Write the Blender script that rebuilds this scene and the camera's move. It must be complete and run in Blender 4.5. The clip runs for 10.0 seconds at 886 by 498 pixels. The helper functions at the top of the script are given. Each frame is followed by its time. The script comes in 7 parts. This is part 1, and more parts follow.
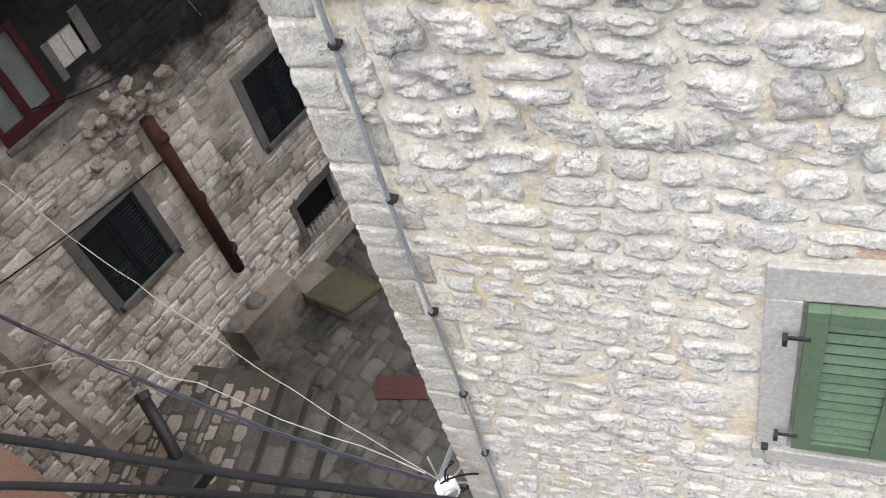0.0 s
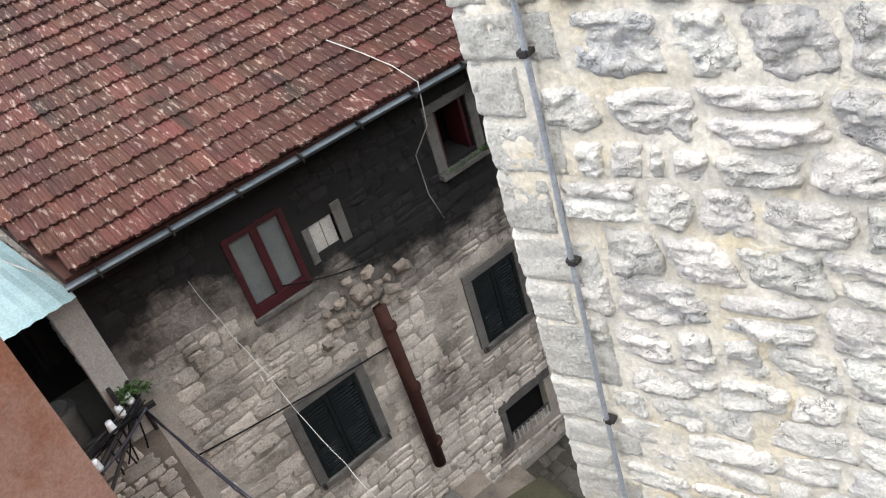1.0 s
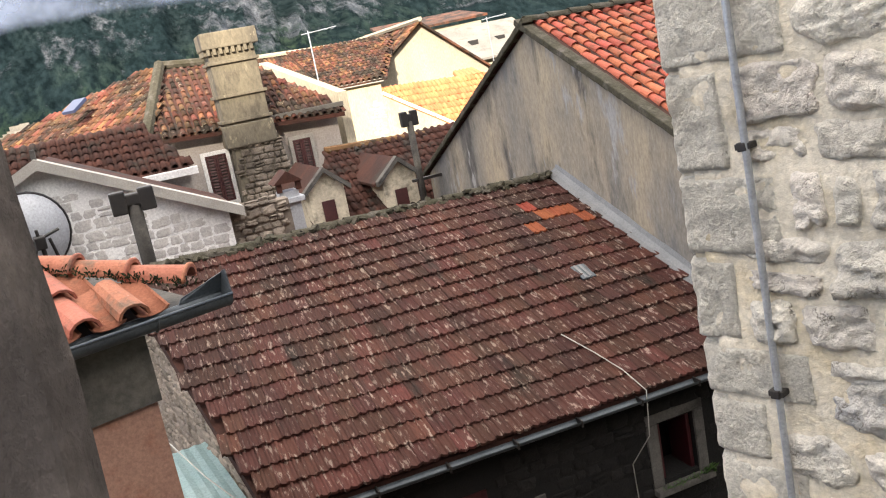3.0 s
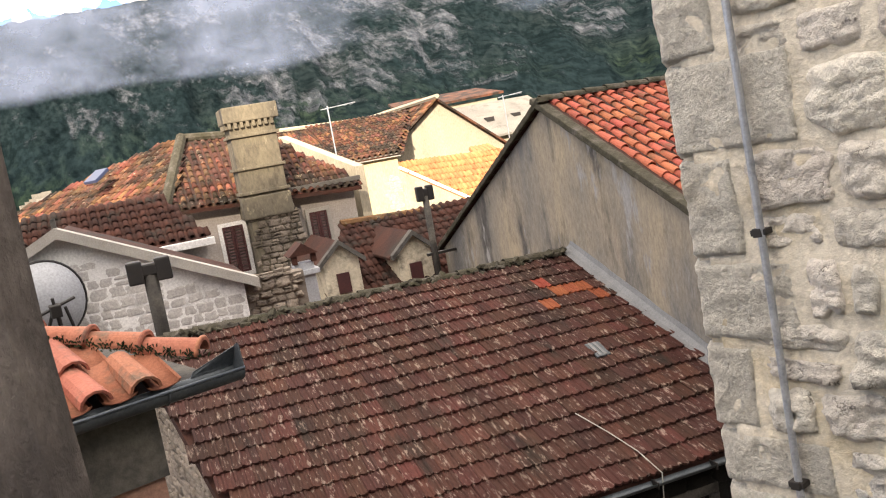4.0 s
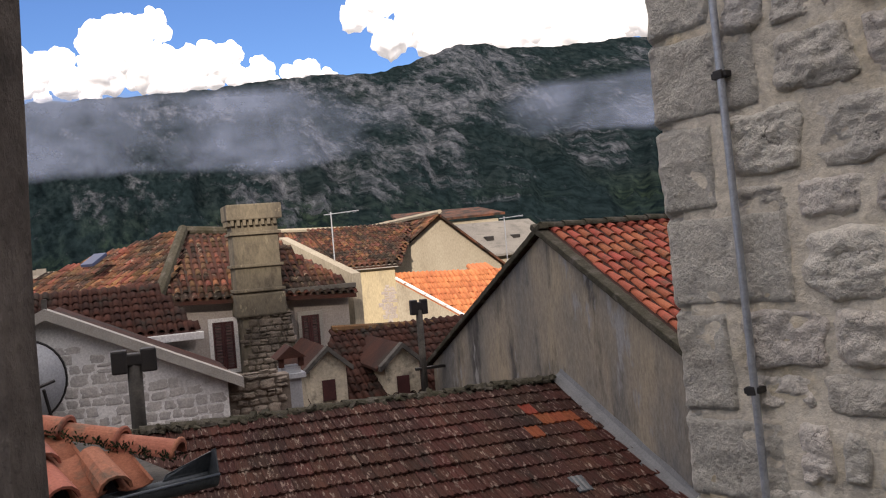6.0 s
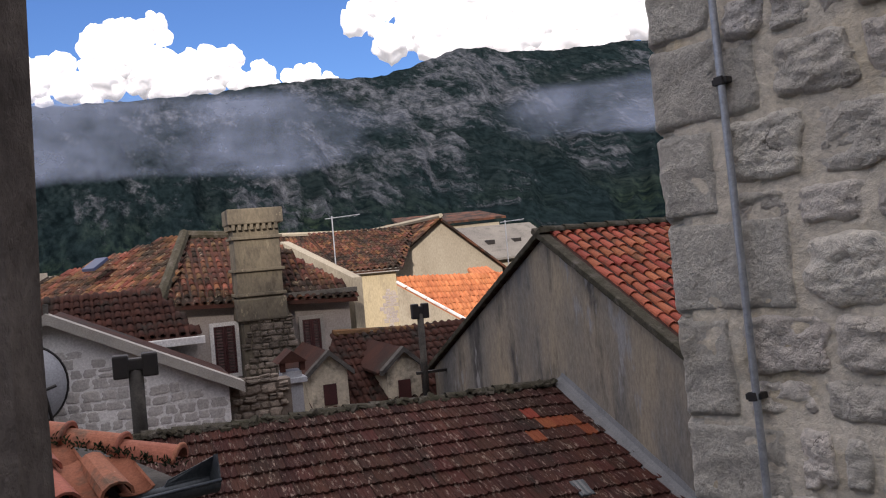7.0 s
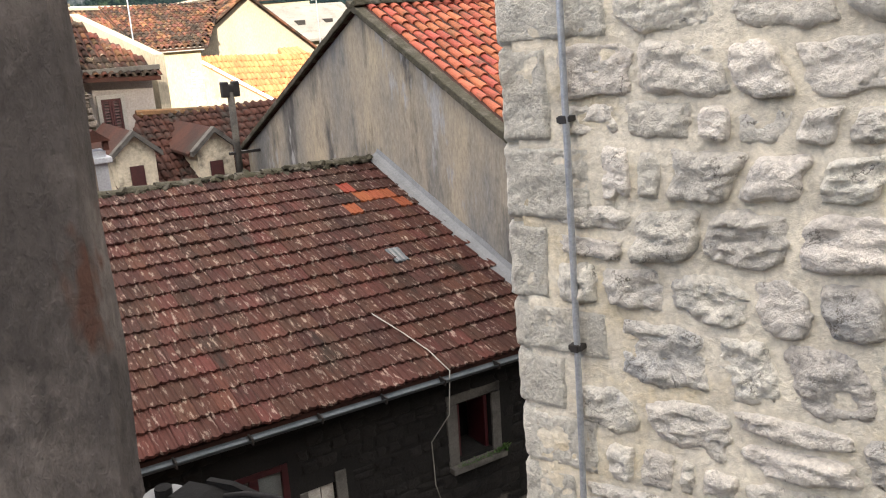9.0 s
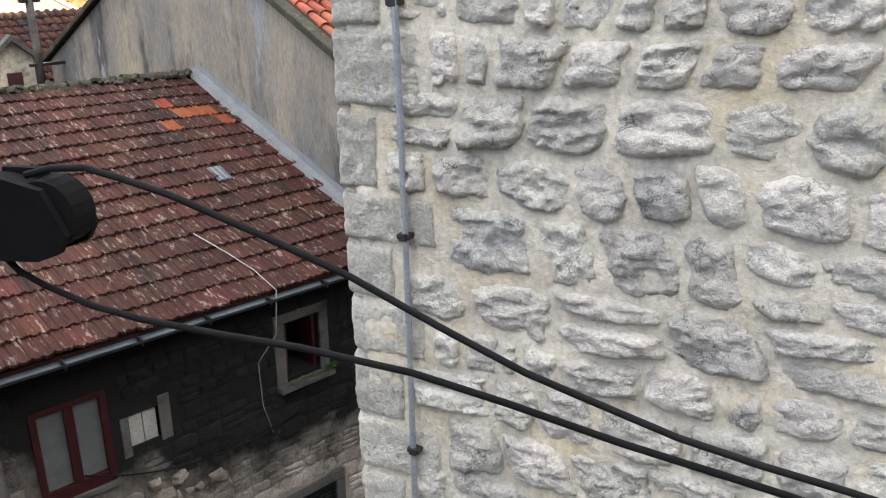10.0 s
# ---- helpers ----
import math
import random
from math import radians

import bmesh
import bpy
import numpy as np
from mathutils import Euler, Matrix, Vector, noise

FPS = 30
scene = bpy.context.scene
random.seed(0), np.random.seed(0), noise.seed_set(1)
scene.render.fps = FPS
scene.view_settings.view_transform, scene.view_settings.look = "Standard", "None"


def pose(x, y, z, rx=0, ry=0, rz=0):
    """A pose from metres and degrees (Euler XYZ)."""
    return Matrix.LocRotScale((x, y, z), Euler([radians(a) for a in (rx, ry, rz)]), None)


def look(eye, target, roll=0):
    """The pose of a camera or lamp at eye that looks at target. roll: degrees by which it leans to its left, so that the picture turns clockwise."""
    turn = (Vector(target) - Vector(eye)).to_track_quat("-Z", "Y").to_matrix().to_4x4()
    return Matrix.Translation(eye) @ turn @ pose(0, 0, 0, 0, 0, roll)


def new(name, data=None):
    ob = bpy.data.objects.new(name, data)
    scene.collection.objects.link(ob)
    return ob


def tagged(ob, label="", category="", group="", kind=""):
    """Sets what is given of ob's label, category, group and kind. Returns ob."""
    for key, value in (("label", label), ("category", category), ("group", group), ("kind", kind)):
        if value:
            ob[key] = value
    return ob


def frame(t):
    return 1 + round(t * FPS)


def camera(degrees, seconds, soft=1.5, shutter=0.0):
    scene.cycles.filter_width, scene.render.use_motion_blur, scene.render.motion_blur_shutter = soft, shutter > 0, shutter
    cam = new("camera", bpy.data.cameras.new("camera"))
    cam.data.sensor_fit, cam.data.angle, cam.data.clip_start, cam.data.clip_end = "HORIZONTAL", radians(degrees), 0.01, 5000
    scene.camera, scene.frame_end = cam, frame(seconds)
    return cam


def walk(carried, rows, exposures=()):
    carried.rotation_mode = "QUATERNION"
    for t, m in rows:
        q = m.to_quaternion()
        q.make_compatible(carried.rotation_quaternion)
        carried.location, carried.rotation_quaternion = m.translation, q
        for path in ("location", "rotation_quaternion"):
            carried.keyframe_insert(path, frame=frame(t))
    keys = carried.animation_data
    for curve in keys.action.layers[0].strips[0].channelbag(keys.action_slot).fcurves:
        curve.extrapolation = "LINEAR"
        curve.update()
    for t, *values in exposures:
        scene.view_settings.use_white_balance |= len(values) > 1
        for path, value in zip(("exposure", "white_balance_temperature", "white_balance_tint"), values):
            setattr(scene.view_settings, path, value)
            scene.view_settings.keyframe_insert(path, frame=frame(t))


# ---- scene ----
cam = camera(54.4, 10.0, soft=1.15)
PATH = [
    (0, (0.542, 0.689, 11.201), (1.388, 1.602, 9.636), -15.5),
    (0.5, (0.535, 0.697, 11.205), (1.394, 1.788, 9.766), -17.2),
    (1, (0.517, 0.714, 11.234), (1.332, 2.148, 10.104), -17.1),
    (1.5, (0.486, 0.72, 11.266), (1.222, 2.39, 10.448), -15.1),
    (2, (0.472, 0.716, 11.289), (1.152, 2.49, 10.666), -13.5),
    (2.5, (0.465, 0.724, 11.298), (1.12, 2.539, 10.774), -11.9),
    (4, (0.468, 0.729, 11.328), (1.13, 2.597, 11.06), -10.0),
    (4.5, (0.464, 0.736, 11.339), (1.121, 2.615, 11.146), -8.9),
    (5, (0.464, 0.735, 11.353), (1.141, 2.614, 11.245), -6.6),
    (5.5, (0.462, 0.73, 11.367), (1.175, 2.598, 11.336), -4.6),
    (7, (0.458, 0.725, 11.381), (1.17, 2.594, 11.38), -4.8),
    (7.5, (0.463, 0.719, 11.388), (1.143, 2.6, 11.372), -6.0),
    (8, (0.46, 0.724, 11.377), (1.117, 2.609, 11.256), -6.7),
    (8.5, (0.422, 0.699, 11.322), (1.176, 2.521, 10.987), -6.4),
    (9, (0.34, 0.64, 11.222), (1.369, 2.275, 10.705), -3.8),
    (9.5, (0.318, 0.595, 11.149), (1.575, 2.016, 10.516), -1.4),
    (10, (0.32, 0.63, 11.089), (1.625, 1.981, 10.403), -0.3),
]
EXPOSURES = [(0.0, 2.38, 6450, 11), (0.5, 2.42, 6450, 10), (1.0, 2.62, 6450, 10), (1.5, 2.55, 6550, 10), (2.0, 2.42, 6700, 10), (2.5, 2.14, 6850, 11), (4.0, 1.85, 7700, 15), (4.5, 1.5, 7700, 14),
             (5.0, 1.08, 7800, 16), (5.5, 0.80, 7500, 18), (7.5, 0.38, 6600, 20), (8.0, 0.58, 7000, 18), (8.5, 1.65, 8100, 17), (9.0, 2.03, 7200, 13), (9.5, 1.98, 6600, 11), (10.0, 1.95, 6400, 10)]
walk(cam, [(t, look(eye, target, roll)) for t, eye, target, roll in PATH], EXPOSURES)

# ---------------------------------------------------------------- world and light
SUN_AZ, SUN_EL = -157.0, 27.0          # where the sun stands: degrees from +y towards +x, height


def way(az, el):
    a, e = radians(az), radians(el)
    return Vector((math.sin(a) * math.cos(e), math.cos(a) * math.cos(e), math.sin(e)))


world = bpy.data.worlds.new("world")
scene.world = world
world.use_nodes = True
wn, wl = world.node_tree.nodes, world.node_tree.links
wn.clear()


def wnode(kind, **kw):
    n = wn.new(kind)
    for k, v in kw.items():
        if k in n.inputs:
            n.inputs[k].default_value = v
    return n


def wmath(op, a, b=None, clamp=False):
    n = wn.new("ShaderNodeMath")
    n.operation, n.use_clamp = op, clamp
    for i, s in enumerate((a, b)):
        if s is None:
            continue
        if isinstance(s, (int, float)):
            n.inputs[i].default_value = s
        else:
            wl.new(s, n.inputs[i])
    return n.outputs[0]


sky = wn.new("ShaderNodeTexSky")
sky.sky_type, sky.sun_disc = "NISHITA", False
sky.ozone_density, sky.dust_density = 3.0, 0.2
sky.sun_elevation, sky.sun_rotation = radians(SUN_EL), radians(SUN_AZ)
coord = wn.new("ShaderNodeTexCoord")
sep = wn.new("ShaderNodeSeparateXYZ")
wl.new(coord.outputs["Generated"], sep.inputs[0])
puff = wnode("ShaderNodeTexNoise", Scale=5.5, Detail=9.0, Roughness=0.56)
wl.new(coord.outputs["Generated"], puff.inputs["Vector"])
broad = wnode("ShaderNodeTexNoise", Scale=2.1, Detail=3.0)
wl.new(coord.outputs["Generated"], broad.inputs["Vector"])
cover = wmath("ADD", wmath("MULTIPLY", puff.outputs[0], 0.62), wmath("MULTIPLY", broad.outputs[0], 0.42))
low = wmath("ADD", 0.44, wmath("MULTIPLY", sep.outputs["Z"], 0.22))     # more cloud overhead
mask = wmath("MULTIPLY", wmath("SUBTRACT", wmath("ADD", cover, low), 1.035), 16.0, clamp=True)
skyb = wnode("ShaderNodeBackground", Strength=0.068)
tint = wn.new("ShaderNodeMix")
tint.data_type, tint.blend_type = "RGBA", "MULTIPLY"
tint.inputs[0].default_value, tint.inputs[7].default_value = 1.0, (0.64, 0.93, 1.34, 1)
wl.new(sky.outputs[0], tint.inputs[6])
wl.new(tint.outputs[2], skyb.inputs["Color"])
cloudb = wnode("ShaderNodeBackground", Color=(1.0, 1.0, 1.0, 1), Strength=1.25)
wmix = wn.new("ShaderNodeMixShader")
wl.new(mask, wmix.inputs[0])
wl.new(skyb.outputs[0], wmix.inputs[1])
wl.new(cloudb.outputs[0], wmix.inputs[2])
wout = wn.new("ShaderNodeOutputWorld")
wl.new(wmix.outputs[0], wout.inputs[0])

sun = new("sun", bpy.data.lights.new("sun", "SUN"))
sun.data.energy, sun.data.angle, sun.data.color = 3.1, radians(0.5), (1.0, 0.94, 0.84)
sun.matrix_world = look((0, 0, 60), Vector((0, 0, 60)) - way(SUN_AZ, SUN_EL))


# ---------------------------------------------------------------- materials
def material(name, c1, c2, scale=3.0, rough=0.85, bump=0.3, fine=40.0, c3=None, c3_at=0.62, c3_scale=1.2, vary=0.25,
             metal=0.0, stretch=(1, 1, 1), bump_dist=0.01, island=False, hue=0.0, crack=0.0, soot=None, spots=None, spots_at=0.62, spots_scale=18.0):
    """Two colours over a broad noise, fine grain, a third colour as stains, spots, and a shade for each piece."""
    m = bpy.data.materials.new(name)
    m.use_nodes = True
    n, l = m.node_tree.nodes, m.node_tree.links
    b = n["Principled BSDF"]
    b.inputs["Roughness"].default_value, b.inputs["Metallic"].default_value = rough, metal
    b.inputs["Specular IOR Level"].default_value = 0.2 if rough >= 0.75 else 0.5
    tc = n.new("ShaderNodeTexCoord")
    geo = n.new("ShaderNodeNewGeometry")
    mp = n.new("ShaderNodeMapping")
    mp.inputs["Scale"].default_value = stretch
    l.new(geo.outputs["Position"], mp.inputs["Vector"])

    def noise_at(s, detail=5.0, r=0.6):
        t = n.new("ShaderNodeTexNoise")
        t.inputs["Scale"].default_value, t.inputs["Detail"].default_value, t.inputs["Roughness"].default_value = s, detail, r
        l.new(mp.outputs[0], t.inputs["Vector"])
        return t.outputs[0]

    def ramp(src, lo, hi):
        r = n.new("ShaderNodeMapRange")
        r.inputs["From Min"].default_value, r.inputs["From Max"].default_value = lo, hi
        l.new(src, r.inputs["Value"])
        return r.outputs[0]

    def mix(fac, a, bb, mode="MIX"):
        x = n.new("ShaderNodeMix")
        x.data_type, x.blend_type = "RGBA", mode
        for sock, v in ((x.inputs[0], fac), (x.inputs[6], a), (x.inputs[7], bb)):
            if isinstance(v, (int, float)):
                sock.default_value = v
            elif isinstance(v, tuple):
                sock.default_value = (*v, 1)
            else:
                l.new(v, sock)
        return x.outputs[2]

    grain = noise_at(fine, 6.0, 0.7)
    col = mix(ramp(noise_at(scale), 0.35, 0.65), c1, c2)
    if c3:
        col = mix(ramp(noise_at(c3_scale, 7.0, 0.65), c3_at - 0.06, c3_at + 0.08), col, c3)
    if spots:
        col = mix(ramp(noise_at(spots_scale, 4.0, 0.7), spots_at, spots_at + 0.06), col, spots)
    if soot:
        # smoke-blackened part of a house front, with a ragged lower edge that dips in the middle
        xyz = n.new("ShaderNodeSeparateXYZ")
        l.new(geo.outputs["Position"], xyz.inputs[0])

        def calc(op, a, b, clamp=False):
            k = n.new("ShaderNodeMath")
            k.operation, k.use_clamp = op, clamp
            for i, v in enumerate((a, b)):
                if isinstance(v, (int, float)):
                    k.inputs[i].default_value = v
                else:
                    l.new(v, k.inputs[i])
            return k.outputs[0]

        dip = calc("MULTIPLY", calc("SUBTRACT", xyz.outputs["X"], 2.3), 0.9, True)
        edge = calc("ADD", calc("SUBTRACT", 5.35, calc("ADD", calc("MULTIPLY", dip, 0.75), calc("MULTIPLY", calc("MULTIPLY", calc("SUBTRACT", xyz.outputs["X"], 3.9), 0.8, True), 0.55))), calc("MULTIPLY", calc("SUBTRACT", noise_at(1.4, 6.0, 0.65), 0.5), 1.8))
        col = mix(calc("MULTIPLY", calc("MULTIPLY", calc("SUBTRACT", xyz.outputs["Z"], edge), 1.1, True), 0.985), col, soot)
    ridge = None
    if crack:
        # sharp broken ledges and small pits, the shade in the pits painted as a dark tint
        off = n.new("ShaderNodeMath")
        off.operation = "SUBTRACT"
        l.new(noise_at(crack, 8.0, 0.62), off.inputs[0])
        off.inputs[1].default_value = 0.5
        ab = n.new("ShaderNodeMath")
        ab.operation = "ABSOLUTE"
        l.new(off.outputs[0], ab.inputs[0])
        ridge = ramp(ab.outputs[0], 0.0, 0.10)
        pit_shade = n.new("ShaderNodeMath")
        pit_shade.operation = "MULTIPLY"
        l.new(ramp(ab.outputs[0], 0.016, 0.002), pit_shade.inputs[0])
        l.new(ramp(noise_at(crack * 0.8, 4.0), 0.53, 0.63), pit_shade.inputs[1])
        col = mix(pit_shade.outputs[0], col, (0.17, 0.15, 0.125))
    shade = n.new("ShaderNodeMapRange")
    shade.inputs["From Min"].default_value, shade.inputs["From Max"].default_value = 0.3, 0.7
    shade.inputs["To Min"].default_value, shade.inputs["To Max"].default_value = 0.72, 1.2
    l.new(grain, shade.inputs["Value"])
    hs = n.new("ShaderNodeHueSaturation")
    l.new(col, hs.inputs["Color"])
    rnd = geo.outputs["Random Per Island"] if island else n.new("ShaderNodeObjectInfo").outputs["Random"]
    pv = n.new("ShaderNodeMapRange")
    pv.inputs["To Min"].default_value, pv.inputs["To Max"].default_value = 1 - vary, 1 + vary
    l.new(rnd, pv.inputs["Value"])
    mul = n.new("ShaderNodeMath")
    mul.operation = "MULTIPLY"
    l.new(shade.outputs[0], mul.inputs[0])
    l.new(pv.outputs[0], mul.inputs[1])
    l.new(mul.outputs[0], hs.inputs["Value"])
    if hue:
        hv = n.new("ShaderNodeMapRange")
        hv.inputs["To Min"].default_value, hv.inputs["To Max"].default_value = 0.5 - hue, 0.5 + hue
        wrap = n.new("ShaderNodeMath")
        wrap.operation = "FRACT"
        m7 = n.new("ShaderNodeMath")
        m7.operation = "MULTIPLY"
        m7.inputs[1].default_value = 7.31
        l.new(rnd, m7.inputs[0])
        l.new(m7.outputs[0], wrap.inputs[0])
        l.new(wrap.outputs[0], hv.inputs["Value"])
        l.new(hv.outputs[0], hs.inputs["Hue"])
    l.new(hs.outputs[0], b.inputs["Base Color"])
    if bump:
        h = n.new("ShaderNodeMath")
        h.operation = "ADD"
        l.new(grain, h.inputs[0])
        l.new(noise_at(fine * 0.22, 5.0), h.inputs[1])
        if ridge:
            h2 = n.new("ShaderNodeMath")
            h2.operation = "MULTIPLY_ADD"
            l.new(ridge, h2.inputs[0])
            h2.inputs[1].default_value = 0.55
            l.new(h.outputs[0], h2.inputs[2])
            h = h2
        bp = n.new("ShaderNodeBump")
        bp.inputs["Strength"].default_value, bp.inputs["Distance"].default_value = bump, bump_dist
        l.new(h.outputs[0], bp.inputs["Height"])
        l.new(bp.outputs[0], b.inputs["Normal"])
    return m


def glassy(name, col=(0.03, 0.035, 0.04), rough=0.08):
    m = bpy.data.materials.new(name)
    m.use_nodes = True
    b = m.node_tree.nodes["Principled BSDF"]
    b.inputs["Base Color"].default_value, b.inputs["Roughness"].default_value = (*col, 1), rough
    b.inputs["Specular IOR Level"].default_value = 0.6
    return m


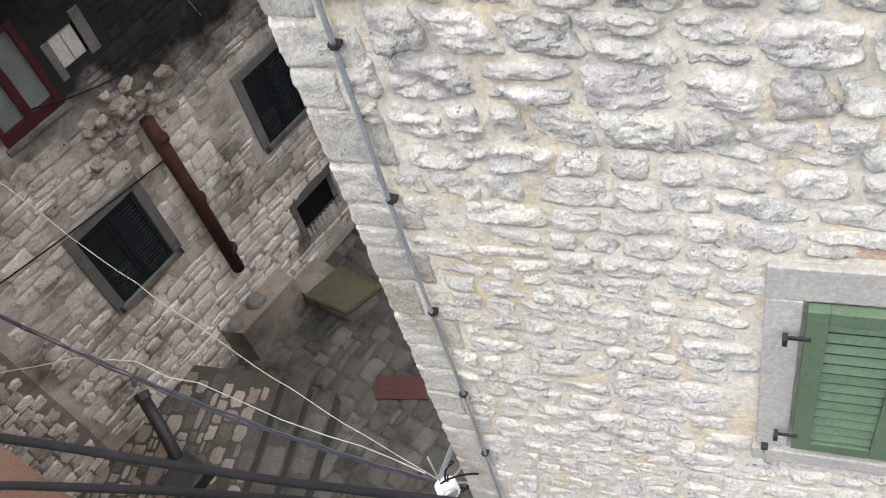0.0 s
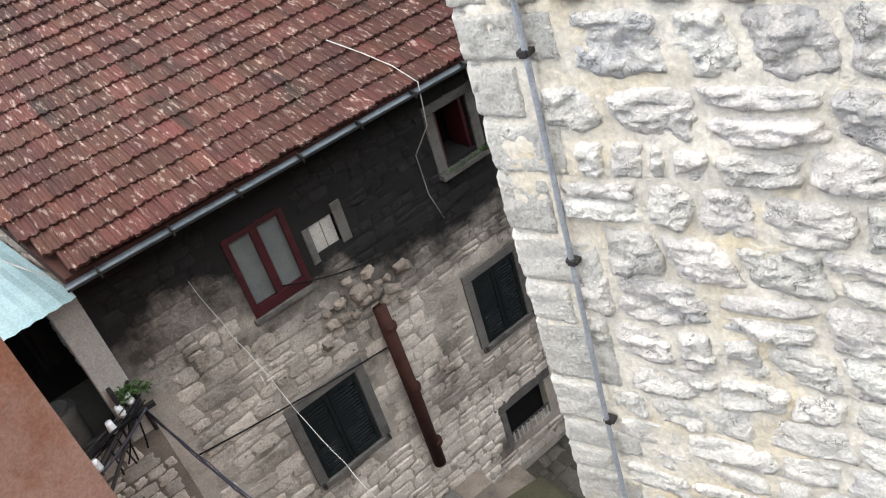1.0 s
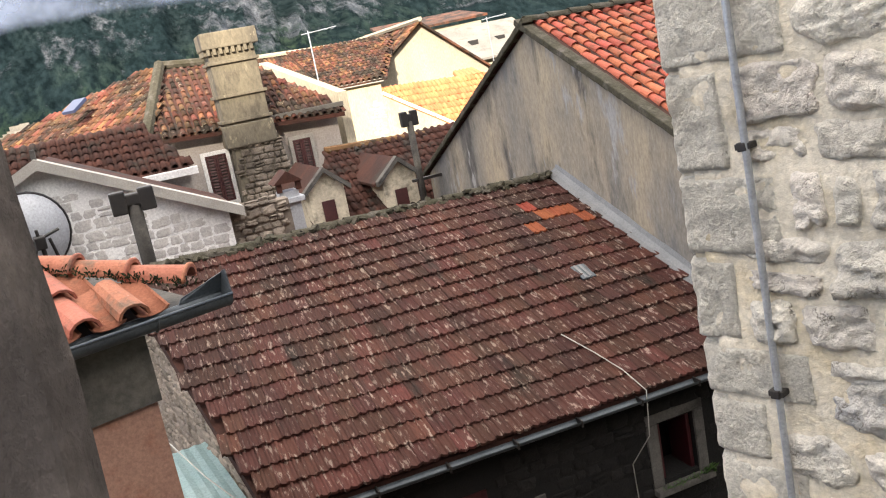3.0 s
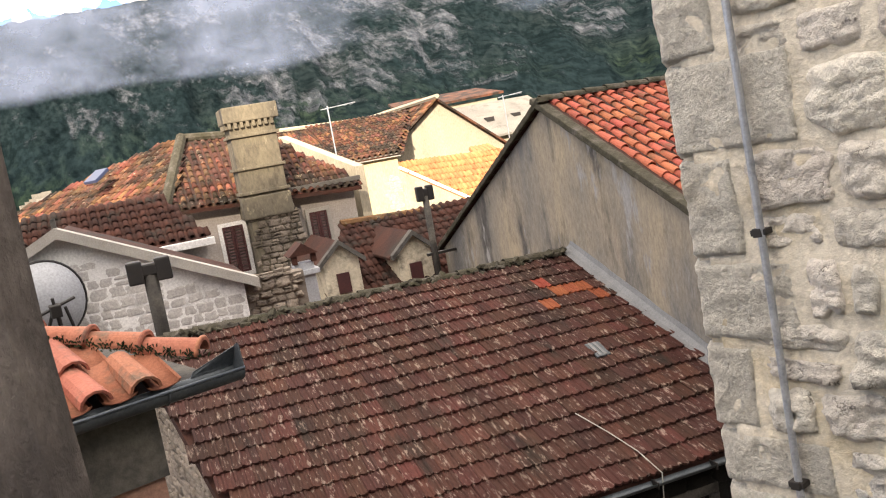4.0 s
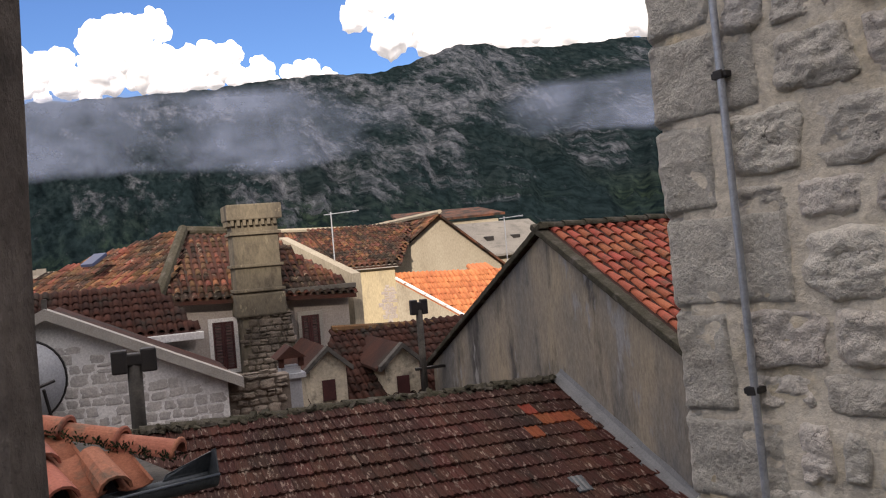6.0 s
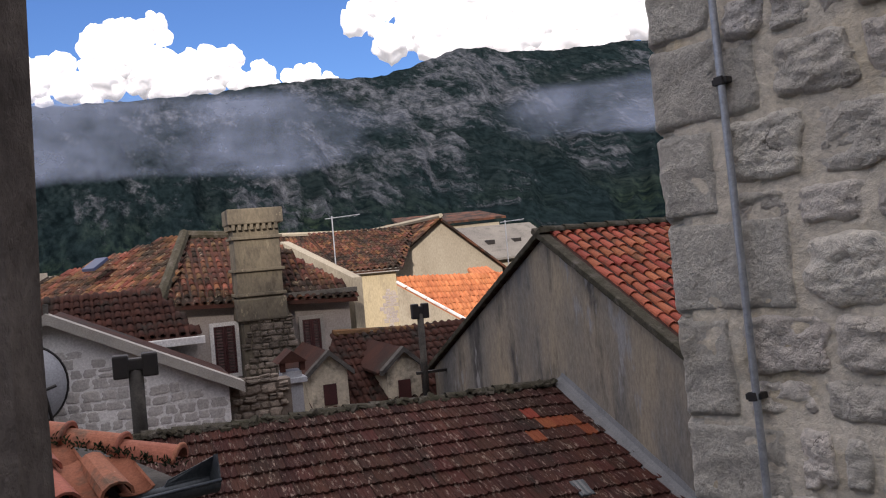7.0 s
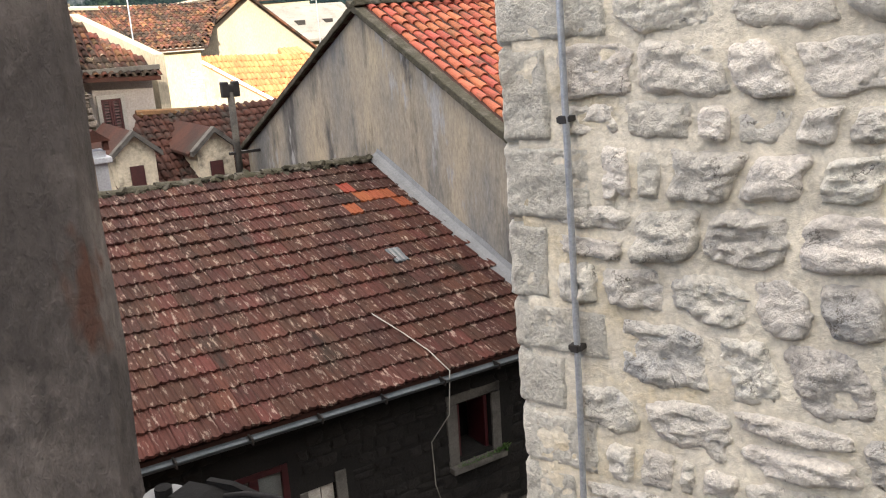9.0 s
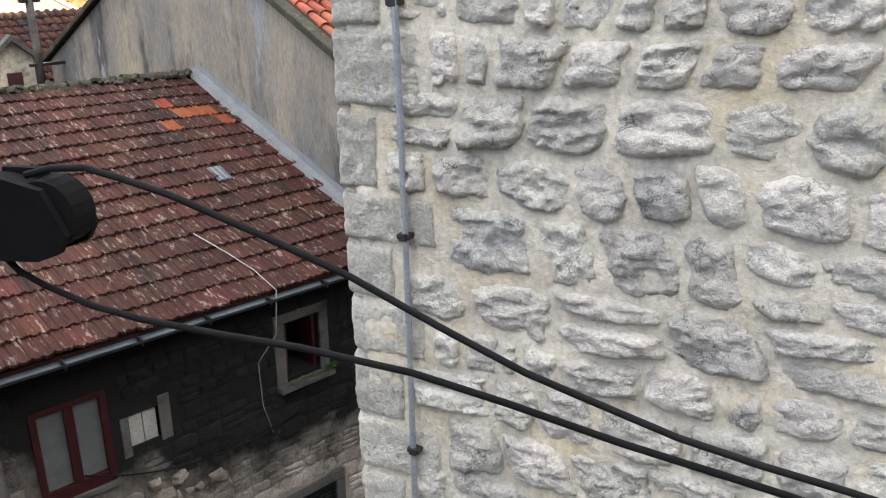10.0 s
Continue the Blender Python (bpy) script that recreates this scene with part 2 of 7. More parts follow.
M = dict(
    limestone=material("limestone", (0.70, 0.645, 0.565), (0.59, 0.555, 0.495), 3.0, 0.94, 0.75, 55, c3=(0.45, 0.44, 0.425), c3_at=0.61, c3_scale=1.8,
                       vary=0.15, hue=0.012, bump_dist=0.030, crack=9.0, spots=(0.24, 0.22, 0.195), spots_at=0.66, spots_scale=13.0),
    quoin=material("quoin", (0.66, 0.625, 0.55), (0.57, 0.54, 0.475), 3.0, 0.94, 0.9, 60, vary=0.08, bump_dist=0.035, c3=(0.47, 0.41, 0.31), c3_at=0.62, spots=(0.34, 0.315, 0.27), spots_at=0.66, spots_scale=16.0),
    mortar=material("mortar", (0.68, 0.615, 0.50), (0.62, 0.57, 0.48), 1.6, 0.95, 0.55, 38, c3=(0.63, 0.53, 0.36), c3_at=0.57, c3_scale=1.6, vary=0.0, bump_dist=0.03, spots=(0.50, 0.45, 0.37), spots_at=0.66, spots_scale=14.0),
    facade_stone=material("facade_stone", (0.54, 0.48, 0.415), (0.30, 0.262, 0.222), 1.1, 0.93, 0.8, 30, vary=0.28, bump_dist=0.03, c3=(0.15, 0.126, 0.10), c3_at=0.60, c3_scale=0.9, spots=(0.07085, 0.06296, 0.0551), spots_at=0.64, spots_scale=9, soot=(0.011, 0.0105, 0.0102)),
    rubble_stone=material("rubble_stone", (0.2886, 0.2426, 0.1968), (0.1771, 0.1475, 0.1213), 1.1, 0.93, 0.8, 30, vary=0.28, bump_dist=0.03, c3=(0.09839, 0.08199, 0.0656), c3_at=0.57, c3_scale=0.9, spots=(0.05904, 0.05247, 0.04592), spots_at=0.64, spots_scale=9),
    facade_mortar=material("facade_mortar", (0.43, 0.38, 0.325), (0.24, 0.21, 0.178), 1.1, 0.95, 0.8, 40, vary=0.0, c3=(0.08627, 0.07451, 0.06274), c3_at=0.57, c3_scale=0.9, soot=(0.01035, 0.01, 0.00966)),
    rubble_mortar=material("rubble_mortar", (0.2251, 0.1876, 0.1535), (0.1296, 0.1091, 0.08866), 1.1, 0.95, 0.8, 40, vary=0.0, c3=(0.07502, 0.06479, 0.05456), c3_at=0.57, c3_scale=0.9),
    soot=material("soot_plaster", (0.0189, 0.01806, 0.01764), (0.0315, 0.0294, 0.02772), 1.5, 0.95, 0.5, 18, vary=0.3, c3=(0.00924, 0.00882, 0.00882), c3_at=0.52),
    old_tile=material("old_tile", (0.060, 0.0208, 0.0150), (0.033, 0.0150, 0.0115), 2.2, 0.9, 0.8, 55, vary=0.28, hue=0.010, bump_dist=0.010,
                      c3=(0.0232, 0.0144, 0.0112), c3_at=0.60, c3_scale=3.5, spots=(0.17, 0.122, 0.100), spots_at=0.568, spots_scale=30.0, stretch=(0.72, 0.176, 0.176)),
    new_tile=material("new_tile", (0.1934, 0.04836, 0.02257), (0.1612, 0.03546, 0.01612), 2.0, 0.8, 0.4, 60, vary=0.18, hue=0.01),
    orange_tile=material("orange_tile", (0.36, 0.102, 0.058), (0.285, 0.074, 0.042), 2.5, 0.8, 0.5, 45, vary=0.18, hue=0.012, c3=(0.1685, 0.07776, 0.04536), c3_at=0.6, c3_scale=2.5, bump_dist=0.006),
    near_tile=material("near_tile", (0.32, 0.118, 0.078), (0.262, 0.088, 0.056), 5.0, 0.75, 0.5, 60, vary=0.14, hue=0.01, c3=(0.1267, 0.07603, 0.05386), c3_at=0.60, c3_scale=6.0, spots=(0.3928, 0.2788, 0.2154), spots_at=0.68, spots_scale=20.0, bump_dist=0.006),
    dark_tile=material("dark_tile", (0.075, 0.029, 0.020), (0.042, 0.0205, 0.0165), 1.5, 0.9, 0.5, 30, vary=0.25, island=True, c3=(0.0357, 0.0306, 0.0255), c3_at=0.58),
    far_tile=material("far_tile", (0.19, 0.078, 0.043), (0.060, 0.033, 0.024), 0.9, 0.9, 0.6, 25, vary=0.5, island=True, hue=0.025, c3=(0.034, 0.025, 0.020), c3_at=0.50, c3_scale=1.1, spots=(0.17, 0.135, 0.10), spots_at=0.60, spots_scale=7),
    bright_tile=material("bright_tile", (0.52, 0.20, 0.085), (0.44, 0.15, 0.07), 0.8, 0.9, 0.4, 25, vary=0.22, island=True),
    moss=material("mossy_mortar", (0.06448, 0.05704, 0.04216), (0.04216, 0.03968, 0.0248), 5.0, 0.95, 0.9, 25, vary=0.3, bump_dist=0.03, c3=(0.0992, 0.08928, 0.0744), c3_at=0.58, c3_scale=4, island=True),
    lead=material("grey_flashing", (0.1575, 0.1628, 0.168), (0.126, 0.1312, 0.1365), 3.0, 0.7, 0.3, 40, vary=0.05, c3=(0.1995, 0.1995, 0.1943), c3_at=0.6),
    grey_render=material("grey_render", (0.35, 0.29, 0.205), (0.155, 0.152, 0.145), 0.55, 0.93, 0.5, 22, vary=0.0, stretch=(1.2, 1.2, 0.42), c3=(0.080, 0.076, 0.070), c3_at=0.57, c3_scale=1.0, spots=(0.27, 0.265, 0.255), spots_at=0.57, spots_scale=1.3),
    cream=material("cream_render", (0.3967, 0.3583, 0.2753), (0.3326, 0.2944, 0.2238), 0.6, 0.93, 0.2, 20, vary=0.0, c3=(0.2687, 0.2304, 0.1727), c3_at=0.63, stretch=(1, 1, 0.4)),
    dormer_stone=material("dormer_stone", (0.62, 0.55, 0.42), (0.52, 0.46, 0.355), 2.0, 0.92, 0.5, 14, vary=0.0, c3=(0.22, 0.195, 0.155), c3_at=0.60, c3_scale=2.5),
    ochre=material("ochre_render", (0.52, 0.44, 0.28), (0.42, 0.36, 0.24), 0.7, 0.93, 0.3, 20, vary=0.0, c3=(0.28, 0.24, 0.18), c3_at=0.62, stretch=(1, 1, 0.3)),
    white_render=material("white_render", (0.80, 0.79, 0.77), (0.72, 0.71, 0.69), 1.0, 0.9, 0.25, 25, vary=0.0, c3=(0.42, 0.41, 0.39), c3_at=0.63),
    house_grey=material("grey_house_render", (0.46, 0.41, 0.37), (0.33, 0.295, 0.27), 0.8, 0.93, 0.3, 20, vary=0.0, c3=(0.38, 0.35, 0.31), c3_at=0.6),
    terracotta=material("terracotta_render", (0.315, 0.178, 0.130), (0.262, 0.142, 0.102), 1.4, 0.93, 0.5, 45, vary=0.0, c3=(0.2137, 0.07125, 0.03206), c3_at=0.62, c3_scale=1.0, bump_dist=0.006),
    jamb=material("peeling_plaster", (0.085, 0.074, 0.070), (0.050, 0.045, 0.044), 9.0, 0.9, 0.7, 150, vary=0.0, c3=(0.150, 0.130, 0.120), c3_at=0.56, c3_scale=11.0, spots=(0.085, 0.045, 0.034), spots_at=0.60, spots_scale=13.0, bump_dist=0.006, stretch=(1, 1, 0.5)),
    chimney=material("weathered_chimney", (0.20, 0.172, 0.122), (0.115, 0.102, 0.080), 0.9, 0.95, 0.6, 18, vary=0.0, stretch=(1, 1, 0.45), c3=(0.060, 0.054, 0.047), c3_at=0.55, spots=(0.26, 0.225, 0.16), spots_at=0.62, spots_scale=5.0),
    wet_moss=material("dark_moss", (0.022, 0.034, 0.012), (0.014, 0.020, 0.009), 8, 0.9, 0.3, 40, vary=0.3, island=True),
    dark_cement=material("dark_cement", (0.085, 0.078, 0.068), (0.05, 0.047, 0.043), 2.0, 0.95, 0.5, 25, vary=0.0, c3=(0.13, 0.12, 0.10), c3_at=0.6),
    shutter_dark=material("dark_green_shutter", (0.003648, 0.005928, 0.006384), (0.005016, 0.007752, 0.008208), 3, 0.8, 0.15, 50, vary=0.1),
    shutter_green=material("green_shutter", (0.094, 0.138, 0.084), (0.078, 0.120, 0.070), 4, 0.55, 0.2, 60, vary=0.06, c3=(0.10, 0.145, 0.085), c3_at=0.6),
    shutter_red=material("maroon_shutter", (0.07, 0.0196, 0.0182), (0.0525, 0.014, 0.014), 4, 0.6, 0.2, 30, vary=0.1),
    red_frame=material("red_window_paint", (0.048, 0.0036, 0.0066), (0.033, 0.003, 0.0048), 5, 0.5, 0.2, 40, vary=0.05, c3=(0.066, 0.018, 0.018), c3_at=0.64, c3_scale=6),
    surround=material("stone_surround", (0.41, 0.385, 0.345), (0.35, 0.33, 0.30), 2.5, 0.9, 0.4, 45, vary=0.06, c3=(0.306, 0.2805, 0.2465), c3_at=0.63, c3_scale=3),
    # darker copy of surround, for trim that came out too bright
    surround_dim=material("darker_surround", (0.1228, 0.1154, 0.1042), (0.08928, 0.08368, 0.07626), 2.5, 0.92, 0.4, 45, vary=0.06, c3=(0.04836, 0.04464, 0.04092), c3_at=0.58, c3_scale=2),
    # near-black that stands in for shade in openings, the recess and under the eave
    dark=material("unlit_black", (0.0035, 0.00315, 0.00315), (0.0056, 0.0049, 0.00455), 3, 0.9, 0.0, 20, vary=0.0),
    glass=glassy("window_glass"),
    curtain=material("net_curtain", (0.1386, 0.1463, 0.1386), (0.1155, 0.1232, 0.1193), 6, 0.9, 0.3, 80, vary=0.05),
    steel=material("galvanised_steel", (0.42, 0.44, 0.47), (0.34, 0.36, 0.39), 6, 0.45, 0.1, 60, vary=0.0, metal=0.55),
    zinc=material("dark_zinc_gutter", (0.10, 0.115, 0.127), (0.070, 0.081, 0.090), 5, 0.45, 0.15, 60, vary=0.05, metal=0.5),
    rust=material("rusty_pipe", (0.04428, 0.01617, 0.01078), (0.02695, 0.01078, 0.0077), 5, 0.85, 0.4, 45, vary=0.05),
    iron=material("black_iron", (0.011, 0.01, 0.01), (0.0175, 0.014, 0.012), 8, 0.6, 0.3, 60, vary=0.1),
    rubber=material("black_rubber", (0.0024, 0.0024, 0.00255), (0.0039, 0.00375, 0.0039), 8, 0.95, 0.2, 90, vary=0.05),
    cable=material("cable_sheath", (0.00735, 0.00714, 0.00756), (0.01155, 0.01092, 0.01155), 10, 0.95, 0.2, 90, vary=0.2),
    violet_cable=material("grey_violet_cable", (0.036, 0.0348, 0.051), (0.027, 0.0264, 0.036), 10, 0.6, 0.1, 60, vary=0.2),
    white_cable=material("white_cable", (0.3488, 0.3375, 0.3038), (0.2925, 0.2812, 0.2531), 6, 0.6, 0.1, 60, vary=0.1),
    porcelain=material("white_porcelain", (0.75, 0.75, 0.74), (0.68, 0.68, 0.67), 6, 0.3, 0.0, 40, vary=0.04),
    cyan_sheet=material("pale_cyan_sheet", (0.3312, 0.4802, 0.4968), (0.3809, 0.5134, 0.5216), 1.5, 0.6, 0.15, 40, vary=0.0, c3=(0.2484, 0.3809, 0.3974), c3_at=0.64),
    paving=material("paving_stone", (0.07459, 0.06769, 0.05801), (0.04972, 0.04559, 0.03868), 1.3, 0.85, 0.6, 30, vary=0.3, bump_dist=0.015, c3=(0.02763, 0.02625, 0.01934), c3_at=0.56, c3_scale=1.5, hue=0.012),
    pale_paving=material("pale_paving_stone", (0.1953, 0.1721, 0.1442), (0.1535, 0.1255, 0.1023), 1.3, 0.85, 0.5, 30, vary=0.3, hue=0.02, c3=(0.1674, 0.093, 0.0558), c3_at=0.62, c3_scale=2.0),
    earth=material("paving_joint", (0.06, 0.0528, 0.0432), (0.042, 0.0384, 0.03), 1.5, 0.95, 0.6, 30, vary=0.0, c3=(0.042, 0.045, 0.024), c3_at=0.58),
    slab=material("mossy_slab", (0.0595, 0.056, 0.03325), (0.049, 0.04725, 0.02625), 2.0, 0.85, 0.4, 35, vary=0.0, c3=(0.035, 0.035, 0.021), c3_at=0.6),
    red_slab=material("red_slab", (0.05434, 0.02126, 0.0189), (0.04253, 0.01772, 0.01536), 2.0, 0.85, 0.3, 35, vary=0.0),
    leaf=material("green_leaf", (0.06, 0.13, 0.025), (0.04, 0.09, 0.02), 8, 0.6, 0.2, 40, vary=0.3, island=True),
    brick=material("pale_brick", (0.50, 0.37, 0.26), (0.43, 0.31, 0.22), 6, 0.9, 0.5, 50, vary=0.1),
    dish=material("satellite_dish_paint", (0.44, 0.456, 0.48), (0.384, 0.4, 0.424), 2, 0.5, 0.05, 30, vary=0.0),
    white_stone=material("white_house_stone", (0.47, 0.45, 0.425), (0.34, 0.325, 0.31), 1.6, 0.92, 0.5, 25, vary=0.28, island=True, bump_dist=0.02),
    blue_glass=glassy("skylight_glass", (0.03, 0.045, 0.10), 0.5),
    metal_roof=material("weathered_sheet_roof", (0.204, 0.192, 0.168), (0.156, 0.147, 0.132), 0.5, 0.8, 0.2, 12, vary=0.0, c3=(0.12, 0.114, 0.102), c3_at=0.6),
    town=material("pale_distant_walls", (0.22, 0.20, 0.165), (0.17, 0.155, 0.13), 0.1, 0.9, 0.0, 1, vary=0.2, island=True),
)


# ---------------------------------------------------------------- building tools
def link(name, me, mat, parent=None, label="", matrix=None):
    if mat is not None and not me.materials:
        me.materials.append(mat)
    ob = new(name, me)
    if parent is not None:
        ob.parent = parent
    if matrix is not None:
        ob.matrix_basis = matrix
    if label:
        tagged(ob, label)
    return ob


def mesh_of(name, bm, smooth=False):
    me = bpy.data.meshes.new(name)
    bmesh.ops.recalc_face_normals(bm, faces=bm.faces)
    bm.to_mesh(me)
    bm.free()
    if smooth:
        me.shade_smooth()
    return me


def part(name, bm, mat, parent=None, label="", smooth=False):
    return link(name, mesh_of(name, bm, smooth), M[mat], parent, label)


def thing(name, label, category, at=(0, 0, 0), group="", kind=""):
    ob = new(name)
    ob.empty_display_size = 0.1
    ob.location = at
    return tagged(ob, label, category, group, kind)


def box(bm, x0, x1, y0, y1, z0, z1, bevel=0.0, m=None):
    r = bmesh.ops.create_cube(bm, size=1.0)
    t = Matrix.Translation(((x0 + x1) / 2, (y0 + y1) / 2, (z0 + z1) / 2)) @ Matrix.Diagonal((x1 - x0, y1 - y0, z1 - z0, 1))
    bmesh.ops.transform(bm, matrix=(m @ t) if m is not None else t, verts=r["verts"])
    if bevel:
        es = list({e for v in r["verts"] for e in v.link_edges})
        bmesh.ops.bevel(bm, geom=es, offset=bevel, segments=2, affect="EDGES", profile=0.6)
    return bm


def boxed(x0, x1, y0, y1, z0, z1, bevel=0.0, m=None):
    return box(bmesh.new(), x0, x1, y0, y1, z0, z1, bevel, m)


def tube(points, radius, seg=8, closed=False, taper=None):
    """A round bar along a line of points."""
    bm = bmesh.new()
    pts = [Vector(p) for p in points]
    rings = []
    side = None
    for i, p in enumerate(pts):
        d = (pts[min(i + 1, len(pts) - 1)] - pts[max(i - 1, 0)]).normalized()
        if side is None:
            side = d.orthogonal().normalized()
        side = (side - d * side.dot(d)).normalized()
        other = d.cross(side)
        r = radius if taper is None else radius + (taper - radius) * i / (len(pts) - 1)
        rings.append([bm.verts.new(p + r * (math.cos(2 * math.pi * k / seg) * side + math.sin(2 * math.pi * k / seg) * other)) for k in range(seg)])
    for a, b in zip(rings, rings[1:]):
        for k in range(seg):
            bm.faces.new((a[k], a[(k + 1) % seg], b[(k + 1) % seg], b[k]))
    bm.faces.new(rings[0])
    bm.faces.new(rings[-1])
    return bm


def sag(a, b, drop, n=24, wob=0.0, seed=0):
    """Points of a cable that hangs between a and b."""
    a, b, rng = Vector(a), Vector(b), random.Random(seed)
    out = []
    for i in range(n + 1):
        s = i / n
        p = a.lerp(b, s) - Vector((0, 0, 4 * drop * s * (1 - s)))
        if wob and 0 < i < n:
            p += Vector((rng.uniform(-wob, wob), rng.uniform(-wob, wob), rng.uniform(-wob, wob)))
        out.append(p)
    return out


def slab_with_holes(u0, u1, v0, v1, holes, depth):
    """A wall in u (x) and v (z), front at y=0, back at y=depth, with rectangular openings (u0, u1, v0, v1)."""
    bm = bmesh.new()
    us = sorted({u0, u1, *[h[0] for h in holes], *[h[1] for h in holes]})
    vs = sorted({v0, v1, *[h[2] for h in holes], *[h[3] for h in holes]})
    us, vs = [u for u in us if u0 <= u <= u1], [v for v in vs if v0 <= v <= v1]
    solid = {}
    for i in range(len(us) - 1):
        for j in range(len(vs) - 1):
            cu, cv = (us[i] + us[i + 1]) / 2, (vs[j] + vs[j + 1]) / 2
            solid[i, j] = not any(h[0] < cu < h[1] and h[2] < cv < h[3] for h in holes)

    def quad(*p):
        bm.faces.new([bm.verts.new(q) for q in p])

    for (i, j), s in solid.items():
        if not s:
            continue
        a, b, c, d = us[i], us[i + 1], vs[j], vs[j + 1]
        quad((a, 0, c), (b, 0, c), (b, 0, d), (a, 0, d))
        quad((a, depth, c), (a, depth, d), (b, depth, d), (b, depth, c))
        if not solid.get((i - 1, j)):
            quad((a, 0, c), (a, 0, d), (a, depth, d), (a, depth, c))
        if not solid.get((i + 1, j)):
            quad((b, 0, c), (b, depth, c), (b, depth, d), (b, 0, d))
        if not solid.get((i, j - 1)):
            quad((a, 0, c), (a, depth, c), (b, depth, c), (b, 0, c))
        if not solid.get((i, j + 1)):
            quad((a, 0, d), (b, 0, d), (b, depth, d), (a, depth, d))
    bmesh.ops.remove_doubles(bm, verts=bm.verts, dist=1e-4)
    return bm


def basis(origin, ex, ez):
    """A frame with x along ex, z along ez and y away from the viewer of the front (z cross x)."""
    ex, ez = Vector(ex).normalized(), Vector(ez).normalized()
    ey = ez.cross(ex)
    m = Matrix((ex, ey, ez)).transposed().to_4x4()
    m.translation = Vector(origin)
    return m


def stone_mesh(name, seed, nu, nv, crag=0.22, square=3.2):
    """A rough stone of unit width (x) and height (z), its face bulging towards -y by about 1, its rim set back."""
    rng = random.Random(seed)
    off = Vector((rng.uniform(0, 90), rng.uniform(0, 90), rng.uniform(0, 90)))
    bm = bmesh.new()
    grid = []
    for j in range(nv + 1):
        row = []
        for i in range(nu + 1):
            a, b = 2 * i / nu - 1, 2 * j / nv - 1
            r = max(abs(a), abs(b))
            ang = math.atan2(b, a)
            # from a square to a rounded block with an uneven outline
            k = (abs(math.cos(ang)) ** square + abs(math.sin(ang)) ** square) ** (-1 / square) if r > 0 else 0
            wobble = 1 + 0.30 * noise.noise(off + Vector((math.cos(ang) * 1.6, math.sin(ang) * 1.6, 0)))
            x, z = 0.5 * r * k * math.cos(ang) * wobble, 0.5 * r * k * math.sin(ang) * wobble
            h = (1 - r ** 5) * 0.85
            q = off + Vector((x * 2.6, z * 2.6, 3))
            h += crag * (noise.noise(q) * 0.9 + (0.45 - abs(noise.noise(q * 2.1))) * 0.9 + (0.3 - abs(noise.noise(q * 4.6))) * 0.9 + noise.noise(q * 9.0) * 0.45) * (1 - r ** 6)
            if r >= 0.999:
                h = -0.5
            row.append(bm.verts.new((x, -h, z)))
        grid.append(row)
    for j in range(nv):
        for i in range(nu):
            bm.faces.new((grid[j][i], grid[j][i + 1], grid[j + 1][i + 1], grid[j + 1][i]))
    me = bpy.data.meshes.new(name)
    bm.normal_update()
    bm.to_mesh(me)
    bm.free()
    me.shade_smooth()
    return me


def join_copies(name, items, mat, parent, label=""):
    """One mesh out of many placed copies: items are (mesh, matrix)."""
    cache, vs, fs, base = {}, [], [], 0
    for me, m in items:
        if me.name not in cache:
            co = np.empty(len(me.vertices) * 3)
            me.vertices.foreach_get("co", co)
            cache[me.name] = (co.reshape(-1, 3), [tuple(p.vertices) for p in me.polygons])
        co, pol = cache[me.name]
        a = np.array(m)
        vs.append(co @ a[:3, :3].T + a[:3, 3])
        fs.extend(tuple(k + base for k in p) for p in pol)
        base += len(co)
    out = bpy.data.meshes.new(name)
    out.from_pydata(np.concatenate(vs).tolist(), [], fs)
    out.shade_smooth()
    ob = link(name, out, M[mat], parent, label)
    return tagged(ob, kind="stuff")


def rubble(u0, u1, v0, v1, hmin, hmax, ratio, gap, seed, holes=(), drift=0.02):
    """Roughly coursed stones: (u, v, width, height) of each, leaving out the openings."""
    rng = random.Random(seed)
    out, v = [], v0
    while v < v1:
        h = rng.uniform(hmin, hmax)
        u = u0 - rng.uniform(0, h)
        while u < u1:
            w = h * rng.uniform(*ratio)
            if rng.random() < 0.16 and h > hmin * 1.1:
                hh = h * rng.uniform(0.42, 0.58)
                cells = [(u, v, w, hh), (u, v + hh, w, h - hh)]
            else:
                cells = [(u, v, w, h)]
            for a, b, c, d in cells:
                cu, cv = a + c / 2, b + d / 2 + drift * math.sin(1.7 * a + v) + rng.uniform(-0.09, 0.09) * d
                if u0 <= cu - c * 0.4 and cu + c * 0.4 <= u1 and not any(x0 - c * 0.42 < cu < x1 + c * 0.42 and y0 - d * 0.42 < cv < y1 + d * 0.42 for x0, x1, y0, y1 in holes):
                    out.append((cu, cv, max(c - gap * rng.uniform(0.5, 1.4), 0.03), max(d - gap * rng.uniform(0.5, 1.4), 0.03)))
            u += w
        v += h
    return out


COATS = {}


def coated(me, mat):
    """The same mesh with its own material, shared by all pieces of that material."""
    if (me.name, mat) not in COATS:
        c = me.copy()
        c.materials.clear()
        c.materials.append(M[mat])
        COATS[me.name, mat] = c
    return COATS[me.name, mat]


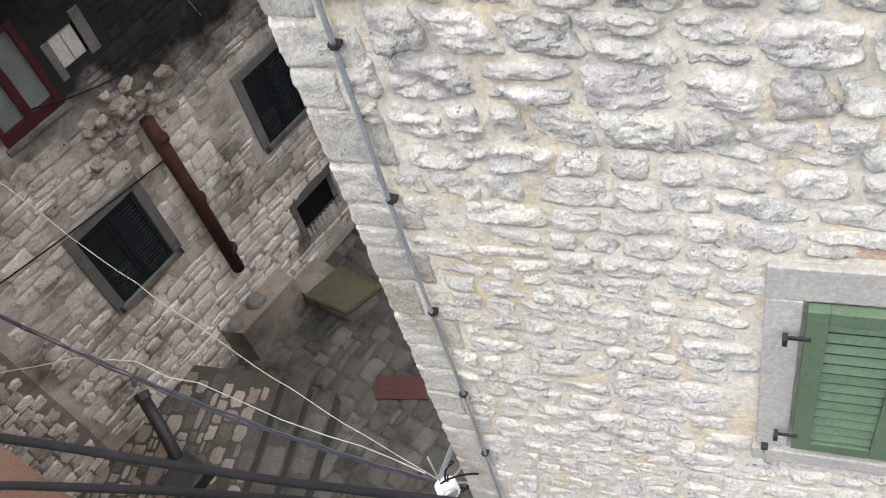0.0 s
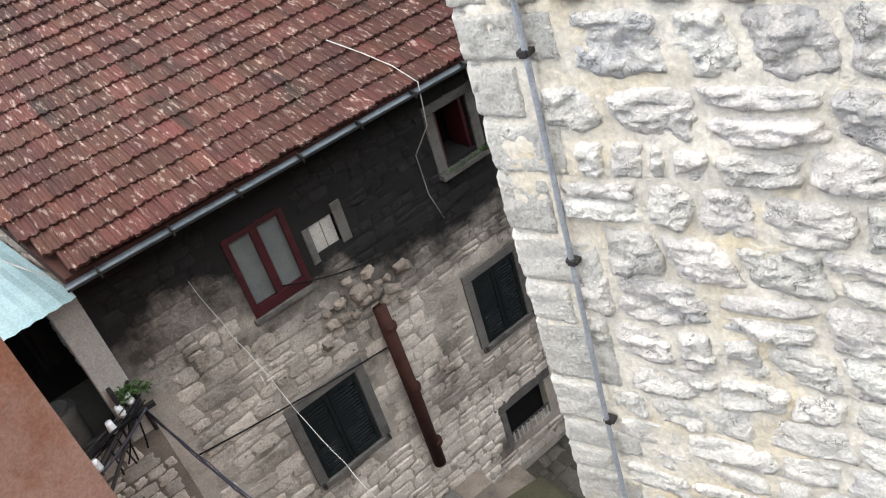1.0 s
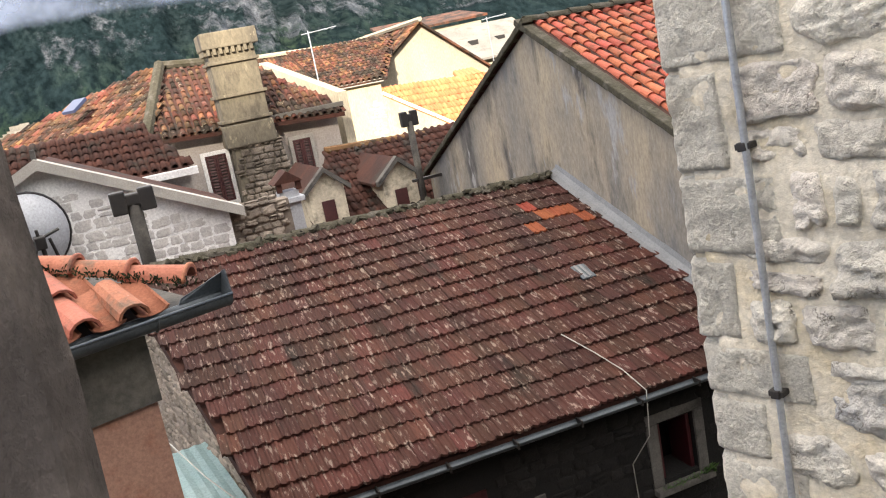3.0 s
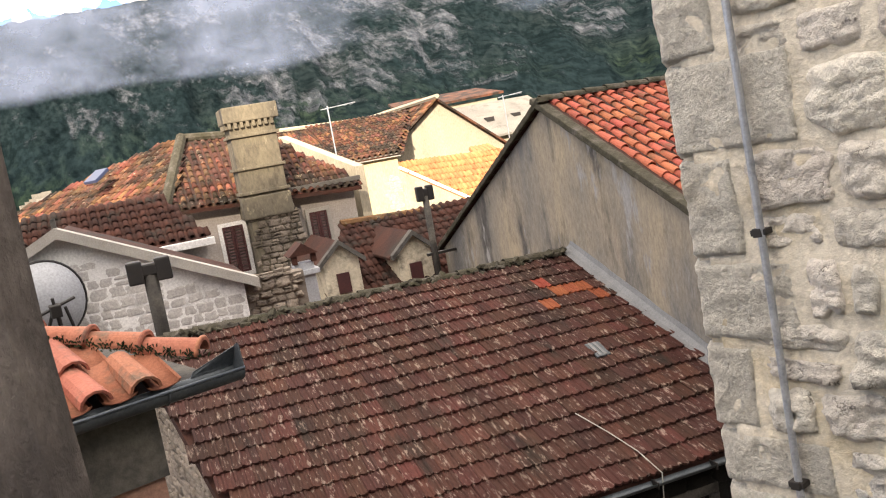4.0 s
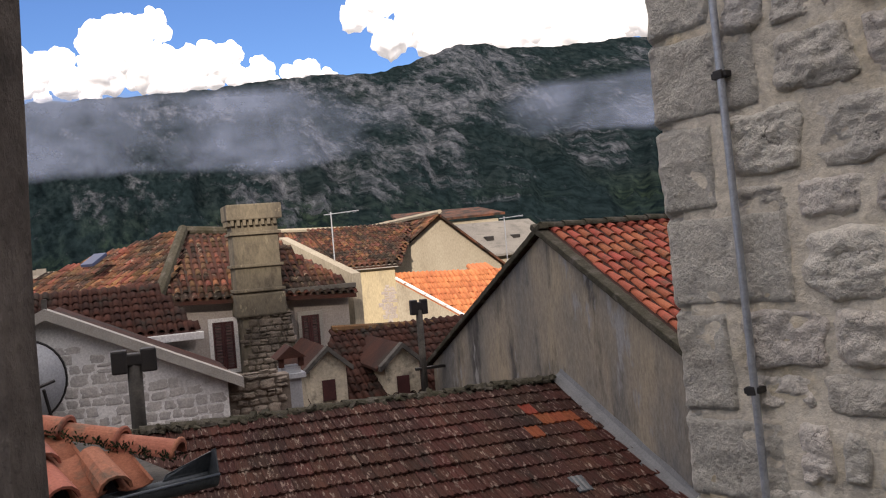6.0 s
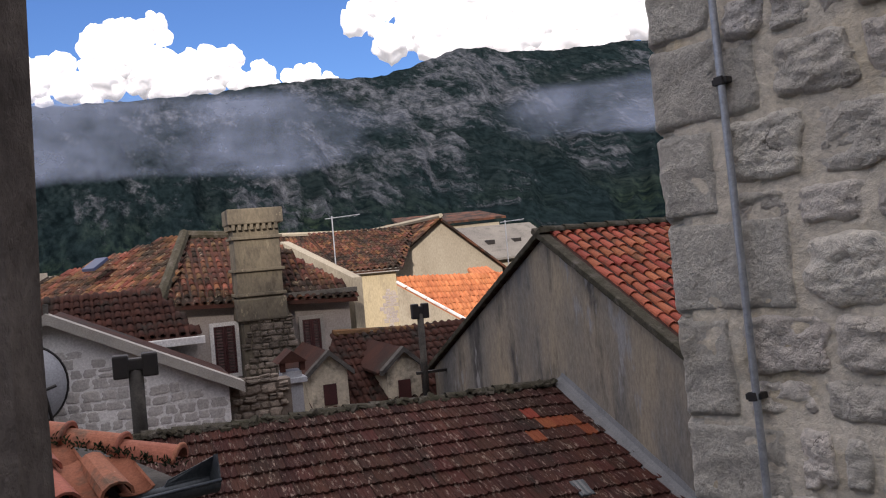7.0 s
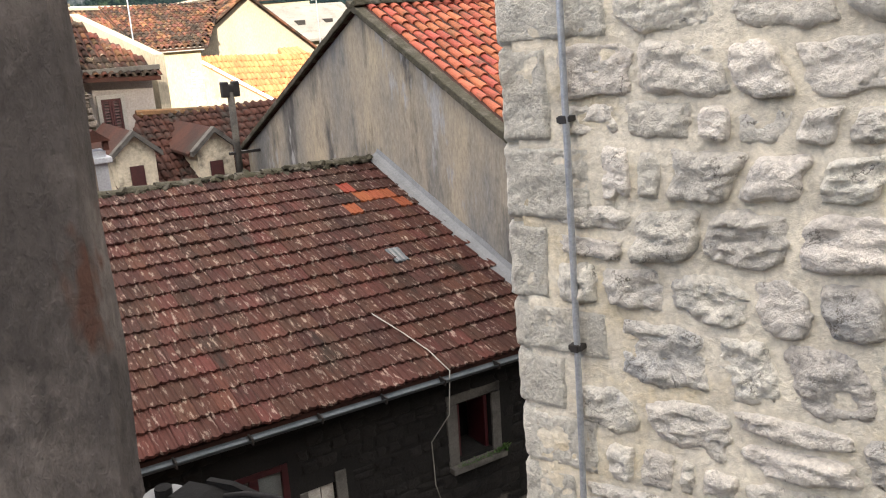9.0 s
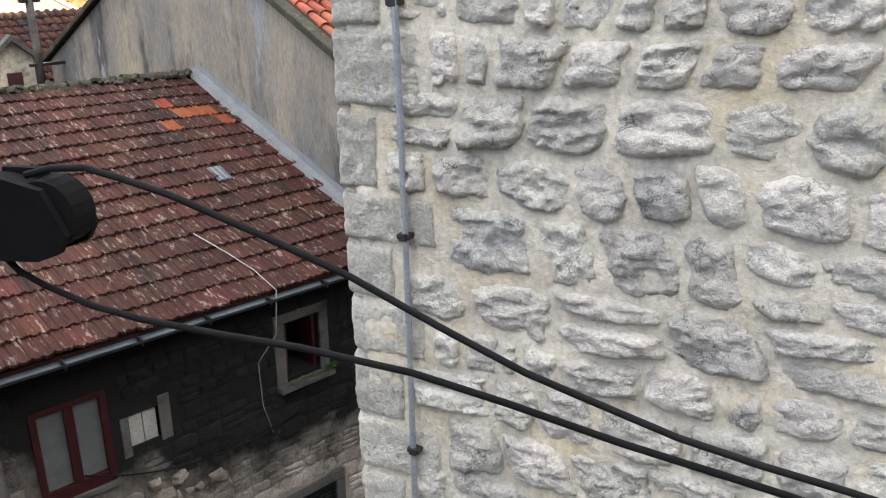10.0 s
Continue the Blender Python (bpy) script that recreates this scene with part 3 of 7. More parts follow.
def lay(stones, frame_m, kinds, mat, parent, name, depth, near, seed, limit=300, tilt=4.0, fill=1.13):
    """Place stones on a wall: those for which near(u, v) holds are parts of their own, the rest one joined part."""
    rng = random.Random(seed)
    kinds = [coated(k, mat) for k in kinds]
    rest, count = [], 0
    for u, v, w, h in stones:
        me = rng.choice(kinds)
        turn = pose(0, 0, 0, rng.uniform(-tilt, tilt), rng.uniform(-tilt, tilt), rng.uniform(-tilt, tilt))
        m = frame_m @ Matrix.Translation((u, 0, v)) @ turn @ Matrix.Diagonal((w * fill, depth * rng.uniform(0.6, 1.35), h * fill, 1))
        if near(u, v) and count < limit:
            link(name, me, M[mat], parent, matrix=m)
            count += 1
        else:
            rest.append((me, m))
    if rest:
        join_copies("further_" + name + "s", rest, mat, parent)


def barrel(name, width, length, rise, seg=6, thick=0.016, taper=0.86):
    """A half-round clay tile: lies along y (uphill), its lower end at y=0."""
    bm = bmesh.new()
    rows = []
    for y, k, lift in ((0, 1.0, 0.0), (length, taper, -0.012)):
        for r in (1.0, 1.0 - 2 * thick / width):
            rows.append([bm.verts.new((0.5 * width * k * r * math.cos(math.pi * s / seg), y, lift + rise * k * r * math.sin(math.pi * s / seg))) for s in range(seg + 1)])
    fo, fi, bo, bi = rows
    for s in range(seg):
        bm.faces.new((fo[s], fo[s + 1], bo[s + 1], bo[s]))
        bm.faces.new((fi[s], bi[s], bi[s + 1], fi[s + 1]))
        bm.faces.new((fo[s], fi[s], fi[s + 1], fo[s + 1]))
    me = mesh_of(name, bm)
    return me


def roof_frame(low_left, along, uphill):
    """x along the eave, y uphill, z out of the roof."""
    ex, ey = Vector(along).normalized(), Vector(uphill).normalized()
    ez = ex.cross(ey).normalized()
    ey = ez.cross(ex)
    m = Matrix((ex, ey, ez)).transposed().to_4x4()
    m.translation = Vector(low_left)
    return m


def canal_roof(parent, low_left, along, length, uphill, rise_len, mat, pitch=0.21, gauge=0.34, inside=None, seed=1, singly=None, name="roof_tile"):
    """Rows of barrel tiles over channel tiles. inside(u, v): which of them are there. singly(u, v): which are parts of their own."""
    rng = random.Random(seed)
    m = roof_frame(low_left, along, uphill)
    cover = barrel("cover_tile", pitch * 0.74, gauge * 1.18, pitch * 0.34)
    rest, count = [], 0
    for j in range(int(rise_len / gauge) + 1):
        for i in range(int(length / pitch) + 1):
            u, v = (i + 0.5) * pitch, j * gauge
            if inside and not inside(u, v):
                continue
            t = m @ Matrix.Translation((u + rng.uniform(-0.012, 0.012), v + rng.uniform(-0.03, 0.02), 0.025 + rng.uniform(-0.004, 0.008))) @ pose(0, 0, 0, -2.4, rng.uniform(-3, 3), rng.uniform(-2, 2))
            if singly and singly(u, v) and count < 300:
                link(name, cover, M[mat], parent, matrix=t)
                count += 1
            else:
                rest.append((cover, t))
            c = m @ Matrix.Translation((u + pitch / 2, v, 0.012)) @ Matrix.Diagonal((1.1, 1, -0.45, 1)) @ Matrix.Translation((0, 0, -0.03))
            rest.append((cover, c))
    if rest:
        join_copies("further_" + name + "s", rest, mat, parent)


def flat_roof_poly(pts, thick):
    """A slab under the polygon pts."""
    bm = bmesh.new()
    top = [bm.verts.new(p) for p in pts]
    low = [bm.verts.new(Vector(p) - Vector((0, 0, thick))) for p in pts]
    bm.faces.new(top)
    bm.faces.new(low[::-1])
    for i in range(len(pts)):
        k = (i + 1) % len(pts)
        bm.faces.new((top[i], low[i], low[k], top[k]))
    return bm


def prism(pts, push):
    """A solid from a polygon pushed along a vector."""
    bm = bmesh.new()
    push = Vector(push)
    a = [bm.verts.new(p) for p in pts]
    b = [bm.verts.new(Vector(p) + push) for p in pts]
    bm.faces.new(a)
    bm.faces.new(b[::-1])
    for i in range(len(pts)):
        k = (i + 1) % len(pts)
        bm.faces.new((a[i], b[i], b[k], a[k]))
    return bm


def shutter(parent, w, h, t, mat, slats, name="shutter", at=Matrix(), rail=0.07, label=""):
    """A louvred leaf: x 0..w, z 0..h, front at y=-t."""
    leaf = part(name, boxed(0, rail, -t, 0, 0, h, 0.004), mat, parent, label)
    leaf.matrix_basis = at
    part("stile", boxed(w - rail, w, -t, 0, 0, h, 0.004), mat, leaf)
    part("rail", boxed(rail, w - rail, -t, 0, 0, rail, 0.004), mat, leaf)
    part("rail", boxed(rail, w - rail, -t, 0, h - rail, h, 0.004), mat, leaf)
    pitch = (h - 2 * rail) / slats
    sl = mesh_of("slat", boxed(rail, w - rail, -0.0045, 0.0045, -pitch * 0.28, pitch * 0.28, 0.0))
    for i in range(slats):
        link("slat", sl, M[mat], leaf, matrix=Matrix.Translation((0, -t * 0.5, rail + (i + 0.5) * pitch)) @ pose(0, 0, 0, -24))
    return leaf


# ---------------------------------------------------------------- ground, court and steps
g = bmesh.new()
for (x0, x1, y0, y1) in ((-3000, 3000, -400, 3000),):
    g.faces.new([g.verts.new(p) for p in ((x0, y0, -0.16), (x1, y0, -0.16), (x1, y1, -0.16), (x0, y1, -0.16))])
ground = tagged(part("ground", g, "earth"), "dark earthy ground with worn stone paving", "ground", kind="structure")

STEP_E, STEP_G = Vector((0.92, 0.39, 0)), Vector((0.39, -0.92, 0))
STEP_O = Vector((2.75, 7.45, 0))
terrace = thing("terrace", "raised stone terrace with three worn steps down to the court", "terrace", kind="structure")
for k in range(3):
    top = 0.60 - 0.2 * k
    a, b = STEP_O + STEP_E * 0.55 + STEP_G * (0.36 * k), STEP_O - STEP_E * 6.0 + STEP_G * (0.36 * k)
    back = 4.0 if k == 0 else 0.36
    part("step", prism([(p.x, p.y, top) for p in (a, b, b - STEP_G * back, a - STEP_G * back)], (0, 0, -top - 0.15)), "earth", terrace)


# ---------------------------------------------------------------- distance: mountain, cloud on its slope, village
SKYLINE = ((-60, 7.5), (-30, 9.4), (-4.6, 10.4), (0, 10.7), (4.4, 10.95), (9.8, 11.42), (12.8, 11.68), (15.5, 11.66), (18.0, 11.68), (19.5, 12.05), (21.5, 12.58), (22.8, 12.95), (24.5, 12.88), (25.6, 12.58), (29.3, 12.26), (32.6, 12.23), (35.8, 12.1), (60, 9.5), (80, 8))
az_s, el_s = [a for a, _ in SKYLINE], [b for _, b in SKYLINE]
NA, NR = 560, 150
mv, mf = [], []


def slope(az, s0):
    """A place on the mountain: azimuth in degrees, and 0 at its foot to 1 on the crest."""
    crest_r = 2100 + 120 * noise.noise(Vector((az * 0.08, 3, 0)))
    crest = math.tan(radians(np.interp(az, az_s, el_s))) * crest_r
    r = 850 + (crest_r - 850) * s0
    x, y = r * math.sin(radians(az)), r * math.cos(radians(az))
    spur = abs(noise.noise(Vector((az * 0.22, s0 * 0.9, 7)))) * 1.5 + abs(noise.noise(Vector((az * 0.6, s0 * 2.2, 2)))) * 0.8
    cragged = noise.fractal(Vector((x * 0.022, y * 0.010, s0 * 4)), 0.8, 2.0, 5)
    fade = math.sin(math.pi * min(max(s0, 0), 1)) ** 0.7
    z = crest * (0.30 * s0 + 0.70 * s0 ** 1.8) + fade * (-34 * spur + 20 * cragged) + (6.0 * cragged if s0 > 0.9 else 0) * s0
    return x, y, z - 6 * (1 - s0) - 2 + 11.4 * s0


for i in range(NA + 1):
    for j in range(NR + 1):
        mv.append(slope(-34 + 92 * i / NA, j / NR))
for i in range(NA):
    for j in range(NR):
        a = i * (NR + 1) + j
        mf.append((a, a + NR + 1, a + NR + 2, a + 1))
mme = bpy.data.meshes.new("mountain")
mme.from_pydata(mv, [], mf)
mme.shade_smooth()


def mountain_material():
    m = bpy.data.materials.new("mountain")
    m.use_nodes = True
    n, l = m.node_tree.nodes, m.node_tree.links
    b = n["Principled BSDF"]
    b.inputs["Roughness"].default_value, b.inputs["Specular IOR Level"].default_value = 1.0, 0.0
    geo = n.new("ShaderNodeNewGeometry")
    sp = n.new("ShaderNodeSeparateXYZ")
    l.new(geo.outputs["Normal"], sp.inputs[0])
    place = n.new("ShaderNodeSeparateXYZ")
    l.new(geo.outputs["Position"], place.inputs[0])
    face = n.new("ShaderNodeMapping")
    face.inputs["Scale"].default_value = (1.0, 0.02, 0.85)
    l.new(geo.outputs["Position"], face.inputs["Vector"])

    def nz(s, d=8.0, r=0.62):
        t = n.new("ShaderNodeTexNoise")
        t.inputs["Scale"].default_value, t.inputs["Detail"].default_value, t.inputs["Roughness"].default_value = s, d, r
        l.new(face.outputs[0], t.inputs["Vector"])
        return t.outputs[0]

    def math2(op, a, c, clamp=False):
        k = n.new("ShaderNodeMath")
        k.operation, k.use_clamp = op, clamp
        for i, v in enumerate((a, c)):
            if isinstance(v, (int, float)):
                k.inputs[i].default_value = v
            else:
                l.new(v, k.inputs[i])
        return k.outputs[0]

    def mix(f, a, c):
        x = n.new("ShaderNodeMix")
        x.data_type = "RGBA"
        for sock, v in ((x.inputs[0], f), (x.inputs[6], a), (x.inputs[7], c)):
            if isinstance(v, tuple):
                sock.default_value = (*v, 1)
            else:
                l.new(v, sock)
        return x.outputs[2]

    # bare limestone faces in patches, a broad one under the peak, dark scrub between them
    pk = n.new("ShaderNodeVectorMath")
    pk.operation = "DISTANCE"
    l.new(geo.outputs["Position"], pk.inputs[0])
    pk.inputs[1].default_value = tuple(way(23.0, 11.4) * 1900)
    peak = math2("MULTIPLY", math2("SUBTRACT", 1.0, math2("DIVIDE", pk.outputs["Value"], 230.0)), 1.6, True)
    high = math2("MULTIPLY", math2("SUBTRACT", place.outputs["Z"], 25.0), 0.012, True)          # no bare rock in the woods at the foot
    region = math2("MULTIPLY", math2("SUBTRACT", math2("ADD", nz(0.0085, 5.0, 0.6), math2("MULTIPLY", peak, 0.16)), 0.42), 5.0, True)
    fine_n = math2("ADD", nz(0.045, 10.0, 0.78), math2("MULTIPLY", math2("MULTIPLY", region, high), 0.19))
    rocky = math2("MULTIPLY", math2("SUBTRACT", fine_n, 0.598), 6.0, True)
    # tones darkened and blued: cloud shadow and haze are in the base colour
    woods = mix(high, (0.030, 0.050, 0.026), (0.022, 0.031, 0.031))
    green = mix(math2("MULTIPLY", math2("SUBTRACT", nz(0.012), 0.42), 5.0, True), (0.014, 0.024, 0.026), woods)
    green = mix(math2("MULTIPLY", math2("SUBTRACT", nz(0.13, 5.0), 0.40), 4.0, True), (0.006, 0.011, 0.012), green)
    rock = mix(math2("MULTIPLY", math2("SUBTRACT", nz(0.10, 8.0, 0.75), 0.38), 4.0, True), (0.036, 0.043, 0.053), (0.122, 0.129, 0.142))
    l.new(mix(rocky, green, rock), b.inputs["Base Color"])
    bp = n.new("ShaderNodeBump")
    bp.inputs["Strength"].default_value, bp.inputs["Distance"].default_value = 0.8, 9.0
    l.new(nz(0.06, 9.0, 0.75), bp.inputs["Height"])
    l.new(bp.outputs[0], b.inputs["Normal"])
    return m


M["mountain"] = mountain_material()
tagged(link("backdrop_mountain", mme, M["mountain"]), "steep limestone mountain with dark scrub, shade and haze in its colours", "mountain", kind="structure")

# a hill behind the house keeps the morning sun off the nearer roofs
HILL_Y, HILL_Z = -260.0, 169.2
hv, hf = [], []
for i in range(61):
    for j in range(13):
        x = -1500 + 50 * i
        s = j / 12
        y = -40 + (HILL_Y + 40) * s
        hv.append((x, y - 30 * noise.noise(Vector((x * 0.004, s, 0))) * s * (1 - s), -1 + (HILL_Z + 2 * noise.noise(Vector((x * 0.02, 5, 0)))) * s ** 1.2))
for i in range(60):
    for j in range(12):
        a = i * 13 + j
        hf.append((a, a + 1, a + 14, a + 13))
hme = bpy.data.meshes.new("hill")
hme.from_pydata(hv, [], hf)
tagged(link("backdrop_hill", hme, M["mountain"]), "dark wooded hillside behind the houses", "hill", kind="structure")


def cloud_sheet(name, az0, az1, el0, el1, radius, seed, density, top_soft):
    """A thin ragged bank of cloud that hangs along the slope."""
    m = bpy.data.materials.new("slope_cloud")
    m.use_nodes = True
    n, l = m.node_tree.nodes, m.node_tree.links
    b = n["Principled BSDF"]
    # grey-blue base colour gives the sunlit sheet the look of shaded mist
    b.inputs["Base Color"].default_value, b.inputs["Roughness"].default_value = (0.19, 0.225, 0.31, 1), 1.0
    b.inputs["Specular IOR Level"].default_value = 0.0
    tc = n.new("ShaderNodeTexCoord")
    sp = n.new("ShaderNodeSeparateXYZ")
    l.new(tc.outputs["UV"], sp.inputs[0])
    t = n.new("ShaderNodeTexNoise")
    t.inputs["Scale"].default_value, t.inputs["Detail"].default_value, t.inputs["Roughness"].default_value = 0.0058, 9.0, 0.60
    mp = n.new("ShaderNodeMapping")
    mp.inputs["Scale"].default_value, mp.inputs["Location"].default_value = (1, 1, 1.7), (seed, seed, 0)
    geo = n.new("ShaderNodeNewGeometry")
    l.new(geo.outputs["Position"], mp.inputs["Vector"])
    l.new(mp.outputs[0], t.inputs["Vector"])

    def math2(op, a, c=0.0, clamp=False):
        k = n.new("ShaderNodeMath")
        k.operation, k.use_clamp = op, clamp
        for i, v in enumerate((a, c)):
            if isinstance(v, (int, float)):
                k.inputs[i].default_value = v
            else:
                l.new(v, k.inputs[i])
        return k.outputs[0]

    u, v = sp.outputs["X"], sp.outputs["Y"]
    ends = math2("MULTIPLY", math2("MULTIPLY", u, math2("SUBTRACT", 1.0, u)), 5.0, True)
    band = math2("MULTIPLY", math2("MULTIPLY", math2("POWER", v, 0.8), math2("POWER", math2("SUBTRACT", 1.0, v), top_soft)), 5.5, True)
    body = math2("MULTIPLY", ends, band)
    alpha = math2("MULTIPLY", math2("SUBTRACT", math2("ADD", math2("MULTIPLY", t.outputs[0], 1.9), math2("MULTIPLY", body, 0.55)), 1.16), density, True)
    l.new(math2("MULTIPLY", alpha, body, True), b.inputs["Alpha"])
    bm = bmesh.new()
    uv = bm.loops.layers.uv.new("uv")
    rows = []
    NU, NV = 40, 8
    for j in range(NV + 1):
        row = []
        for i in range(NU + 1):
            az, el = az0 + (az1 - az0) * i / NU, el0 + (el1 - el0) * j / NV
            p = way(az, el) * radius / math.cos(radians(el))
            row.append(bm.verts.new(p + Vector((0.5, 0.6, 11.4))))
        rows.append(row)
    for j in range(NV):
        for i in range(NU):
            f = bm.faces.new((rows[j][i], rows[j][i + 1], rows[j + 1][i + 1], rows[j + 1][i]))
            for lp, (a, c) in zip(f.loops, ((i, j), (i + 1, j), (i + 1, j + 1), (i, j + 1))):
                lp[uv].uv = (a / NU, c / NV)
    me = bpy.data.meshes.new(name)
    bm.to_mesh(me)
    bm.free()
    me.shade_smooth()
    ob = link(name, me, m)
    ob.visible_shadow = False
    return tagged(ob, "grey ragged bank of low cloud along the mountain slope", "cloud", kind="structure")


cloud_sheet("backdrop_cloud", -16, 21.0, 5.4, 11.6, 1330, 31.0, 1.15, 0.9)
cloud_sheet("backdrop_cloud", 23, 48, 6.2, 10.6, 1330, 57.0, 0.95, 1.0)

# heaped white clouds beyond the crest
M["cloud"] = material("cumulus", (0.93, 0.93, 0.93), (0.90, 0.90, 0.91), 0.01, 1.0, 0.0, 0.05, vary=0.02)

# added glow, so that the clouds' shaded undersides stay white
M["cloud"].node_tree.nodes["Principled BSDF"].inputs["Emission Color"].default_value = (1, 1, 1, 1)
M["cloud"].node_tree.nodes["Principled BSDF"].inputs["Emission Strength"].default_value = 0.32


def cumulus(label, heaps, seed):
    """heaps: (azimuth, height of the middle, radius) in degrees."""
    rr = random.Random(seed)
    bm = bmesh.new()
    for az, el, r in heaps:
        for k in range(26):
            a, e, q = rr.gauss(az, r * 0.42), el + rr.gauss(0, r * 0.30), r * rr.choice((0.24, 0.3, 0.36, 0.44, 0.52))
            p = way(a, e) * 3600
            res = bmesh.ops.create_icosphere(bm, subdivisions=3, radius=3600 * radians(q), matrix=Matrix.Translation(p))
            for v in res["verts"]:
                d = (v.co - p)
                v.co += d * (0.40 * noise.noise(v.co * 0.022) + 0.22 * noise.noise(v.co * 0.055) + 0.14 * noise.noise(v.co * 0.12))
    ob = part("backdrop_cumulus", bm, "cloud", smooth=True)
    ob.visible_shadow = False
    return tagged(ob, label, "cloud", kind="structure")


cumulus("heaped white cumulus cloud above the mountain crest", [(-7, 11.5, 2.6), (-3.7, 12.2, 1.7), (-1.5, 11.6, 1.4), (1.1, 13.6, 2.2), (3.4, 15.4, 1.1), (3.0, 12.8, 2.2), (4.8, 12.2, 1.8), (7.2, 12.6, 1.7), (10.0, 11.9, 1.4), (12.8, 11.8, 1.2), (14.4, 11.4, 0.8)], 3)
cumulus("broad white cloud mass above the mountain crest", [(17.5, 15.6, 1.6), (20.5, 14.8, 2.2), (23.5, 15.0, 3.0), (27, 14.5, 3.2), (31, 14.3, 3.4), (35.5, 14.5, 3.6), (40, 15, 4), (24, 18.5, 3.2), (29, 18.6, 3.6), (35, 18.5, 4.0), (19.5, 17.8, 2.0)], 4)

rng = random.Random(5)
village = thing("far_village", "cluster of tiny pale houses at the mountain foot", "village", kind="stuff")
vb = bmesh.new()
for k in range(26):
    x, y, z = slope(rng.uniform(-5.4, -1.5), 0.13 + rng.gauss(0, 0.012))
    w, h = rng.uniform(5, 12), rng.uniform(4, 7)
    box(vb, x - w / 2, x + w / 2, y - 5, y + 5, z - 12, z + h)
part("house_walls", vb, "town", village)


# ---------------------------------------------------------------- the near house of pale stone
WALL_U, WALL_O = Vector((0.325, -0.946, 0)), Vector((2.07, 2.92, 11.2))
LEANS = 0.027                             # the wall's corner leans by this much
near_m = basis(WALL_O, WALL_U + Vector((0, 0, LEANS)), Vector((0, 0, 1)) - WALL_U * LEANS) @ Matrix.Translation((0, 0, -11.2))
GW = (1.90, 2.90, 6.72, 8.065)             # opening of the shuttered window: u0, u1, z0, z1
SUR = (1.80, 3.02, 6.60, 8.28)     # its stone surround
near_house = thing("wall_east", "pale rough limestone rubble wall with dressed corner stones", "wall", kind="structure")
ob = part("wall_core", slab_with_holes(-0.020, 7.0, -0.3, 13.2, [(2.02, 2.80, 6.86, 7.98)], 0.55), "mortar", near_house)
ob.matrix_basis = near_m
# black block in place of the unlit room behind the shutters
ob = part("inner_room", boxed(0.3, 8.5, 0.56, 3.0, 3.0, 12.0), "dark", near_house)
ob.matrix_basis = near_m

# dressed corner stones, long and short in turn: height of each joint, and the width of the stone above it
JOINTS = (12.9, 12.55, 12.2, 11.93, 11.67, 11.40, 11.12, 10.81, 10.55, 10.275, 10.09, 9.88, 9.66, 9.40, 9.17, 8.96, 8.65, 8.40, 8.23, 8.08, 7.81, 7.50, 7.20)
WIDTHS = (0.34, 0.24, 0.38, 0.23, 0.36, 0.20, 0.40, 0.19, 0.33, 0.16, 0.37, 0.20, 0.31, 0.22, 0.36, 0.20, 0.34, 0.25, 0.36, 0.22, 0.33, 0.20, 0.36)
rng = random.Random(11)
quoins = [(z, h - z, w) for z, h, w in zip(JOINTS, (13.1,) + JOINTS, WIDTHS)]
z, flip = 7.2, False
while z > -0.1:
    h = rng.uniform(0.22, 0.30)
    quoins.append((z - h, h, rng.uniform(0.32, 0.40) if flip else rng.uniform(0.19, 0.25)))
    z, flip = z - h, not flip


def rough(u, v, off, strength=1.0):
    """Relief of split limestone at a place on the wall, in metres: thin ledges along the bed, broken edges and pits."""
    q = off + Vector((u * 8, 0, v * 13))
    led = noise.noise(q * 0.9 + Vector((0, 7, 0))) * 3.2
    led = (math.floor(led) + min((led - math.floor(led)) * 3.5, 1)) / 3.2
    r1 = 0.5 - abs(noise.noise(Vector((q.x * 1.7, q.y + 3, q.z * 2.3))))
    r2 = noise.noise(Vector((q.x * 4.2, q.y + 9, q.z * 4.6)))
    return strength * (0.022 * led + 0.020 * r1 + 0.011 * r2 + 0.012 * noise.noise(q))


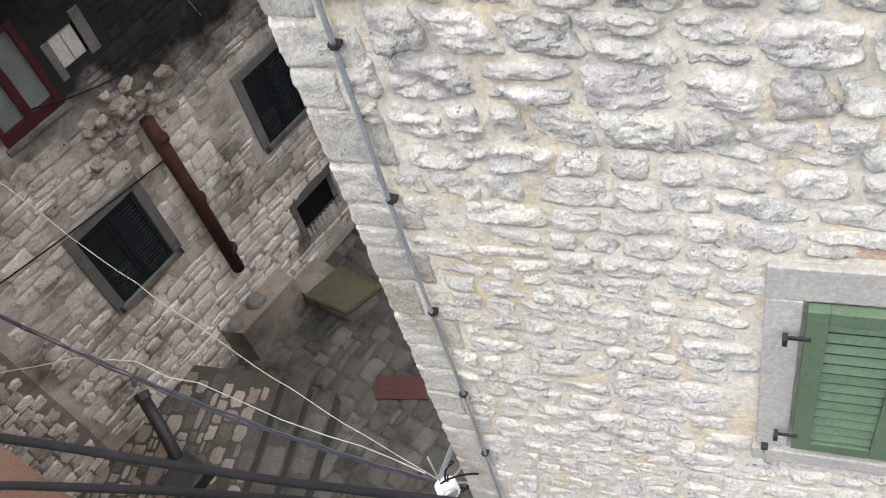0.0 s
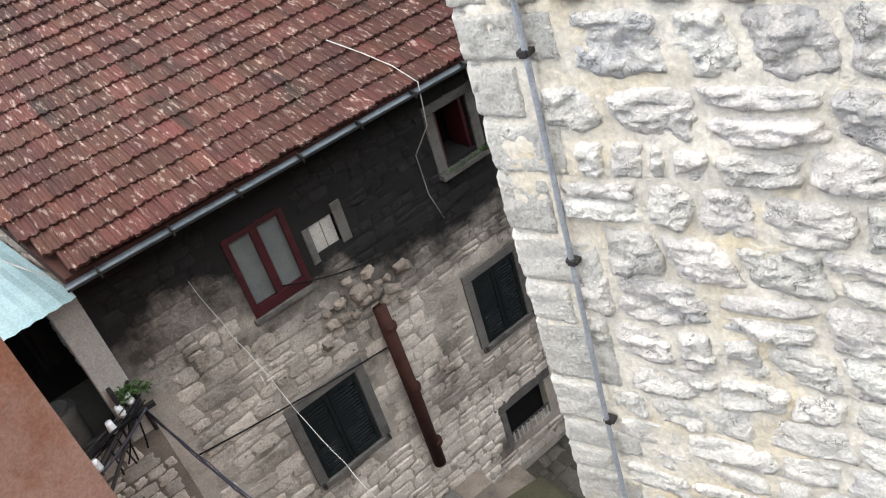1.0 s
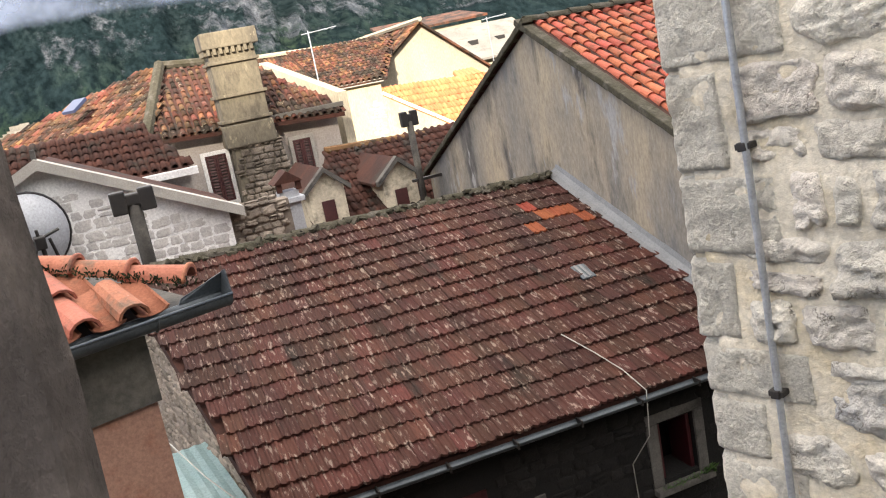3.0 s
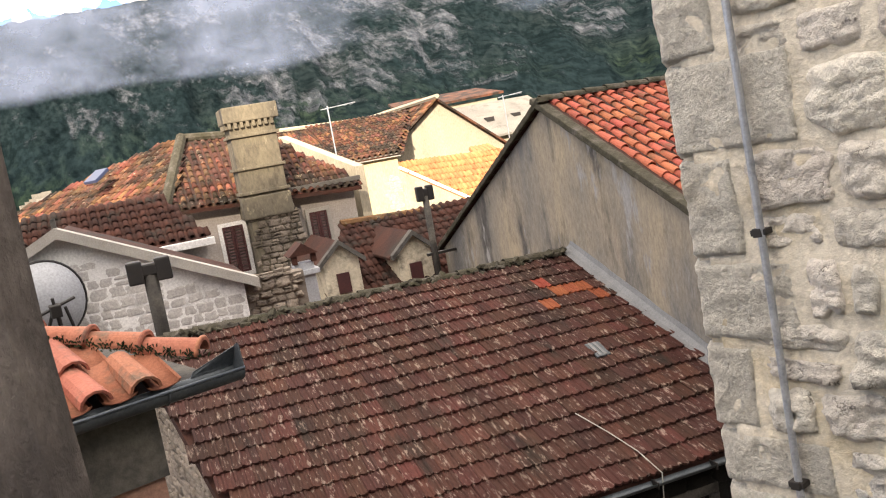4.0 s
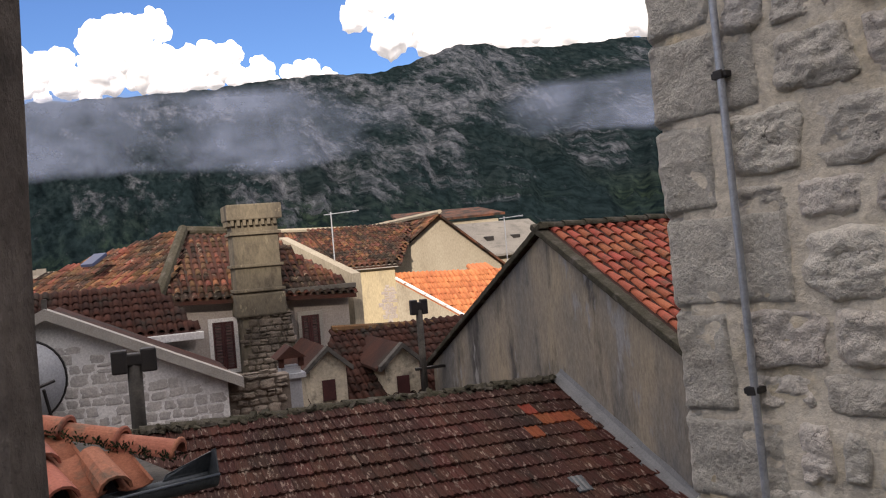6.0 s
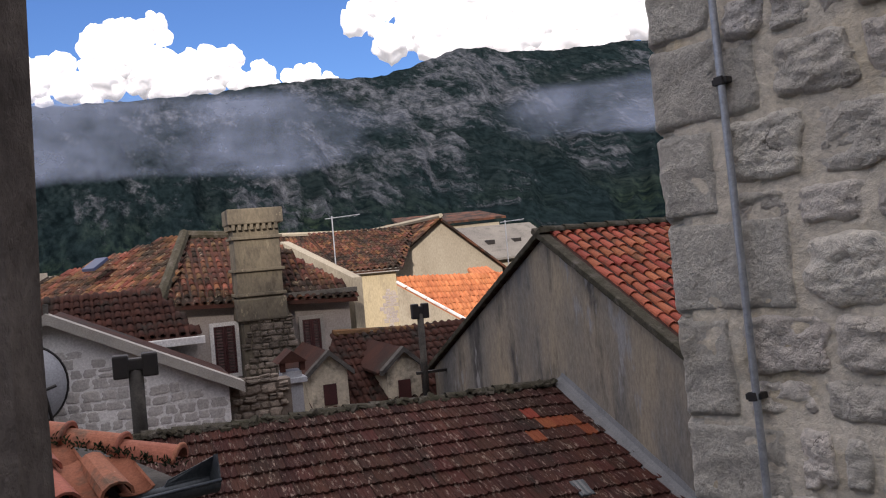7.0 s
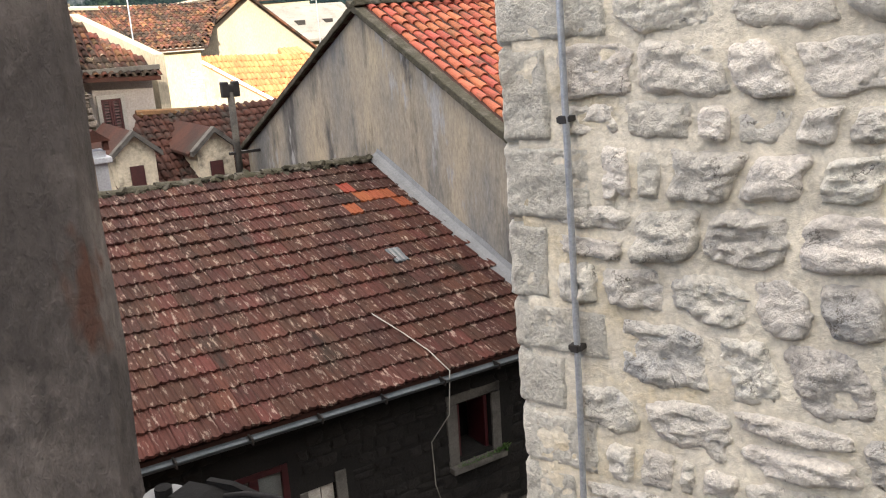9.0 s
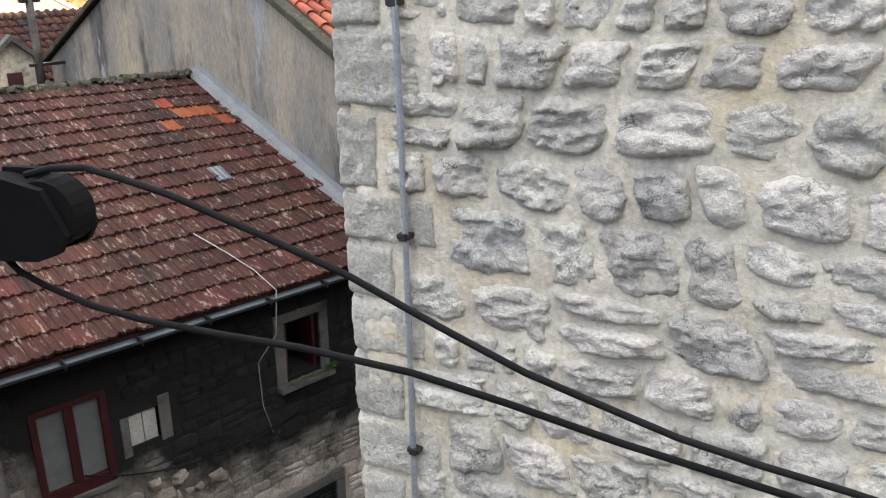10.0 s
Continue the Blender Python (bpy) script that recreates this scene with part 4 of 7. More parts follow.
def cell_stone(corners, gap, depth, seed, fine, square, strength):
    """One rubble stone that fills the four-cornered cell (bl, br, tr, tl) of (u, v); its face towards -y. Returns the mesh and its middle."""
    rng2 = random.Random(seed)
    off = Vector((rng2.uniform(0, 90), rng2.uniform(0, 90), rng2.uniform(0, 90)))
    (u0, v0), (u1, v1), (u2, v2), (u3, v3) = corners
    cu, cv = (u0 + u1 + u2 + u3) / 4, (v0 + v1 + v2 + v3) / 4
    w, h = (u1 + u2 - u0 - u3) / 2, (v2 + v3 - v0 - v1) / 2
    nu, nv = max(5, min(24, int(w / fine))), max(5, min(18, int(h / fine)))
    ku, kv = max(1 - gap / w, 0.5), max(1 - gap / h, 0.5)
    tx, tz, e = rng2.uniform(-0.09, 0.09), rng2.uniform(-0.10, 0.05), rng2.uniform(4, 9)
    vs, fs = [], []
    for j in range(nv + 1):
        for i in range(nu + 1):
            a, b = 2 * i / nu - 1, 2 * j / nv - 1
            r, ang = max(abs(a), abs(b)), math.atan2(b, a)
            k = (abs(math.cos(ang)) ** square + abs(math.sin(ang)) ** square) ** (-1 / square) if r else 0
            wob = 1 + 0.20 * noise.noise(off + Vector((math.cos(ang) * 1.9, math.sin(ang) * 1.9, 0))) + 0.08 * noise.noise(off + Vector((math.cos(ang) * 6, math.sin(ang) * 6, 4)))
            x, zz = (max(-1.08, min(1.08, r * k * f(ang) * wob)) for f in (math.cos, math.sin))
            p, q = (1 + x * ku) / 2, (1 + zz * kv) / 2
            u = (1 - q) * ((1 - p) * u0 + p * u1) + q * ((1 - p) * u3 + p * u2)
            v = (1 - q) * ((1 - p) * v0 + p * v1) + q * ((1 - p) * v3 + p * v2)
            rim = 1 - r ** e
            y = depth * rim + (rough(u, v, off, strength) + tx * (u - cu) + tz * (v - cv)) * (0.25 + 0.75 * rim)
            if r >= 0.999:
                y = -0.03
            vs.append((u - cu, -y, v - cv))
    for j in range(nv):
        for i in range(nu):
            k = j * (nu + 1) + i
            fs.append((k, k + 1, k + nu + 2, k + nu + 1))
    me = bpy.data.meshes.new("stone")
    me.from_pydata(vs, [], fs)
    me.shade_smooth()
    return me, cu, cv


def rubble_cells(u1, v0, v1, hmin, hmax, ratio, seed, wave, holes=()):
    """Uneven courses of rubble from the dressed corner to u1: the four corners of each stone's cell."""
    rng2 = random.Random(seed)
    levels = [v0]
    while levels[-1] < v1:
        levels.append(levels[-1] + rng2.uniform(hmin, hmax))

    def bed(j, u):
        return levels[j] + (wave * (noise.noise(Vector((u * 1.3, j * 5.7, seed))) + 0.5 * noise.noise(Vector((u * 4.0, j * 3.1, seed + 9)))) if 0 < j < len(levels) - 1 else 0)

    out = []
    for j in range(len(levels) - 1):
        mid, h = (levels[j] + levels[j + 1]) / 2, levels[j + 1] - levels[j]
        lo = up = max([qw for z, qh, qw in quoins if z <= mid < z + qh] or [0.25]) - 0.015
        while lo < u1:
            w = h * rng2.uniform(*ratio)
            lo2, up2 = lo + w + rng2.uniform(-0.16, 0.16) * h, up + w + rng2.uniform(-0.16, 0.16) * h
            lo2, up2 = max(lo2, lo + 0.06), max(up2, up + 0.06)
            bl, br, tr, tl = (lo, bed(j, lo)), (lo2, bed(j, lo2)), (up2, bed(j + 1, up2)), (up, bed(j + 1, up))
            chance = rng2.random()
            if chance < 0.12 and h > hmin * 1.15:
                k1, k2 = rng2.uniform(0.38, 0.62), rng2.uniform(0.38, 0.62)
                ml, mr = tuple(a + (b - a) * k1 for a, b in zip(bl, tl)), tuple(a + (b - a) * k2 for a, b in zip(br, tr))
                cells = [(bl, br, mr, ml), (ml, mr, tr, tl)]
            elif chance < 0.18 and w > 0.2:
                k1 = rng2.uniform(0.3, 0.7)
                mb, mt = tuple(a + (b - a) * k1 for a, b in zip(bl, br)), tuple(a + (b - a) * k1 for a, b in zip(tl, tr))
                cells = [(bl, mb, mt, tl), (mb, br, tr, mt)]
            else:
                cells = [(bl, br, tr, tl)]
            for c in cells:
                mu, mv = sum(p[0] for p in c) / 4, sum(p[1] for p in c) / 4
                if not any(x0 - 0.05 < mu < x1 + 0.05 and y0 - 0.05 < mv < y1 + 0.05 for x0, x1, y0, y1 in holes):
                    out.append(c)
            lo, up = lo2, up2
    return out


# bed of smeared mortar between the stones
NU, NV, VB, VT = 150, 270, 4.9, 13.1
mb_v, mb_f = [], []
for j in range(NV + 1):
    for i in range(NU + 1):
        u, v = 0.03 + 4.5 * i / NU, VB + (VT - VB) * j / NV
        y = 0.007 + (0.014 if v > 8.9 else 0.009) * (0.6 + noise.noise(Vector((u * 5, 1, v * 6)))) + 0.007 * noise.noise(Vector((u * 17, 4, v * 21)))
        mb_v.append((u, -y, v))
for j in range(NV):
    for i in range(NU):
        k = j * (NU + 1) + i
        cu, cv = mb_v[k][0], mb_v[k][2]
        if not (SUR[0] + 0.05 < cu < SUR[1] - 0.05 and SUR[2] + 0.05 < cv < SUR[3] - 0.05):
            mb_f.append((k, k + 1, k + NU + 2, k + NU + 1))
mb_me = bpy.data.meshes.new("mortar_bed")
mb_me.from_pydata(mb_v, [], mb_f)
mb_me.shade_smooth()
link("mortar_bed", mb_me, M["mortar"], near_house, matrix=near_m)


def quoin_stone(z, h, w, seed):
    """A dressed corner stone with a pecked face and thin worn edges; its corner side goes back into the wall."""
    rng2 = random.Random(seed)
    off = Vector((rng2.uniform(0, 50), rng2.uniform(0, 50), 0))
    nu, nv = max(8, int(w / 0.016)), max(8, int(h / 0.016))
    vs, fs = [], []
    for j in range(nv + 1):
        for i in range(-1, nu + 1):
            a, b = max(i, 0) / nu, j / nv
            edge = min(b * h, (1 - b) * h, (1 - a) * w)
            y = 0.014 * min(edge / 0.010, 1) ** 0.5 + 0.006 + 0.010 * noise.noise(off + Vector((a * w * 14, 0, b * h * 14))) + 0.009 * noise.noise(off + Vector((a * w * 42, 5, b * h * 42))) + 0.004
            if i == 0:
                y -= 0.008 + 0.010 * abs(noise.noise(off + Vector((0, 8, b * h * 22))))
            x = a * w + (0.007 * noise.noise(off + Vector((b * h * 12, 9, 0))) if i in (-1, 0, nu) else 0)
            zz = b * h + (0.010 * noise.noise(off + Vector((a * w * 12, 4, j))) if j in (0, nv) else 0)
            if i == -1:
                y = -0.30
            elif j in (0, nv) or i == nu:
                y = -0.008
            vs.append((x - 0.03, -y, zz))
    for j in range(nv):
        for i in range(nu + 1):
            k = j * (nu + 2) + i
            fs.append((k, k + 1, k + nu + 3, k + nu + 2))
    me = bpy.data.meshes.new("quoin")
    me.from_pydata(vs, [], fs)
    me.shade_smooth()
    return me


for k, (z, h, w) in enumerate(quoins):
    link("quoin", quoin_stone(z, h - 0.004, w, 700 + k), M["quoin"], near_house, matrix=near_m @ Matrix.Translation((rng.uniform(-0.003, 0.003), rng.uniform(-0.003, 0.003), z)))

plain_kinds = [stone_mesh("stone", 300 + s, 9, 8, 0.30, 6.5) for s in range(12)]
rng = random.Random(3)
rest, count = [], 0
for cells, gap, depths, fine, strength in ((rubble_cells(4.5, 8.9, 13.0, 0.145, 0.235, (0.75, 1.7), 21, 0.05), 0.014, (0.012, 0.036), 0.0115, 1.0),
                                           (rubble_cells(4.5, 4.9, 8.9, 0.105, 0.175, (1.0, 2.3), 22, 0.035, [SUR]), 0.006, (0.006, 0.024), 0.0165, 1.0)):
    for c in cells:
        me, cu, cv = cell_stone(c, gap * rng.uniform(0.4, 1.5), rng.uniform(*depths), rng.randrange(10 ** 6), fine if c[0][0] < 2.6 else 0.026, rng.choice((3.0, 4.0, 6.0, 9.0)), strength * rng.uniform(0.6, 1.25))
        m = near_m @ Matrix.Translation((cu, -0.006, cv))
        if cu < 2.3 and 8.9 < cv < 12.3 and count < 300:
            link("stone", me, M["limestone"], near_house, matrix=m)
            count += 1
        else:
            rest.append((me, m))
join_copies("further_stones", rest, "limestone", near_house)
for me, _ in rest:
    bpy.data.meshes.remove(me)

# the green window in that wall
win = thing("shuttered_window", "closed green louvred shutters in a pale stone surround", "window", kind="")
win.matrix_basis = near_m @ Matrix.Translation((1.807, 0, 7.44)) @ pose(0, 0, 0, 0, -3.4, 0) @ Matrix.Translation((-1.807, 0, -7.44))
part("lintel", boxed(SUR[0], SUR[1], -0.045, 0.2, GW[3], SUR[3], 0.008), "surround", win)
part("jamb_stone", boxed(SUR[0], GW[0] + 0.05, -0.045, 0.2, GW[2] + 0.004, GW[3] - 0.004, 0.008), "surround", win)
part("jamb_stone", boxed(GW[1], SUR[1], -0.045, 0.2, GW[2] + 0.004, GW[3] - 0.004, 0.008), "surround", win)
part("window_sill", boxed(SUR[0] - 0.02, SUR[1] + 0.02, -0.075, 0.2, SUR[2], GW[2], 0.010), "surround", win)
for k in range(2):
    leaf = shutter(win, 0.44, 1.25, 0.05, "shutter_green", 13, at=Matrix.Translation((1.965 + 0.445 * k, -0.035, 6.80)), rail=0.085, label="green painted louvred shutter leaf")
    for zz in (0.14, 1.04):
        x0 = -0.075 if k == 0 else 0.40
        part("hinge", box(boxed(x0, x0 + 0.10, -0.060, -0.05, zz, zz + 0.022, 0.003), x0 - 0.012 if k == 0 else x0 + 0.092, x0 + 0.010 if k == 0 else x0 + 0.114, -0.085, -0.045, zz - 0.018, zz + 0.040, 0.005), "iron", leaf, "black iron strap hinge")
part("shutter_catch", box(boxed(1.835, 1.85, -0.075, -0.045, 6.62, 6.74, 0.004), 1.825, 1.86, -0.085, -0.05, 6.73, 6.755, 0.004), "iron", win)
bset = thing("brick_patch", "short row of pale worn bricks above the window", "bricks")
bset.matrix_basis = near_m
bme = mesh_of("brick", boxed(-0.07, 0.07, -0.02, 0.1, 0, 0.085, 0.006))
for k in range(6):
    link("brick", bme, M["brick"], bset, matrix=Matrix.Translation((2.12 + 0.15 * k, -0.002 * (k % 3), 8.36 + 0.006 * (k % 2))))

# conduit with its clips
cond = thing("conduit", "thin grey steel conduit clipped down the wall corner", "conduit")
cond_u = 0.225
pts = [near_m @ Vector((cond_u + 0.008 * math.sin(zz * 1.3), -0.052 + 0.004 * math.sin(zz * 2.1), zz)) for zz in np.arange(4.3, 13.1, 0.25)]
part("pipe", tube(pts, 0.011, 8), "steel", cond, smooth=True)
for zz in (11.78, 10.89, 10.14, 9.32, 8.48, 7.6, 6.72, 5.9):
    c = part("clip", box(boxed(-0.024, 0.024, -0.010, 0.030, -0.009, 0.009, 0.003), -0.014, 0.014, -0.016, 0.0, -0.013, 0.013, 0.003), "iron", cond, "black iron pipe clip")
    c.matrix_basis = near_m @ Matrix.Translation((cond_u, -0.050, zz)) @ pose(0, 0, 0, 0, 6 * math.sin(zz * 9), 0)


# ---------------------------------------------------------------- the old house with the tiled roof
FY = 9.0
EAVE_Y, EAVE_Z, RIDGE_Y, RIDGE_Z = 8.62, 7.34, 13.55, 9.10
SETTLED = Matrix.Translation((-0.135, 0, 0)) @ pose(0, 0, 0, 0, 0.95, 0)      # the roof has sunk towards the gable
holes = dict(red=(2.56, 3.36, 5.44, 6.56), small=(3.57, 3.92, 5.72, 6.12), far=(5.64, 6.16, 5.80, 6.55), shut=(2.48, 3.40, 2.59, 3.89), blue=(5.50, 6.30, 2.75, 3.96), bars=(5.44, 6.29, 0.56, 1.34))
old = thing("wall_north", "old soot-blackened rubble stone house front", "wall", kind="structure")
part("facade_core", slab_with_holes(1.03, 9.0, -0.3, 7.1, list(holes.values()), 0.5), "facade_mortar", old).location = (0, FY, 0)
# black block in place of the unlit rooms behind the openings
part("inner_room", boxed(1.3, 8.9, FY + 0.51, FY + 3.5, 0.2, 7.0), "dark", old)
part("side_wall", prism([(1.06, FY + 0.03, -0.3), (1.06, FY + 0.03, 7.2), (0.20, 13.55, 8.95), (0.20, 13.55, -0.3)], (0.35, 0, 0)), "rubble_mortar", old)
fm = basis((0, FY, 0), (1, 0, 0), (0, 0, 1))
fs = rubble(1.10, 7.4, 0.0, 6.95, 0.14, 0.27, (0.9, 1.9), 0.024, 33, holes=[(a - 0.10, b + 0.10, c - 0.10, d + 0.10) for a, b, c, d in holes.values()], drift=0.03)


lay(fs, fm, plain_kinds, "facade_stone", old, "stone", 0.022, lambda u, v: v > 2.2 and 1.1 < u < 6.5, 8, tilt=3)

# side wall of pale stones under the verge
sv = Vector((-0.86, 4.55, 0)).normalized()
side_m = Matrix((-sv, Vector((0, 0, 1)).cross(-sv), Vector((0, 0, 1)))).transposed().to_4x4()
side_m.translation = Vector((0.20, 13.55, 0))
ss = [s for s in rubble(0.0, 4.6, 5.2, 9.0, 0.11, 0.2, (1.0, 2.0), 0.02, 35) if s[1] < 8.85 - 0.40 * s[0]]
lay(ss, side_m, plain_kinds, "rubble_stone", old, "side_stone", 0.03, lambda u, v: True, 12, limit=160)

# windows of the front
red = thing("red_window", "old wooden window with dark red frame and net curtains", "window")
a, b, c, d = holes["red"]
part("window_frame", box(box(box(boxed(a, a + 0.075, FY - 0.02, FY + 0.08, c, d, 0.006), b - 0.075, b, FY - 0.02, FY + 0.08, c, d, 0.006), a + 0.075, b - 0.075, FY - 0.018, FY + 0.08, d - 0.07, d, 0.006), a + 0.075, b - 0.075, FY - 0.018, FY + 0.08, c, c + 0.14, 0.006), "red_frame", red)
part("mullion", boxed((a + b) / 2 - 0.05, (a + b) / 2 + 0.05, FY - 0.015, FY + 0.07, c + 0.14, d - 0.07, 0.006), "red_frame", red)
for k in range(2):
    x0 = a + 0.075 if k == 0 else (a + b) / 2 + 0.05
    part("pane", boxed(x0, x0 + 0.315, FY + 0.035, FY + 0.041, c + 0.14, d - 0.07), "curtain", red, "dim pane with a net curtain behind")
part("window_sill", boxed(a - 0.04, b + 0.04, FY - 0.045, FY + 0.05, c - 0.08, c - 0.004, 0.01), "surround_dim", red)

small = thing("small_window", "small blocked window with pale panes", "window")
a, b, c, d = holes["small"]
for k in range(2):
    part("pane", boxed(a + 0.01 + 0.165 * k, a + 0.165 + 0.165 * k, FY + 0.03, FY + 0.05, c, d, 0.004), "surround", small)
part("window_frame", box(boxed(b, b + 0.14, FY - 0.02, FY + 0.05, c - 0.05, d + 0.12, 0.012), a - 0.1, a, FY - 0.015, FY + 0.05, c - 0.1, d, 0.012), "surround_dim", small)

far = thing("open_window", "open dark window with dark grey stone surround", "window")
a, b, c, d = holes["far"]
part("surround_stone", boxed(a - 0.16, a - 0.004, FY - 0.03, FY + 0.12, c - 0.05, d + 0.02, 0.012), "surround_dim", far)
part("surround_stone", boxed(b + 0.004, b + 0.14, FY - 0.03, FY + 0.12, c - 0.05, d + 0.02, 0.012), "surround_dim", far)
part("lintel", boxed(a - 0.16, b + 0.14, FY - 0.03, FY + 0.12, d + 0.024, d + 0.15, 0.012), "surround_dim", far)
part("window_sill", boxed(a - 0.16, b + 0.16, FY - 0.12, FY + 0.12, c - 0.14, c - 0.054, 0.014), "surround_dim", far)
part("casement", boxed(a + 0.02, a + 0.07, FY + 0.05, FY + 0.45, c, d, 0.006), "red_frame", far, "dark red casement swung inwards")
part("casement", boxed(b - 0.07, b - 0.02, FY + 0.05, FY + 0.45, c, d, 0.006), "red_frame", far, "dark red casement swung inwards")
rng = random.Random(3)


def tuft(bm, at, n, size, spread, up=0.6):
    """Thin blades and small leaves round a point."""
    for _ in range(n):
        p = Vector(at) + Vector((rng.uniform(-spread, spread), rng.uniform(-spread, spread) * 0.5, rng.uniform(-spread, spread) * 0.4))
        d = Vector((rng.uniform(-1, 1), rng.uniform(-1, 0.3), rng.uniform(0.0, 1.0) + up)).normalized() * size * rng.uniform(0.5, 1.2)
        s = d.orthogonal().normalized() * size * 0.14
        mid = p + d * 0.55
        vs = [bm.verts.new(q) for q in (p, mid + s, p + d - Vector((0, 0, size * 0.25)), mid - s)]
        bm.faces.new(vs)


tb = bmesh.new()
for k in range(8):
    tuft(tb, (a - 0.05 + 0.1 * k, FY - 0.1, c - 0.05), 16, 0.07 if k < 6 else 0.16, 0.05)
tagged(part("sill_plant", tb, "leaf"), "scruffy green weeds growing on the window sill", "plant")

for key, name, lab, pos in (("shut", "dark_shutters", "closed dark green louvred shutters with stone surround", "surround_dim"), ("blue", "dark_shutters", "closed dark teal shutters in a dark grey surround", "surround_dim")):
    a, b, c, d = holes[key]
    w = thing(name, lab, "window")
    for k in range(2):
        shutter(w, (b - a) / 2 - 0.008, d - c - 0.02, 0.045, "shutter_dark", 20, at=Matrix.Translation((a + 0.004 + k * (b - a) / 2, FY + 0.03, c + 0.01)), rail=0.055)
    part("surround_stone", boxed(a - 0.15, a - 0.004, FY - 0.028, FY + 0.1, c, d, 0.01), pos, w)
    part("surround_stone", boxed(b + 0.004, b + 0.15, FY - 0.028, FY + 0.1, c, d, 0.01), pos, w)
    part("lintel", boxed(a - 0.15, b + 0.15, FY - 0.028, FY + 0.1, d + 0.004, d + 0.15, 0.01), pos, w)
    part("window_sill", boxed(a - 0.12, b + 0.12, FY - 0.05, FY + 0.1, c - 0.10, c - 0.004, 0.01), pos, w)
    for x in (a - 0.09, b + 0.09):
        part("shutter_catch", box(boxed(x - 0.02, x + 0.02, FY - 0.09, FY - 0.02, c - 0.03, c + 0.01, 0.004), x - 0.012, x + 0.012, FY - 0.1, FY - 0.08, c - 0.05, c + 0.05, 0.004), "iron", w)

barw = thing("barred_window", "small ground-floor window behind white bars", "window")
a, b, c, d = holes["bars"]
part("lintel", boxed(a - 0.14, b + 0.14, FY - 0.02, FY + 0.1, d + 0.004, d + 0.2, 0.012), "surround_dim", barw)
part("surround_stone", boxed(a - 0.12, a - 0.004, FY - 0.02, FY + 0.1, c, d, 0.012), "surround_dim", barw)
part("back", boxed(a, b, FY + 0.16, FY + 0.2, c, d), "dark", barw)
for k in range(9):
    part("bar", tube([(a + 0.05 + k * (b - a - 0.1) / 8, FY + 0.02, c), (a + 0.05 + k * (b - a - 0.1) / 8, FY + 0.02, c + 0.22)], 0.016, 6), "surround", barw)
part("rail", tube([(a, FY + 0.02, c + 0.22), (b, FY + 0.02, c + 0.22)], 0.014, 6), "iron", barw)

# rusty downpipe stub with its broken niche
pipe = thing("rusty_downpipe", "broken rust-brown downpipe fixed to the wall", "pipe")
part("pipe", tube([(4.02, FY - 0.10, 4.60), (4.05, FY - 0.10, 3.0), (4.05, FY - 0.10, 1.50)], 0.095, 12), "rust", pipe, smooth=True)
for zz in (4.2, 3.05, 1.9):
    part("collar", tube([(4.05 + (4.2 - zz) * 0.02, FY - 0.10, zz), (4.05 + (4.2 - zz) * 0.02, FY - 0.10, zz + 0.07)], 0.108, 12), "rust", pipe)
broken = thing("broken_masonry", "crumbling broken stones above the rusty pipe", "rubble")
for k in range(30):
    q = rng.uniform(0.05, 0.13)
    link("stone", coated(plain_kinds[k % 12], "rubble_stone"), None, broken, matrix=Matrix.Translation((3.85 + rng.gauss(0, 0.28), FY - 0.02, 4.78 + rng.gauss(0, 0.16))) @ pose(0, 0, 0, rng.uniform(-30, 30), rng.uniform(-30, 30), rng.uniform(-20, 20)) @ Matrix.Diagonal((q * 2, q * 0.9, q * 1.4, 1)))

# roof: slab, tiles, ridge, gutter, flashing
old_roof = thing("roof_old_house", "weathered red-brown interlocking tile roof with lichen", "roof", kind="structure")
old_roof.matrix_basis = SETTLED
part("roof_deck", flat_roof_poly([(1.02, EAVE_Y, EAVE_Z - 0.03), (7.24, EAVE_Y, EAVE_Z - 0.03), (7.24, RIDGE_Y, RIDGE_Z - 0.03), (0.18, RIDGE_Y, RIDGE_Z - 0.03)], 0.12), "rust", old_roof)
part("back_slope", flat_roof_poly([(0.18, RIDGE_Y + 0.01, RIDGE_Z - 0.04), (7.24, RIDGE_Y + 0.01, RIDGE_Z - 0.04), (7.24, RIDGE_Y + 4.0, RIDGE_Z - 1.7), (0.1, RIDGE_Y + 4.0, RIDGE_Z - 1.7)], 0.12), "dark_tile", old_roof)


def flute_tile(seed):
    """Interlocking clay tile with two flutes: x 0..0.215, y uphill 0..0.37."""
    rr = random.Random(seed)
    prof = [(0.0, 0.012), (0.012, 0.024), (0.03, 0.024), (0.042, 0.010), (0.085, 0.006), (0.098, 0.020), (0.118, 0.020), (0.131, 0.006), (0.172, 0.008), (0.186, 0.020), (0.203, 0.022), (0.215, 0.010)]
    bm = bmesh.new()
    rows = []
    for y, dz in ((0.0, -0.016), (0.0, 0.0), (0.19, 0.002), (0.375, -0.004)):
        rows.append([bm.verts.new((x, y + (0.008 * math.sin(x * 60) if y == 0 else 0) + rr.uniform(-0.002, 0.002), (z if dz > -0.01 else z - 0.034) + dz * (dz > -0.01))) for x, z in prof])
    for r0, r1 in zip(rows, rows[1:]):
        for k in range(len(prof) - 1):
            bm.faces.new((r0[k], r0[k + 1], r1[k + 1], r1[k]))
    return mesh_of("roof_tile", bm)


